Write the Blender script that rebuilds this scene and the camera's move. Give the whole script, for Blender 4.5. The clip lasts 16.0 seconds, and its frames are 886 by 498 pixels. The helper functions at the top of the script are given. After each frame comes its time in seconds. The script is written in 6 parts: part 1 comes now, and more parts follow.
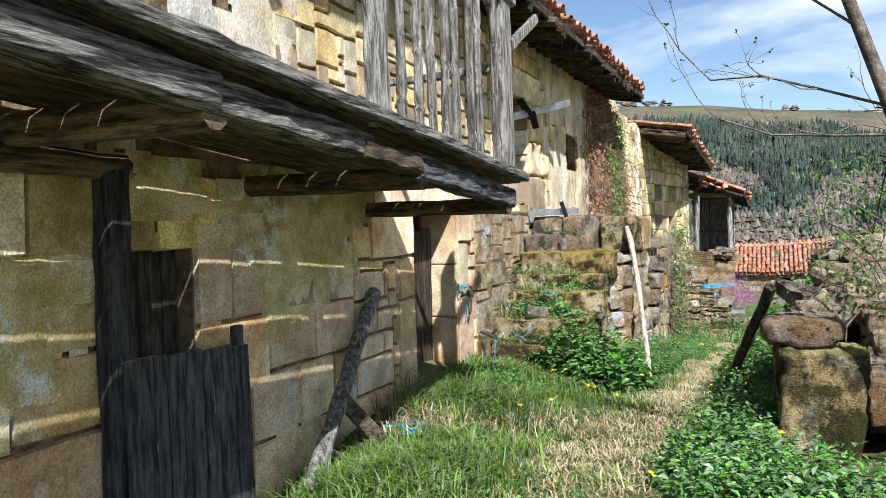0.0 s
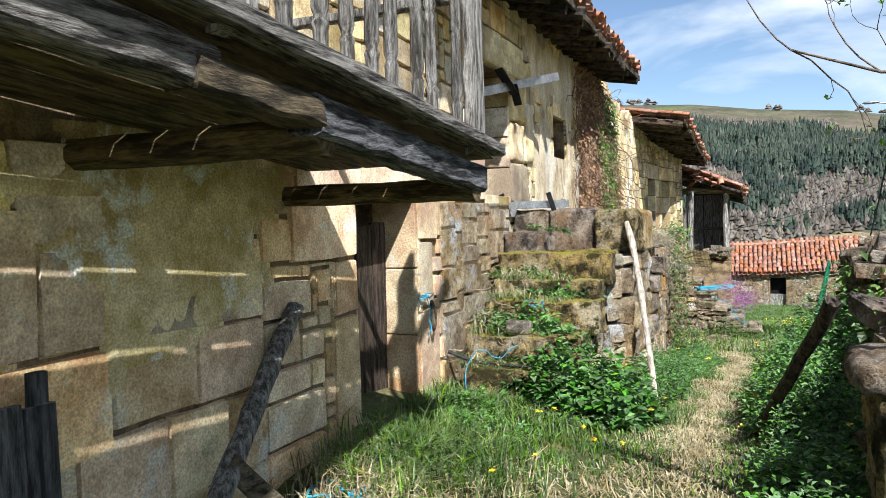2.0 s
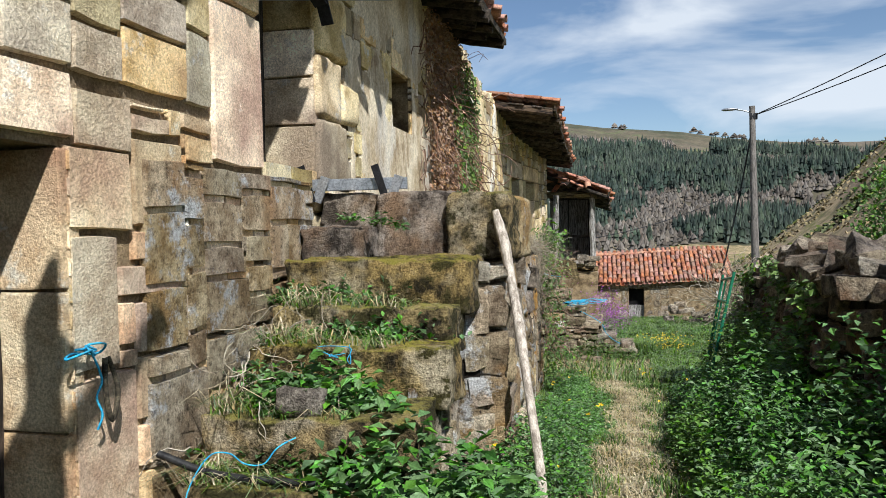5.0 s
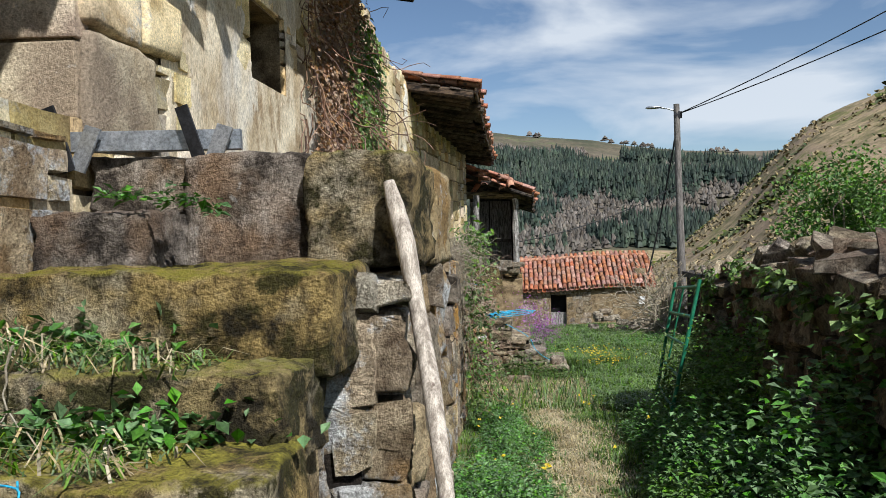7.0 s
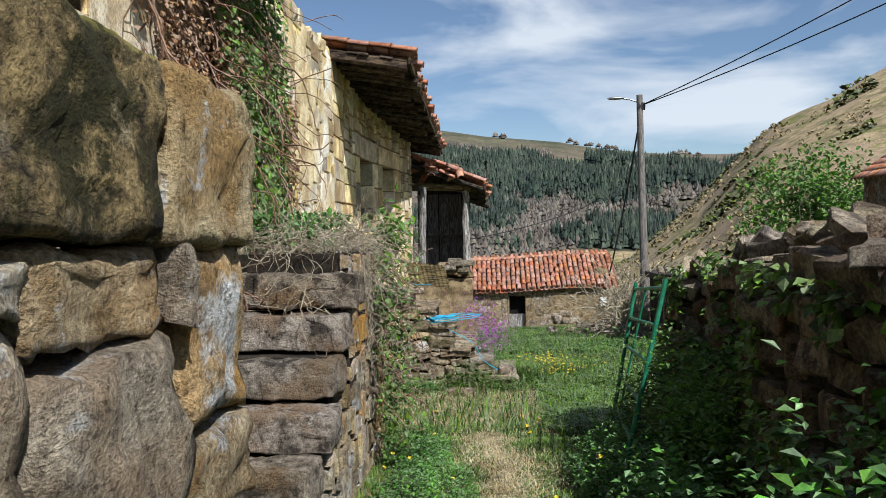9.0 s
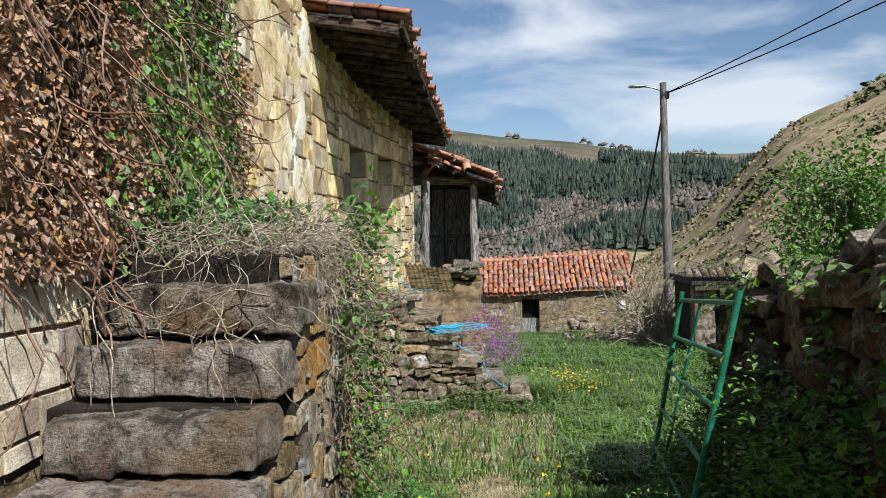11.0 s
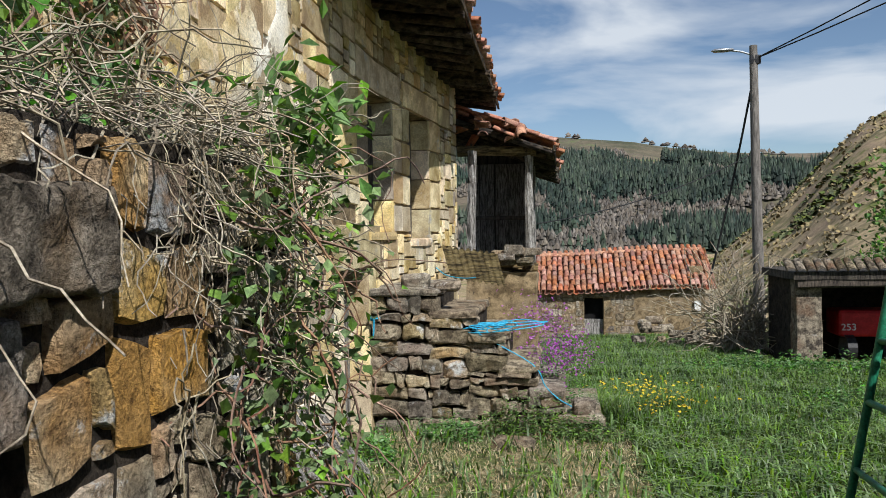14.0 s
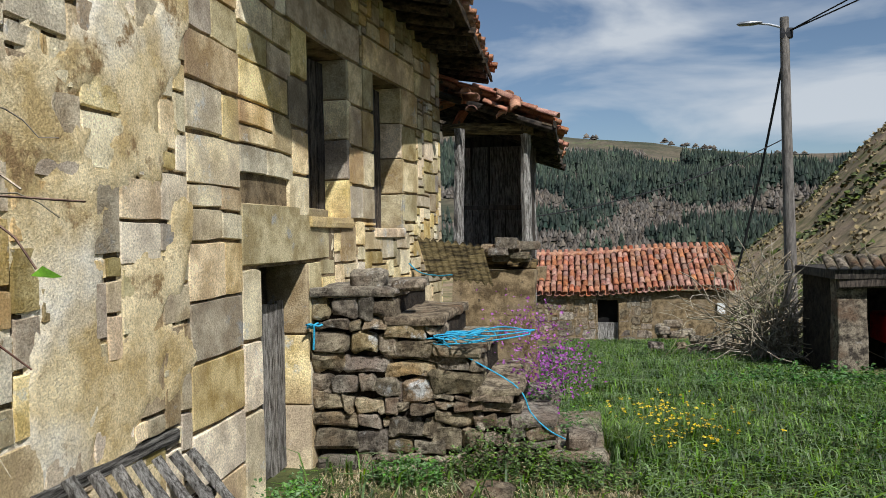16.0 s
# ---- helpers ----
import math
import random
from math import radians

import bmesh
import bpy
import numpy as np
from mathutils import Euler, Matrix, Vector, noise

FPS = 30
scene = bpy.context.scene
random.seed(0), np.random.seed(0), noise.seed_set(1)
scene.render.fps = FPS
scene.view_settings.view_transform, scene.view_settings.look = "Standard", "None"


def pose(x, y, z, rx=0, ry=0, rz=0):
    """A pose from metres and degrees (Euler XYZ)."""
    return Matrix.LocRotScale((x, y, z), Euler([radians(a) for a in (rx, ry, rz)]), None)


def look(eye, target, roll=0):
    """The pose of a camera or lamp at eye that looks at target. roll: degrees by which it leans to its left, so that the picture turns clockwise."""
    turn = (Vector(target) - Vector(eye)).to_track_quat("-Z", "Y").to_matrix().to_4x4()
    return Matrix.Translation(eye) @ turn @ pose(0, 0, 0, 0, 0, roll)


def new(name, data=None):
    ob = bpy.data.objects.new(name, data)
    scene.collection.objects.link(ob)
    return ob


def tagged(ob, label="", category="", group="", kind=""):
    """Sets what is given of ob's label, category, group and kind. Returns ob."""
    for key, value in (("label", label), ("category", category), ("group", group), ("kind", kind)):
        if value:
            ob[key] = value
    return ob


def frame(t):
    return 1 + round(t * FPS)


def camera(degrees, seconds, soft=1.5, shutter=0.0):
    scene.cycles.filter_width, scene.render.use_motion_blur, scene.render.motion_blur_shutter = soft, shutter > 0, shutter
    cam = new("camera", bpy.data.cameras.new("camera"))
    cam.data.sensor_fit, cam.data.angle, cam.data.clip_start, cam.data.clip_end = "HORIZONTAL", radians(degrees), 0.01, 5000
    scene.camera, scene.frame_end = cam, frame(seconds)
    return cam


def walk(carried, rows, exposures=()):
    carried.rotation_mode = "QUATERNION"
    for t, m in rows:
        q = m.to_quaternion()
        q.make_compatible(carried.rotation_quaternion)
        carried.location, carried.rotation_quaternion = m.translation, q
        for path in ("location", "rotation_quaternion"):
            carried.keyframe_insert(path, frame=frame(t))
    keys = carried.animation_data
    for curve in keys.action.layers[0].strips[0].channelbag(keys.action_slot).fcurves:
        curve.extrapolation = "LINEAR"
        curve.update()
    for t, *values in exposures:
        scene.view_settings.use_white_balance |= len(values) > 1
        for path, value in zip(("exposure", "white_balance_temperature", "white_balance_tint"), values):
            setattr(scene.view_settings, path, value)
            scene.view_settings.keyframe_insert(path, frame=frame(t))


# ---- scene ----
cam = camera(62.1, 16.0, 0.6)
PATH = [
    (0, (3.060, -0.189, 1.566), (2.237, 1.633, 1.495), -1.8),
    (0.5, (2.940, 0.169, 1.547), (2.116, 1.990, 1.470), -1.8),
    (1, (2.868, 0.498, 1.534), (2.048, 2.321, 1.456), -1.8),
    (1.5, (2.779, 0.901, 1.531), (1.968, 2.727, 1.453), -1.8),
    (2, (2.620, 1.369, 1.517), (1.833, 3.206, 1.440), -1.7),
    (2.5, (2.532, 1.872, 1.511), (1.790, 3.728, 1.435), -1.6),
    (3, (2.398, 2.369, 1.487), (1.716, 4.248, 1.414), -1.5),
    (3.5, (2.243, 2.899, 1.494), (1.638, 4.804, 1.424), -1.5),
    (4, (2.183, 3.424, 1.502), (1.641, 5.348, 1.438), -1.3),
    (4.2, (2.153, 3.622, 1.470), (1.633, 5.552, 1.406), -1.2),
    (6.5, (1.873, 6.095, 1.276), (1.614, 8.077, 1.230), -1.4),
    (7, (1.827, 6.580, 1.255), (1.617, 8.568, 1.210), -1.4),
    (7.5, (1.874, 6.965, 1.240), (1.704, 8.957, 1.197), -1.5),
    (8, (2.004, 7.422, 1.215), (1.861, 9.416, 1.171), -1.4),
    (8.5, (2.071, 7.867, 1.161), (1.946, 9.863, 1.115), -1.2),
    (9, (2.193, 8.269, 1.122), (2.075, 10.265, 1.076), -1.1),
    (9.2, (2.248, 8.456, 1.143), (2.133, 10.452, 1.097), -1.1),
    (11.5, (2.265, 10.346, 1.028), (2.087, 12.337, 0.985), -1.1),
    (12, (2.247, 10.714, 0.956), (2.039, 12.703, 0.914), -1.0),
    (12.5, (2.146, 11.163, 0.860), (1.906, 13.148, 0.818), -0.9),
    (13, (2.153, 11.630, 0.798), (1.887, 13.611, 0.757), -0.9),
    (13.5, (2.164, 12.112, 0.717), (1.873, 14.091, 0.678), -0.9),
    (14, (2.222, 12.610, 0.684), (1.912, 14.585, 0.647), -0.9),
    (14.5, (2.305, 13.128, 0.656), (1.979, 15.101, 0.622), -1.1),
    (15, (2.348, 13.636, 0.615), (2.010, 15.607, 0.581), -1.0),
    (15.5, (2.473, 14.071, 0.583), (2.126, 16.040, 0.551), -1.0),
    (16, (2.474, 14.524, 0.516), (2.116, 16.491, 0.485), -1.0),
]
walk(cam, [(t, look(eye, target, roll)) for t, eye, target, roll in PATH], [(0, 1.05, 6230, 10), (3, 0.92, 6230, 10), (4.2, 0.7, 6230, 10), (6.3, 0.42, 6230, 10), (9.2, 0.52, 6230, 10), (12.5, 0.55, 6300, 10), (16, 0.12, 6350, 10)])

# ---- world and sun ----
SUN_WAY = Vector((-0.54, 0.75, -1.0)).normalized()
sun = new("sun", bpy.data.lights.new("sun", "SUN"))
sun.data.energy, sun.data.angle, sun.data.color = 5.0, radians(0.6), (1.0, 0.985, 0.95)
sun.matrix_basis = SUN_WAY.to_track_quat("-Z", "Y").to_matrix().to_4x4()
world = bpy.data.worlds.new("sky")
scene.world = world
world.use_nodes = True
wn, wl = world.node_tree.nodes, world.node_tree.links
sky = wn.new("ShaderNodeTexSky")
sky.sky_type, sky.sun_disc = "NISHITA", False
sky.sun_elevation = math.asin(-SUN_WAY.z)
sky.sun_rotation = math.atan2(-SUN_WAY.x, -SUN_WAY.y)
sky.altitude, sky.dust_density, sky.ozone_density = 300, 0.2, 2.2
coord = wn.new("ShaderNodeTexCoord")
warp = wn.new("ShaderNodeMapping")
warp.inputs["Scale"].default_value = (1.3, 1.2, 4.2)
warp.inputs["Rotation"].default_value = (0.0, 0.12, 0.35)
wisp = wn.new("ShaderNodeTexNoise")
wisp.inputs["Scale"].default_value, wisp.inputs["Detail"].default_value = 2.6, 7.0
wisp.inputs["Roughness"].default_value, wisp.inputs["Distortion"].default_value = 0.5, 0.35
ramp = wn.new("ShaderNodeValToRGB")
ramp.color_ramp.elements[0].position, ramp.color_ramp.elements[1].position = 0.46, 0.66
mixc = wn.new("ShaderNodeMix")
mixc.data_type = "RGBA"
mixc.inputs[7].default_value = (8.2, 8.7, 9.2, 1)
fade = wn.new("ShaderNodeMath")
fade.operation, fade.inputs[1].default_value = "MULTIPLY", 0.85
wl.new(coord.outputs["Generated"], warp.inputs["Vector"])
wl.new(warp.outputs[0], wisp.inputs["Vector"])
wl.new(wisp.outputs["Fac"], ramp.inputs[0])
wl.new(ramp.outputs[0], fade.inputs[0])
wl.new(fade.outputs[0], mixc.inputs[0])
wl.new(sky.outputs[0], mixc.inputs[6])
wl.new(mixc.outputs[2], wn["Background"].inputs[0])
wn["Background"].inputs[1].default_value = 0.07


# ---- materials ----
def material(name, dark, light, scale=6.0, rough=0.85, bump=0.3, spots=None, spot_scale=3.0, spot_at=0.58, vary=0.0, by="object",
             stretch=(1, 1, 1), metal=0.0, fine=75.0, third=None, top=None):
    """Two tones by a broad noise, a third in patches of their own, grain and relief; vary: how far single pieces differ."""
    m = bpy.data.materials.new(name)
    m.use_nodes = True
    n, l = m.node_tree.nodes, m.node_tree.links
    b = n["Principled BSDF"]
    tc, mp = n.new("ShaderNodeTexCoord"), n.new("ShaderNodeMapping")
    mp.inputs["Scale"].default_value = stretch
    l.new(tc.outputs["Object"], mp.inputs["Vector"])

    def noise_at(s, detail=6.0, rough_=0.6, off=0.0):
        t = n.new("ShaderNodeTexNoise")
        t.inputs["Scale"].default_value, t.inputs["Detail"].default_value, t.inputs["Roughness"].default_value = s, detail, rough_
        v = mp.outputs[0]
        if off:
            a = n.new("ShaderNodeVectorMath")
            a.inputs[1].default_value = (off, off * 0.7, -off)
            l.new(v, a.inputs[0])
            v = a.outputs[0]
        l.new(v, t.inputs["Vector"])
        return t.outputs["Fac"]

    def ramp_of(f, lo, hi):
        r = n.new("ShaderNodeMapRange")
        r.inputs[1].default_value, r.inputs[2].default_value = lo, hi
        l.new(f, r.inputs[0])
        return r.outputs[0]

    def mix(f, a, c, kind="MIX"):
        x = n.new("ShaderNodeMix")
        x.data_type, x.blend_type = "RGBA", kind
        for sock, v in ((0, f), (6, a), (7, c)):
            if hasattr(v, "links"):
                l.new(v, x.inputs[sock])
            else:
                x.inputs[sock].default_value = v if sock == 0 else (*v, 1)
        return x.outputs[2]

    col = mix(ramp_of(noise_at(scale, 8, 0.68), 0.41, 0.59), dark, light)
    if third:
        col = mix(ramp_of(noise_at(scale * 0.35, 4, 0.6, 7.3), 0.5, 0.64), col, third)
    if spots:
        col = mix(ramp_of(noise_at(spot_scale, 8, 0.72, 3.1), spot_at, spot_at + 0.07), col, spots)
    grain = noise_at(fine, 4, 0.7)
    col = mix(1.0, col, mix(ramp_of(grain, 0.35, 0.65), (0.62, 0.61, 0.60), (1.24, 1.24, 1.24)), "MULTIPLY")
    if top:
        geo, sep = n.new("ShaderNodeNewGeometry"), n.new("ShaderNodeSeparateXYZ")
        l.new(geo.outputs["Normal"], sep.inputs[0])
        both = n.new("ShaderNodeMath")
        both.operation = "MULTIPLY"
        l.new(ramp_of(sep.outputs[2], 0.35, 0.8), both.inputs[0])
        l.new(ramp_of(noise_at(7, 7, 0.75, 9.9), 0.42, 0.58), both.inputs[1])
        col = mix(both.outputs[0], col, top)
    if bump >= 0.5:
        col = mix(1.0, col, mix(ramp_of(noise_at(fine * (0.3 if bump >= 0.9 else 0.42), 9, 0.8, 5.7), 0.36 if bump >= 0.9 else 0.30, 0.50 if bump >= 0.9 else 0.43), (0.30, 0.27, 0.24) if bump >= 0.9 else (0.42, 0.39, 0.36), (1.16, 1.16, 1.16)), "MULTIPLY")
    if vary:
        if by == "object":
            rnd = n.new("ShaderNodeObjectInfo").outputs["Random"]
        else:
            rnd = n.new("ShaderNodeNewGeometry").outputs["Random Per Island"]
        hsv = n.new("ShaderNodeHueSaturation")
        for sock, lo, hi in ((0, 0.5 - 0.012 * vary, 0.5 + 0.02 * vary), (1, 1 - 0.45 * vary, 1 + 0.25 * vary), (2, 1 - 0.5 * vary, 1 + 0.45 * vary)):
            r = n.new("ShaderNodeMapRange")
            r.inputs[3].default_value, r.inputs[4].default_value = lo, hi
            w = n.new("ShaderNodeMath")
            w.operation, w.inputs[1].default_value = "MULTIPLY", 1 + sock * 6.7
            f = n.new("ShaderNodeMath")
            f.operation = "FRACT"
            l.new(rnd, w.inputs[0])
            l.new(w.outputs[0], f.inputs[0])
            l.new(f.outputs[0], r.inputs[0])
            l.new(r.outputs[0], hsv.inputs[sock])
        l.new(col, hsv.inputs[4])
        col = hsv.outputs[0]
    l.new(col, b.inputs["Base Color"])
    b.inputs["Roughness"].default_value, b.inputs["Metallic"].default_value = rough, metal
    b.inputs["Specular IOR Level"].default_value = 0.25
    if bump:
        add = n.new("ShaderNodeMath")
        add.operation = "ADD"
        l.new(noise_at(scale * 3, 8, 0.7), add.inputs[0])
        l.new(grain, add.inputs[1])
        bp = n.new("ShaderNodeBump")
        bp.inputs["Strength"].default_value, bp.inputs["Distance"].default_value = bump, 0.045 if bump >= 0.9 else 0.018
        l.new(add.outputs[0], bp.inputs["Height"])
        l.new(bp.outputs[0], b.inputs["Normal"])
    return m


def leaf_material(name, dark, light, vary=0.8):
    m = material(name, dark, light, 3.0, 0.5, 0.0, vary=vary, by="island", fine=60)
    n, l = m.node_tree.nodes, m.node_tree.links
    b = n["Principled BSDF"]
    tr, ad = n.new("ShaderNodeBsdfTranslucent"), n.new("ShaderNodeMixShader")
    ad.inputs[0].default_value = 0.22
    l.new(b.inputs["Base Color"].links[0].from_socket, tr.inputs[0])
    l.new(b.outputs[0], ad.inputs[1])
    l.new(tr.outputs[0], ad.inputs[2])
    l.new(ad.outputs[0], n["Material Output"].inputs[0])
    return m


SANDSTONE = material("sandstone", (0.40, 0.29, 0.145), (0.70, 0.57, 0.35), 3.2, 0.9, 0.6, (0.44, 0.42, 0.37), 2.6, 0.59, 0.85, third=(0.32, 0.23, 0.14))
SANDSTONE_MIX = material("sandstone_rubble", (0.40, 0.29, 0.145), (0.70, 0.57, 0.35), 3.2, 0.9, 0.6, (0.44, 0.42, 0.37), 2.6, 0.59, 0.9, by="island", third=(0.32, 0.23, 0.14))
BROWN_STONE = material("brown_stone", (0.48, 0.31, 0.16), (0.78, 0.61, 0.38), 2.6, 0.92, 0.6, (0.66, 0.61, 0.49), 2.4, 0.58, 0.6, third=(0.38, 0.22, 0.13))
MOSSY_STONE = material("mossy_stone", (0.028, 0.021, 0.009), (0.42, 0.30, 0.12), 6, 0.95, 1.0, (0.05, 0.043, 0.010), 3.2, 0.50, 0.25, third=(0.48, 0.41, 0.28), top=(0.28, 0.245, 0.04))
GRAY_STONE = material("grey_stone", (0.06, 0.047, 0.035), (0.37, 0.31, 0.245), 6, 0.95, 1.0, (0.48, 0.46, 0.42), 3.5, 0.61, 0.4, third=(0.22, 0.14, 0.075))
PALE_STONE = material("pale_stone", (0.20, 0.145, 0.085), (0.58, 0.47, 0.31), 4, 0.95, 1.0, (0.58, 0.58, 0.56), 2.6, 0.55, 0.7, third=(0.44, 0.27, 0.11))
DRY_STONE = material("drystone", (0.11, 0.085, 0.06), (0.40, 0.33, 0.235), 7, 0.95, 0.9, (0.50, 0.48, 0.43), 4.0, 0.60, 0.7, third=(0.24, 0.165, 0.105))
DRY_STONE_MIX = material("drystone_joined", (0.11, 0.085, 0.06), (0.40, 0.33, 0.235), 7, 0.95, 0.9, (0.50, 0.48, 0.43), 4.0, 0.60, 0.7, by="island", third=(0.24, 0.165, 0.105))
WALL_STONE = material("field_wall_stone", (0.06, 0.045, 0.033), (0.30, 0.235, 0.16), 7, 0.95, 0.9, (0.40, 0.37, 0.32), 4.0, 0.62, 0.7, third=(0.16, 0.09, 0.05))
WALL_STONE_MIX = material("field_wall_joined", (0.06, 0.045, 0.033), (0.30, 0.235, 0.16), 7, 0.95, 0.9, (0.40, 0.37, 0.32), 4.0, 0.62, 0.7, by="island", third=(0.16, 0.09, 0.05))
EAVE_WOOD = material("eave_wood", (0.012, 0.009, 0.007), (0.085, 0.062, 0.042), 4, 0.9, 0.8, (0.15, 0.12, 0.09), 4, 0.64, 0.7, stretch=(2, 1.2, 4), fine=30)
MORTAR = material("mortar", (0.09, 0.063, 0.033), (0.27, 0.20, 0.115), 5, 0.95, 0.8, (0.06, 0.045, 0.03), 6.0, 0.60, third=(0.22, 0.17, 0.11))
# shade of the gaps between stones, put into the colour of the cores
PAINTED_SHADE = material("painted_shade", (0.018, 0.014, 0.01), (0.055, 0.042, 0.03), 6, 0.97, 0.9)
PLASTER = material("old_plaster", (0.40, 0.31, 0.19), (0.66, 0.58, 0.43), 2.2, 0.9, 0.5, (0.30, 0.22, 0.13), 2.8, 0.56, stretch=(1, 1, 0.5), third=(0.50, 0.50, 0.49))
YELLOW_PLASTER = material("yellow_plaster", (0.46, 0.34, 0.16), (0.74, 0.62, 0.39), 2.2, 0.92, 0.6, (0.26, 0.17, 0.08), 3.0, 0.57, third=(0.80, 0.76, 0.66))
DAMP_PLASTER = material("damp_plaster", (0.44, 0.35, 0.15), (0.76, 0.66, 0.42), 2.6, 0.93, 0.8, (0.74, 0.76, 0.74), 2.6, 0.55, third=(0.30, 0.215, 0.09))
LICHEN_STONE = material("lichen_stone", (0.24, 0.165, 0.085), (0.52, 0.42, 0.27), 5, 0.94, 1.0, (0.50, 0.51, 0.51), 2.6, 0.54, 0.5, third=(0.36, 0.22, 0.10))
GREY_WOOD = material("weathered_wood", (0.11, 0.098, 0.085), (0.48, 0.455, 0.42), 6, 0.85, 0.9, (0.07, 0.058, 0.05), 6, 0.60, 0.5, stretch=(6, 6, 0.8), fine=30)
GREY_WOOD_Y = material("weathered_beam", (0.035, 0.03, 0.026), (0.40, 0.375, 0.34), 7, 0.85, 1.0, (0.03, 0.025, 0.022), 5, 0.57, 0.3, stretch=(7, 0.5, 7), fine=30)
BROWN_WOOD_Y = material("old_beam", (0.022, 0.016, 0.01), (0.15, 0.11, 0.06), 4, 0.85, 0.7, (0.24, 0.21, 0.13), 3, 0.63, 0.5, stretch=(5, 0.8, 5), fine=30)
BROWN_WOOD_X = material("old_joist", (0.03, 0.022, 0.012), (0.20, 0.15, 0.075), 4, 0.85, 0.7, (0.26, 0.23, 0.13), 3, 0.62, 0.5, stretch=(0.8, 5, 5), fine=30)
DOOR_WOOD = material("old_door_wood", (0.012, 0.009, 0.007), (0.085, 0.058, 0.04), 5, 0.8, 0.7, (0.20, 0.17, 0.14), 4, 0.64, 0.5, stretch=(5, 5, 0.7), fine=30)
BLACK_WOOD = material("blackened_wood", (0.014, 0.015, 0.018), (0.10, 0.103, 0.112), 5, 0.7, 0.8, (0.22, 0.22, 0.22), 5, 0.63, 0.6, stretch=(6, 6, 0.7), fine=30)
DARK_WOOD = material("dark_wood", (0.02, 0.016, 0.014), (0.10, 0.082, 0.066), 5, 0.8, 0.7, (0.16, 0.14, 0.12), 5, 0.63, 0.5, stretch=(5, 5, 0.8), fine=30)
BLACK_BEAM = material("blackened_beam", (0.014, 0.014, 0.016), (0.24, 0.245, 0.26), 5, 0.75, 0.9, (0.03, 0.03, 0.032), 4, 0.55, 0.4, stretch=(6, 0.6, 6), fine=30)
TILE = material("clay_tile", (0.22, 0.08, 0.05), (0.38, 0.175, 0.105), 5, 0.85, 0.5, (0.10, 0.08, 0.07), 5, 0.60, 0.6)
TILE_MIX = material("clay_tiles_joined", (0.22, 0.08, 0.05), (0.38, 0.175, 0.105), 5, 0.85, 0.5, (0.10, 0.08, 0.07), 3, 0.60, 0.6, by="island")
STEEL = material("galvanised_steel", (0.30, 0.32, 0.34), (0.48, 0.50, 0.53), 6, 0.42, 0.05, metal=0.85)
BLACK_STEEL = material("dark_steel", (0.012, 0.012, 0.013), (0.03, 0.03, 0.033), 6, 0.55, 0.1, metal=0.3)
GREEN_PAINT = material("green_paint", (0.012, 0.13, 0.07), (0.03, 0.20, 0.11), 8, 0.45, 0.1, (0.10, 0.06, 0.03), 9, 0.68)
CONCRETE = material("pole_wood", (0.10, 0.09, 0.08), (0.21, 0.19, 0.17), 5, 0.85, 0.4, stretch=(4, 4, 0.6))
BLUE_ROPE = material("blue_rope", (0.02, 0.28, 0.50), (0.06, 0.45, 0.66), 30, 0.6, 0.3)
BLACK_RUBBER = material("black_hose", (0.012, 0.012, 0.013), (0.03, 0.03, 0.03), 20, 0.5, 0.1)
RED_PLASTIC = material("red_plastic", (0.35, 0.012, 0.015), (0.48, 0.02, 0.025), 5, 0.4, 0.0)
WHITE_PAINT = material("white_paint", (0.62, 0.62, 0.60), (0.78, 0.78, 0.76), 5, 0.5, 0.0)
PALE_STICK = material("stripped_branch", (0.24, 0.20, 0.16), (0.56, 0.49, 0.41), 9, 0.8, 0.5, (0.13, 0.09, 0.07), 5, 0.6, stretch=(4, 4, 0.8))
BARK = material("bark", (0.07, 0.055, 0.045), (0.19, 0.15, 0.12), 12, 0.9, 0.5)
DEAD_VINE = material("dead_vine", (0.18, 0.14, 0.09), (0.42, 0.36, 0.26), 10, 0.85, 0.2, vary=0.6, by="island")
RED_TWIG = material("bramble_stem", (0.13, 0.06, 0.04), (0.28, 0.17, 0.11), 10, 0.7, 0.2, vary=0.5, by="island")
DEAD_LEAF = leaf_material("dead_leaf", (0.24, 0.13, 0.07), (0.42, 0.26, 0.15))
IVY = leaf_material("ivy_leaf", (0.06, 0.115, 0.022), (0.18, 0.29, 0.06))
NETTLE = leaf_material("nettle_leaf", (0.06, 0.14, 0.03), (0.15, 0.31, 0.07), 0.9)
LUSH = leaf_material("lush_leaf", (0.05, 0.13, 0.02), (0.13, 0.29, 0.06), 0.8)
BUSH = leaf_material("bush_leaf", (0.07, 0.16, 0.02), (0.15, 0.29, 0.05), 0.6)
GRASS = leaf_material("grass_blade", (0.062, 0.125, 0.016), (0.165, 0.265, 0.05), 1.0)
DRY_GRASS = leaf_material("dry_grass", (0.32, 0.25, 0.13), (0.54, 0.45, 0.27), 0.6)
MAUVE = leaf_material("mauve_petal", (0.27, 0.045, 0.31), (0.46, 0.13, 0.48), 0.5)
YELLOW_PETAL = leaf_material("yellow_petal", (0.70, 0.50, 0.02), (0.80, 0.62, 0.04), 0.2)
# lightened towards blue: the haze of distance is mixed into this green
HAZED_FOREST = material("hazed_conifers", (0.026, 0.042, 0.034), (0.065, 0.085, 0.058), 0.05, 0.95, 0.0, vary=0.7, by="island", fine=0.5)
HEATH_TUFT = material("heath_tufts", (0.15, 0.12, 0.055), (0.29, 0.225, 0.12), 0.3, 0.95, 0.0, vary=0.35, by="island", fine=1.0)
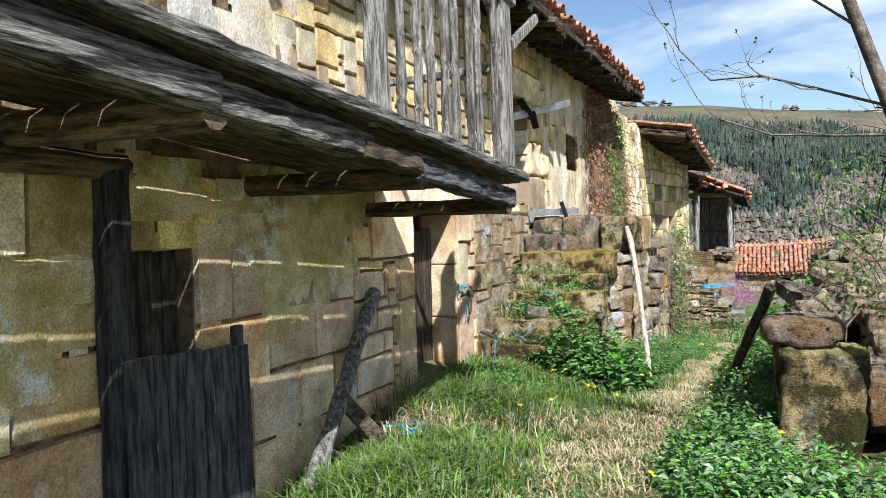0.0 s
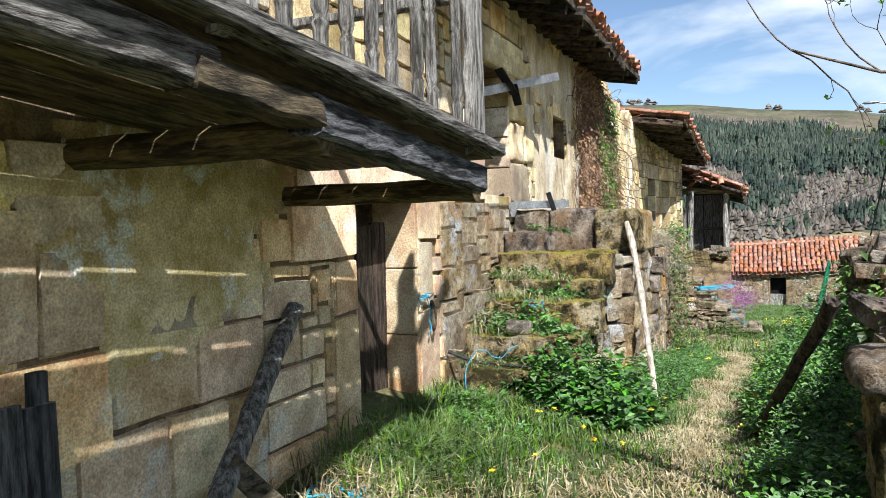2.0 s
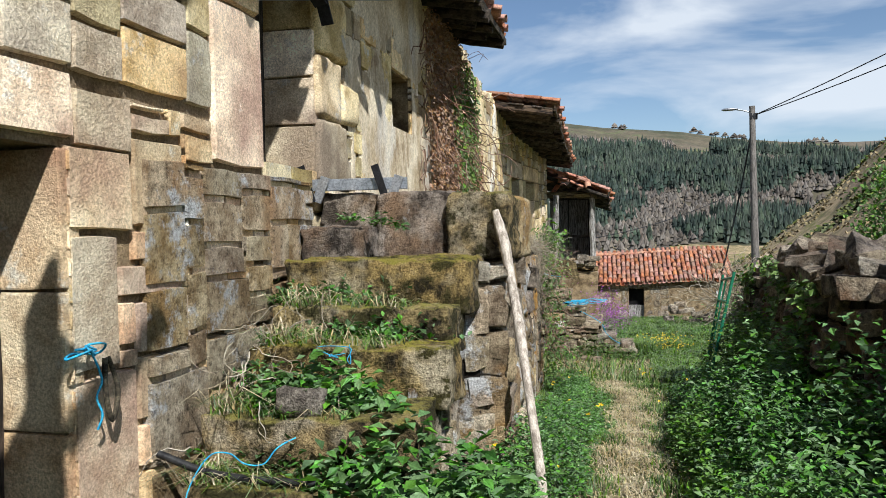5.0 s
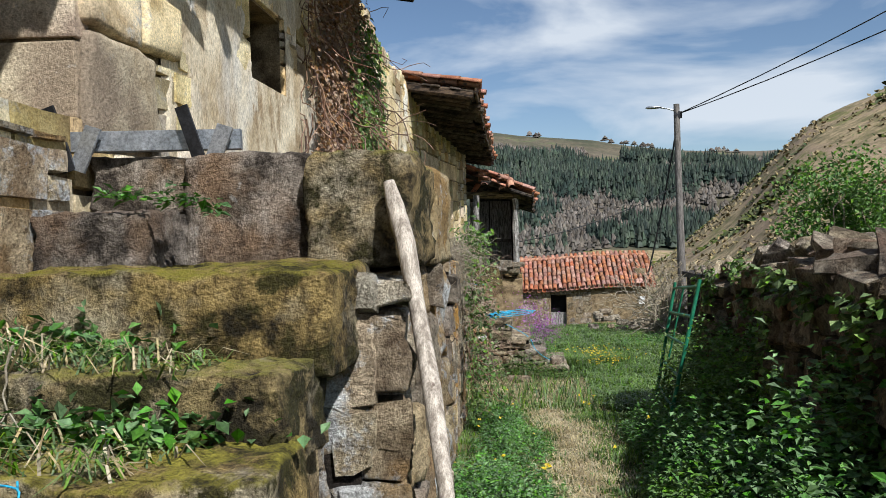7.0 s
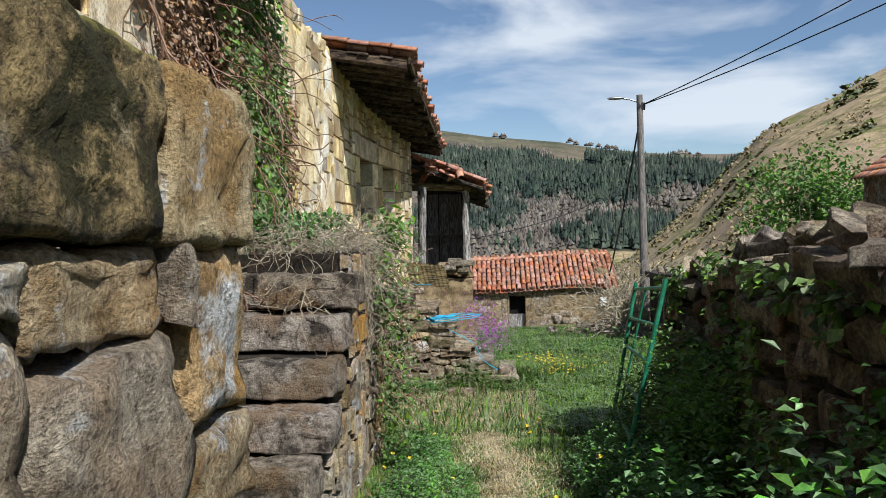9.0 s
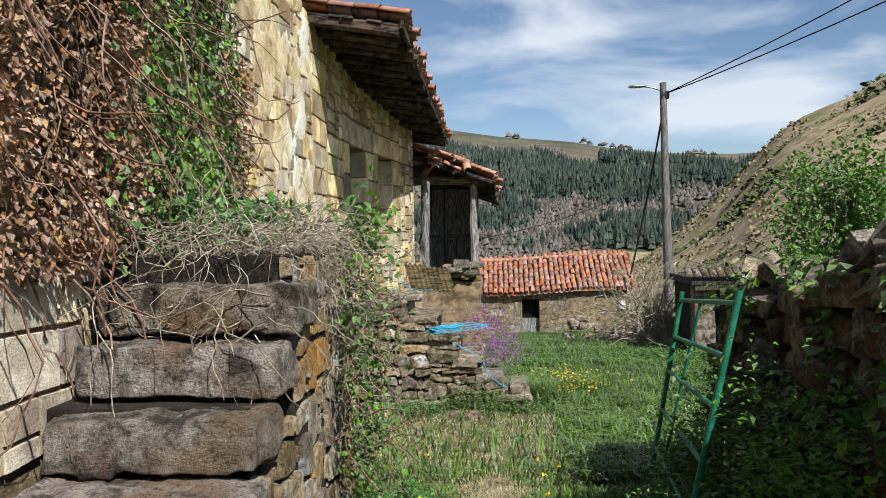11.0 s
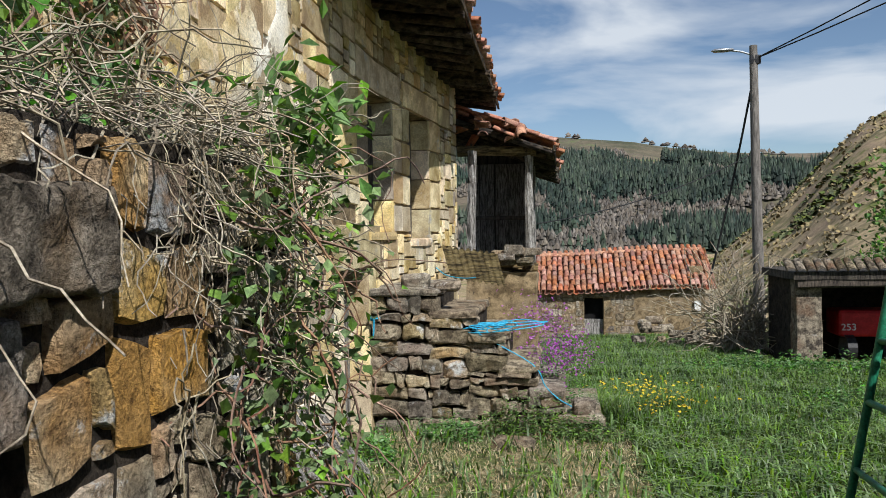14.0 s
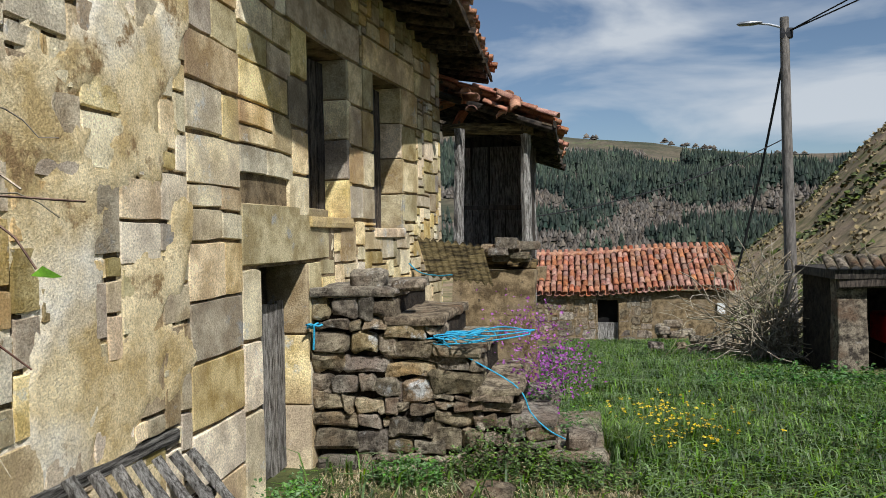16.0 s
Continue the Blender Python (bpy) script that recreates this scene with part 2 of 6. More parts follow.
GORSE = material("gorse", (0.05, 0.065, 0.02), (0.11, 0.125, 0.035), 0.3, 0.95, 0.0, vary=0.8, by="island", fine=1.0)
# paled for distance as well, with haze in the base colour
HAZED_BARE_WOOD = material("hazed_bare_trees", (0.085, 0.072, 0.06), (0.16, 0.135, 0.11), 0.05, 0.95, 0.0, vary=0.7, by="island", fine=0.5)
# near-black colour standing in for an unlit interior
DARKNESS = material("painted_darkness", (0.006, 0.006, 0.006), (0.014, 0.013, 0.012), 3, 0.95, 0.2)


# ---- building helpers ----
RNG = np.random.default_rng(7)
PACE = 0.70  # the plan below counts its y along the lane in steps of this many metres


def along(p):
    """A place of the plan, in metres."""
    return Vector((p[0], p[1] * PACE, p[2]))


def world_of(o):
    m = o.matrix_parent_inverse @ o.matrix_basis
    return world_of(o.parent) @ m if o.parent else o.matrix_basis.copy()


def thing(name, at, label, category, group="", kind=""):
    ob = new(name)
    ob.empty_display_size = 0.1
    ob.matrix_basis = Matrix.Translation(along(at))
    return tagged(ob, label, category, group, kind)


def place(name, me, mat, parent=None, label="", category="", kind="", group=""):
    me.materials.clear()
    me.materials.append(mat)
    ob = new(name, me)
    if parent:
        ob.parent = parent
        ob.matrix_parent_inverse = world_of(parent).inverted()
    return tagged(ob, label, category, group, kind)


def raw(name, verts, faces, smooth=False):
    """A mesh from arrays: verts (n, 3), faces (m, 3 or 4)."""
    v, f = np.asarray(verts, dtype=np.float32), np.asarray(faces, dtype=np.int32)
    me = bpy.data.meshes.new(name)
    me.vertices.add(len(v))
    me.vertices.foreach_set("co", v.ravel())
    k = f.shape[1]
    me.loops.add(f.size)
    me.loops.foreach_set("vertex_index", f.ravel())
    me.polygons.add(len(f))
    me.polygons.foreach_set("loop_start", np.arange(0, f.size, k, dtype=np.int32))
    me.polygons.foreach_set("use_smooth", np.full(len(f), smooth))
    me.update(calc_edges=True)
    return me


class Shape:
    """Gathers pieces of quads into one mesh."""

    def __init__(self):
        self.v, self.f, self.n = [], [], 0

    def add(self, v, f):
        v, f = np.asarray(v, dtype=float).reshape(-1, 3), np.asarray(f)
        if f.shape[1] == 3:
            f = np.hstack([f, f[:, 2:3]])
        self.v.append(v)
        self.f.append(f + self.n)
        self.n += len(v)
        return self

    def mesh(self, name, smooth=False):
        v, f = np.vstack(self.v), np.vstack(self.f)
        tri = f[:, 2] == f[:, 3]
        me = bpy.data.meshes.new(name)
        if not tri.any():
            return raw(name, v, f, smooth)
        if tri.all():
            return raw(name, v, f[:, :3], smooth)
        me.from_pydata(v.tolist(), [], [q[:3] if t else q for q, t in zip(f.tolist(), tri)])
        if smooth:
            me.shade_smooth()
        return me


def wobble(p, s, amp):
    return Vector(noise.noise_vector(Vector(p) * s)) * amp


def beam(p0, p1, w, h, up=(0, 0, 1), seg=6, jit=0.012, cham=0.18, twist=0.0, taper=1.0, end_jit=0.0):
    """A hewn timber from p0 to p1: chamfered section, worn along its length."""
    p0, p1 = along(p0), along(p1)
    d = (p1 - p0).normalized()
    u = Vector(up)
    side = d.cross(u).normalized()
    u = side.cross(d).normalized()
    c = cham * min(w, h)
    prof = [(-w / 2 + c, -h / 2), (w / 2 - c, -h / 2), (w / 2, -h / 2 + c), (w / 2, h / 2 - c), (w / 2 - c, h / 2), (-w / 2 + c, h / 2), (-w / 2, h / 2 - c), (-w / 2, -h / 2 + c)]
    vs, fs = [], []
    for i in range(seg + 1):
        t = i / seg
        mid = p0.lerp(p1, t) + wobble(p0.lerp(p1, t) + Vector((3, 1, 7)), 0.9, jit * 1.3)
        k = 1 + (taper - 1) * t
        for a, b in prof:
            v = mid + side * a * k + u * b * k
            v += wobble(v, 7, jit)
            if i in (0, seg) and end_jit:
                v += d * noise.noise(v * 19) * end_jit
            vs.append(v)
    for i in range(seg):
        for j in range(8):
            a, b = i * 8 + j, i * 8 + (j + 1) % 8
            fs.append((a, a + 8, b + 8, b))
    for o, flip in ((0, False), (seg * 8, True)):
        for q in ((0, 1, 2, 7), (7, 2, 3, 6), (6, 3, 4, 5)):
            q = [o + k for k in q]
            fs.append(q[::-1] if flip else q)
    return np.array(vs), np.array(fs)


def tube(points, radii, n=6):
    """A round stem through points."""
    pts = [along(p) for p in points]
    vs, fs = [], []
    for i, p in enumerate(pts):
        d = (pts[min(i + 1, len(pts) - 1)] - pts[max(i - 1, 0)]).normalized()
        s = d.cross(Vector((0.31, 0.17, 0.93))).normalized()
        u = s.cross(d)
        r = radii[i] if hasattr(radii, "__len__") else radii
        for j in range(n):
            a = 2 * math.pi * j / n
            vs.append(p + (s * math.cos(a) + u * math.sin(a)) * r)
    for i in range(len(pts) - 1):
        for j in range(n):
            a, b = i * n + j, i * n + (j + 1) % n
            fs.append((a, b, b + n, a + n))
    return np.array(vs), np.array(fs)


def lathe(at, prof, n=12, lean=(0, 0)):
    """A turned piece standing at a place; prof: (height, radius)."""
    at = along(at)
    vs, fs = [], []
    for z, r in prof:
        for j in range(n):
            a = 2 * math.pi * j / n
            vs.append((at[0] + r * math.cos(a) + lean[0] * z, at[1] + r * math.sin(a) + lean[1] * z, at[2] + z))
    for i in range(len(prof) - 1):
        for j in range(n):
            a, b = i * n + j, i * n + (j + 1) % n
            fs.append((a, b, b + n, a + n))
    return np.array(vs), np.array(fs)


def block(lo, hi, jit=0.02, rough=2.5, n=(5, 4, 4), soft=0.18, seed=0.0):
    """A roughly cut stone: a box with rounded, uneven faces."""
    lo, hi = np.array(along(lo)), np.array(along(hi))
    nx, ny, nz = n
    idx, vs, fs = {}, [], []
    size = hi - lo
    c = soft * size.min()

    def spread(i, m, length):
        e = min(0.3, c / length)
        if m < 3 or i in (0, m):
            return i / m
        return e + (1 - 2 * e) * (i - 1) / (m - 2)

    def vert(i, j, k):
        if (i, j, k) in idx:
            return idx[i, j, k]
        t = np.array([spread(i, nx, size[0]), spread(j, ny, size[1]), spread(k, nz, size[2])])
        p = lo + t * size
        q = np.clip(p, lo + c, hi - c)
        dd = p - q
        L = np.linalg.norm(dd)
        if L > c:
            p = q + dd / L * c
        w = noise.noise_vector(Vector((p[0] * rough + seed, p[1] * rough, p[2] * rough)))
        w2 = noise.noise_vector(Vector((p[0] * 9 + seed, p[1] * 9, p[2] * 9)))
        idx[i, j, k] = len(vs)
        vs.append(p + np.array(w) * jit + np.array(w2) * jit * 0.55 + np.array(noise.noise_vector(Vector((p[0] * 27, p[1] * 27, p[2] * 27)))) * jit * 0.5)
        return idx[i, j, k]

    for a, b, (na, nb), fixed, m in ((0, 1, (nx, ny), 2, nz), (0, 2, (nx, nz), 1, ny), (1, 2, (ny, nz), 0, nx)):
        for end in (0, m):
            for i in range(na):
                for j in range(nb):
                    q = []
                    for di, dj in ((0, 0), (1, 0), (1, 1), (0, 1)):
                        ijk = [0, 0, 0]
                        ijk[a], ijk[b], ijk[fixed] = i + di, j + dj, end
                        q.append(vert(*ijk))
                    flip = (end == 0) ^ (fixed == 1)
                    fs.append(q[::-1] if flip else q)
    return np.array(vs), np.array(fs)


GRID = np.array([0, 0.10, 0.5, 0.90, 1.0])


def face_stone(origin, ua, ub, un, a0, a1, b0, b1, proud=0.02, deep=0.06, seed=0):
    """The face of a walled stone: a pillow of quads, its rim set back into the joint. a, b run along the wall and up."""
    r = np.random.default_rng(seed)
    w, h = a1 - a0, b1 - b0
    ga, gb = GRID.copy(), GRID.copy()
    flush = proud < 0.012
    inset = 0.007 if flush else 0.006 + 0.3 * proud
    deep = 0.045 if flush else deep
    wild = 0.3 if flush else 1.0
    ga[1], ga[3] = min(0.25, inset / w), 1 - min(0.25, inset / w)
    gb[1], gb[3] = min(0.25, inset / h), 1 - min(0.25, inset / h)
    ca = r.uniform(-1, 1, 4) * (0.010 * wild + 0.4 * proud) * min(1, w / 0.3)
    cb = r.uniform(-1, 1, 4) * (0.010 * wild + 0.35 * proud) * min(1, h / 0.25)
    A, B = np.meshgrid(ga, gb, indexing="ij")
    da = ca[0] * (1 - A) * (1 - B) + ca[1] * A * (1 - B) + ca[2] * A * B + ca[3] * (1 - A) * B
    db = cb[0] * (1 - A) * (1 - B) + cb[1] * A * (1 - B) + cb[2] * A * B + cb[3] * (1 - A) * B
    rim = (A == 0) | (A == 1) | (B == 0) | (B == 1)
    lift = np.where(rim, -deep, proud * r.uniform(0.1, 1.2) + r.uniform(-1, 1, A.shape) * (0.002 + 0.1 * proud))
    tilt = r.uniform(-1, 1, 2) * min(0.02, 0.35 * proud)
    lift = np.where(rim, lift, lift + tilt[0] * (A - 0.5) + tilt[1] * (B - 0.5))
    cut = np.where(((A == 0) | (A == 1)) & ((B == 0) | (B == 1)), r.uniform(0.02, 0.16, A.shape), 0.0) + np.where(((A == ga[1]) | (A == ga[3])) & ((B == gb[1]) | (B == gb[3])), r.uniform(0.02, 0.10, A.shape), 0.0)
    cut = cut * (0.35 if flush else 1.0)
    da, db = da - (A - 0.5) * cut * min(w, h) * 1.4, db - (B - 0.5) * cut * min(w, h) * 1.4
    ma, mb = a0 + A * w, b0 + B * h
    bend_a = 0.013 * np.sin(5.1 * mb + 1.3 * ma) + 0.012 * np.sin(11.0 * mb + 4.0 * ma + 1.0)
    bend_b = 0.015 * np.sin(4.3 * ma + 1.7 * mb + 0.7) + 0.013 * np.sin(10.3 * ma - 3.0 * mb)
    da, db = da + bend_a * wild, db + bend_b * wild
    jit = r.uniform(-1, 1, (2,) + A.shape) * (0.006 * wild + 0.12 * proud)
    pa, pb = a0 + A * w + da + jit[0], b0 + B * h + db + jit[1]
    o, ua, ub, un = (np.array(k, float) for k in (origin, ua, ub, un))
    v = o + pa[..., None] * ua + pb[..., None] * ub + lift[..., None] * un
    v[..., 1] *= PACE
    i, j = np.meshgrid(np.arange(4), np.arange(4), indexing="ij")
    k = (i * 5 + j).ravel()
    return v.reshape(-1, 3), np.stack([k, k + 5, k + 6, k + 1], 1)


def regular_courses(a0, a1, b0, b1, h=(0.2, 0.35), w=(0.3, 0.7), gaps=(), joint=0.014, seed=1):
    """Rectangles of a coursed wall that keep clear of the gaps (a0, a1, b0, b1)."""
    r = np.random.default_rng(seed)
    b = b0
    while b < b1 - 0.05:
        hh = min(r.uniform(*h), b1 - b)
        if b1 - b - hh < h[0] * 0.6:
            hh = b1 - b
        spans = [(a0, a1)]
        for g in gaps:
            if g[2] < b + hh * 0.6 and g[3] > b + hh * 0.4:
                spans = [s for lo, hi in spans for s in ((lo, min(hi, g[0])), (max(lo, g[1]), hi)) if s[1] - s[0] > 0.06]
        for lo, hi in spans:
            a = lo
            while a < hi - 0.03:
                ww = min(r.uniform(*w), hi - a)
                if hi - a - ww < w[0] * 0.6:
                    ww = hi - a
                top = b + hh
                if ww > 0.2 and r.random() < 0.2 and hh > 0.24:
                    m = b + hh * r.uniform(0.4, 0.6)
                    yield a + joint, a + ww - joint, b + joint, m - joint
                    yield a + joint, a + ww - joint, m + joint, top - joint
                else:
                    yield a + joint, a + ww - joint, b + joint * r.uniform(0.3, 1.6), top - joint
                a += ww
        b += hh


def courses(a0, a1, b0, b1, h=(0.2, 0.35), w=(0.3, 0.7), gaps=(), joint=0.008, seed=1):
    """Rectangles of a random rubble wall, large and small stones fitted together, that keep clear of the gaps (a0, a1, b0, b1)."""
    r = np.random.default_rng(seed)
    c = max(0.045, min(h[0], w[0]) * 0.4)
    na, nb = max(1, round((a1 - a0) / c)), max(1, round((b1 - b0) / c))
    ca, cb = (a1 - a0) / na, (b1 - b0) / nb
    full = np.zeros((na, nb), bool)
    for g in gaps:
        for i in range(na):
            for j in range(nb):
                if g[0] < a0 + (i + 0.5) * ca < g[1] and g[2] < b0 + (j + 0.5) * cb < g[3]:
                    full[i, j] = True
    for j in range(nb):
        for i in range(na):
            if full[i, j]:
                continue
            big = r.random()
            size = 0.45 if big < 0.22 else (1.0 if big < 0.8 else 1.35)
            wi, hj = max(1, round(r.uniform(*w) * size / ca)), max(1, round(r.uniform(*h) * size / cb))
            n = 1
            while n < wi and i + n < na and not full[i + n, j]:
                n += 1
            m = 1
            while m < min(hj, 0.85 * n * ca / cb + 1) and j + m < nb and not full[i:i + n, j + m].any():
                m += 1
            full[i:i + n, j:j + m] = True
            p, q, s, t = a0 + i * ca, a0 + (i + n) * ca, b0 + j * cb, b0 + (j + m) * cb
            for g in gaps:
                if g[2] < t - 0.02 and g[3] > s + 0.02 and g[0] < q and g[1] > p:
                    if g[0] > p + 0.5 * (q - p):
                        q = g[0]
                    elif g[1] < p + 0.5 * (q - p):
                        p = g[1]
            if q - p > 0.03 and t - s > 0.03:
                yield p + joint, q - joint, s + joint, t - joint


def stone_face(parent, rects, origin, ua, ub, un, mat, joined, limit=290, key=None, proud=0.02, name="stone", seed=0):
    """Stones of a wall: those first by key as pieces of their own, the rest joined."""
    rects = sorted(rects, key=key) if key else list(rects)
    rest = Shape()
    for i, q in enumerate(rects):
        v, f = face_stone(origin, ua, ub, un, *q, proud=proud, seed=seed + i)
        if i < limit:
            place(name, raw(name, v, f), mat, parent)
        else:
            rest.add(v, f)
    if rest.n:
        place("stonework", rest.mesh("stonework"), joined, parent, kind="stuff")


def slab_with_gaps(x0, x1, y0, y1, z0, z1, gaps):
    """A wall of thickness x0..x1 with openings (y0, y1, z0, z1) cut right through."""
    y0, y1, gaps = y0 * PACE, y1 * PACE, [(g[0] * PACE, g[1] * PACE, g[2], g[3]) for g in gaps]
    ys = sorted({y0, y1, *[min(max(g[i], y0), y1) for g in gaps for i in (0, 1)]})
    zs = sorted({z0, z1, *[min(max(g[i], z0), z1) for g in gaps for i in (2, 3)]})
    solid = np.ones((len(ys) - 1, len(zs) - 1), bool)
    for i in range(len(ys) - 1):
        for j in range(len(zs) - 1):
            cy, cz = (ys[i] + ys[i + 1]) / 2, (zs[j] + zs[j + 1]) / 2
            solid[i, j] = not any(g[0] < cy < g[1] and g[2] < cz < g[3] for g in gaps)
    s = Shape()
    for i in range(len(ys) - 1):
        for j in range(len(zs) - 1):
            if not solid[i, j]:
                continue
            a, b, c, d = ys[i], ys[i + 1], zs[j], zs[j + 1]
            s.add([(x1, a, c), (x1, b, c), (x1, b, d), (x1, a, d)], [[0, 1, 2, 3]])
            s.add([(x0, a, c), (x0, b, c), (x0, b, d), (x0, a, d)], [[3, 2, 1, 0]])
            for di, dj, q in ((-1, 0, [(x0, a, c), (x1, a, c), (x1, a, d), (x0, a, d)]), (1, 0, [(x1, b, c), (x0, b, c), (x0, b, d), (x1, b, d)]),
                              (0, -1, [(x0, a, c), (x0, b, c), (x1, b, c), (x1, a, c)]), (0, 1, [(x1, a, d), (x1, b, d), (x0, b, d), (x0, a, d)])):
                p, r = i + di, j + dj
                if not (0 <= p < solid.shape[0] and 0 <= r < solid.shape[1] and solid[p, r]):
                    s.add(q, [[0, 1, 2, 3]])
    return s.mesh("wall")


def plaster_sheet(y0, y1, z0, z1, gaps, worn, seed, step=0.05, proud=0.009, scale=1.1):
    """A coat of plaster that has fallen off in patches: it dips behind the stones where it is gone."""
    ny, nz = max(2, int((y1 - y0) / step)), max(2, int((z1 - z0) / step))
    Y, Z = np.meshgrid(np.linspace(y0, y1, ny + 1), np.linspace(z0, z1, nz + 1), indexing="ij")
    X = np.empty_like(Y)
    for i in range(ny + 1):
        for j in range(nz + 1):
            y, z = Y[i, j], Z[i, j]
            k = noise.fractal(Vector((y * PACE * scale + seed, z * scale * 1.1, seed * 3)), 0.9, 2.1, 5)
            edge = min(y - y0, y1 - y, z - z0, z1 - z) / 0.25
            k += min(0.0, edge - 1) * 0.5
            m = min(1.0, max(0.0, (k - worn(y, z)) / 0.16 + 0.5))
            X[i, j] = -0.014 + (proud + 0.014) * m + 0.003 * noise.noise(Vector((y * 2.3, z * 2.3, seed))) + 0.003 * noise.noise(Vector((y * 9, z * 9, seed)))
    keep = np.ones((ny, nz), bool)
    for i in range(ny):
        for j in range(nz):
            if X[i:i + 2, j:j + 2].max() < -0.012:
                keep[i, j] = False
            cy, cz = Y[i, j] + step / 2, Z[i, j] + step / 2
            if any(g[0] - 0.02 < cy < g[1] + 0.02 and g[2] - 0.02 < cz < g[3] + 0.02 for g in gaps):
                keep[i, j] = False
    i, j = np.nonzero(keep)
    k = i * (nz + 1) + j
    return raw("plaster", np.stack([X, Y * PACE, Z], -1).reshape(-1, 3), np.stack([k, k + nz + 1, k + nz + 2, k + 1], 1), True)


# ---- ground ----
PATH_Y = [-30, 0, 6, 9.5, 12, 14.3, 16.3, 18, 20.5, 26, 31, 38, 47, 58, 80, 150, 400]
PATH_Z = [0.4, 0.05, -0.02, -0.18, -0.36, -0.44, -0.66, -0.84, -1.0, -1.42, -1.68, -1.98, -2.5, -3.15, -5.0, -12.0, -16.0]
MID_X = ([-5, 0, 3, 6, 9.3, 12, 15, 18, 22, 27, 32, 45], [2.6, 2.4, 2.1, 1.85, 2.2, 2.15, 2.25, 2.3, 2.3, 1.9, 3.2, 4.0])
HILL_AZ = ([2, 5, 8, 11.4, 13.8, 15, 20.5, 30, 60], [0, 0.1, 1.8, 4.5, 7.3, 8.5, 10.9, 13, 15])
RIDGE_AZ = ([-60, -8, -3, 0, 4, 6, 9, 12, 40], [6.5, 6.1, 5.7, 5.2, 4.8, 4.4, 4.0, 3.8, 3.4])


def ground_z(x, y, fine=True):
    """Height of the ground: the lane, its banks, the heath slope beside the valley and the far ridge."""
    z = float(np.interp(y, PATH_Y, PATH_Z))
    near = 1 - min(1, max(0, (y - 50) / 40))
    if y < 27:
        lane = float(np.interp(y, *MID_X))
        if x < lane - 0.5:
            z += (min(0.42, 0.16 * (lane - 0.5 - x)) * min(1, max(0, (y - 6) / 3)) - 0.22 * min(1, max(0, 7 - y)) * min(1, max(0, lane - 0.9 - x))) * (1 - min(1, max(0, (y - 13) / 6)) * 0.7)
        edge = 3.3 + 0.055 * (y - 7)
        if x > edge - 0.9:
            z += 0.12 * min(1, (x - edge + 0.9) / 0.9)
        if x > edge + 0.3:
            z += 0.75 * min(1, (x - edge - 0.3) / 1.2) * min(1, max(0, (27 - y) / 4)) * min(1, max(0, (y + 2) / 6))
    if fine:
        z += near * (0.05 * noise.noise(Vector((x * 0.9, y * 0.9, 0))) + 0.02 * noise.noise(Vector((x * 3.1, y * 3.1, 4))))
    r = math.hypot(x - 2, y - 15)
    if r > 45 and y > 0:
        az = math.degrees(math.atan2(x - 2, y - 15))
        s = min(1, max(0, (r - 50) / 210)) ** 1.15
        hill = 260 * math.tan(radians(float(np.interp(az, *HILL_AZ)))) * s
        if r > 300:
            hill *= max(0.0, 1 - (r - 300) / 160)
        hill += s * 1.6 * noise.fractal(Vector((x * 0.03, y * 0.03, 2)), 1.0, 2.0, 5) * min(1, max(0, (az - 4) / 4))
        far = 0.0
        if r > 350:
            k = min(1, (r - 350) / 1050)
            far = 1400 * math.tan(radians(float(np.interp(az, *RIDGE_AZ)))) * (k ** 1.15) + 18 * k
            far += 14 * math.sin(min(1, k * 1.3) * math.pi) * noise.fractal(Vector((x * 0.004, y * 0.004, 9)), 1.0, 2.0, 4)
            if r > 1400:
                far -= (r - 1400) * 0.05
        z += max(hill, far, 0)
    return z


def axis(lo, hi, fine_lo, fine_hi, step, grow=1.13):
    out = list(np.arange(fine_lo, fine_hi + 1e-6, step))
    s, v = step, fine_hi
    while v < hi:
        s *= grow
        v += s
        out.append(v)
    s, v = step, fine_lo
    while v > lo:
        s *= grow
        v -= s
        out.insert(0, v)
    return np.array(out)


gx, gy = axis(-2600, 2600, -1.0, 9.0, 0.16, 1.09), axis(-300, 3200, -3, 48, 0.18, 1.055)
GX, GY = np.meshgrid(gx, gy, indexing="ij")
GZ = np.array([[ground_z(x, y) for y in gy] for x in gx])
gi, gj = np.meshgrid(np.arange(len(gx) - 1), np.arange(len(gy) - 1), indexing="ij")
gk = (gi * len(gy) + gj).ravel()
ground_mesh = raw("ground", np.stack([GX, GY * PACE, GZ], -1).reshape(-1, 3), np.stack([gk, gk + len(gy), gk + len(gy) + 1, gk + 1], 1), True)
GROUND = material("earth", (0.04, 0.05, 0.016), (0.085, 0.095, 0.032), 2.5, 0.95, 0.8, (0.28, 0.22, 0.13), 1.6, 0.55, third=(0.14, 0.115, 0.055), fine=25)
HEATH = material("heath", (0.11, 0.095, 0.045), (0.31, 0.235, 0.135), 0.30, 0.95, 0.5, (0.11, 0.12, 0.03), 0.13, 0.54, third=(0.25, 0.18, 0.12), fine=3.0)
FAR_SLOPE = material("far_slope", (0.05, 0.055, 0.03), (0.115, 0.095, 0.062), 0.010, 0.95, 0.0, (0.09, 0.13, 0.04), 0.007, 0.57, third=(0.16, 0.12, 0.092), fine=0.2)
ground = place("ground", ground_mesh, GROUND, None, "grassy lane with trodden straw, falling towards a wooded valley", "ground", "structure")
ground_mesh.materials.append(HEATH)
ground_mesh.materials.append(FAR_SLOPE)
cx, cy = GX[:-1, :-1].ravel(), GY[:-1, :-1].ravel()
cr = np.hypot(cx - 2, cy - 15)
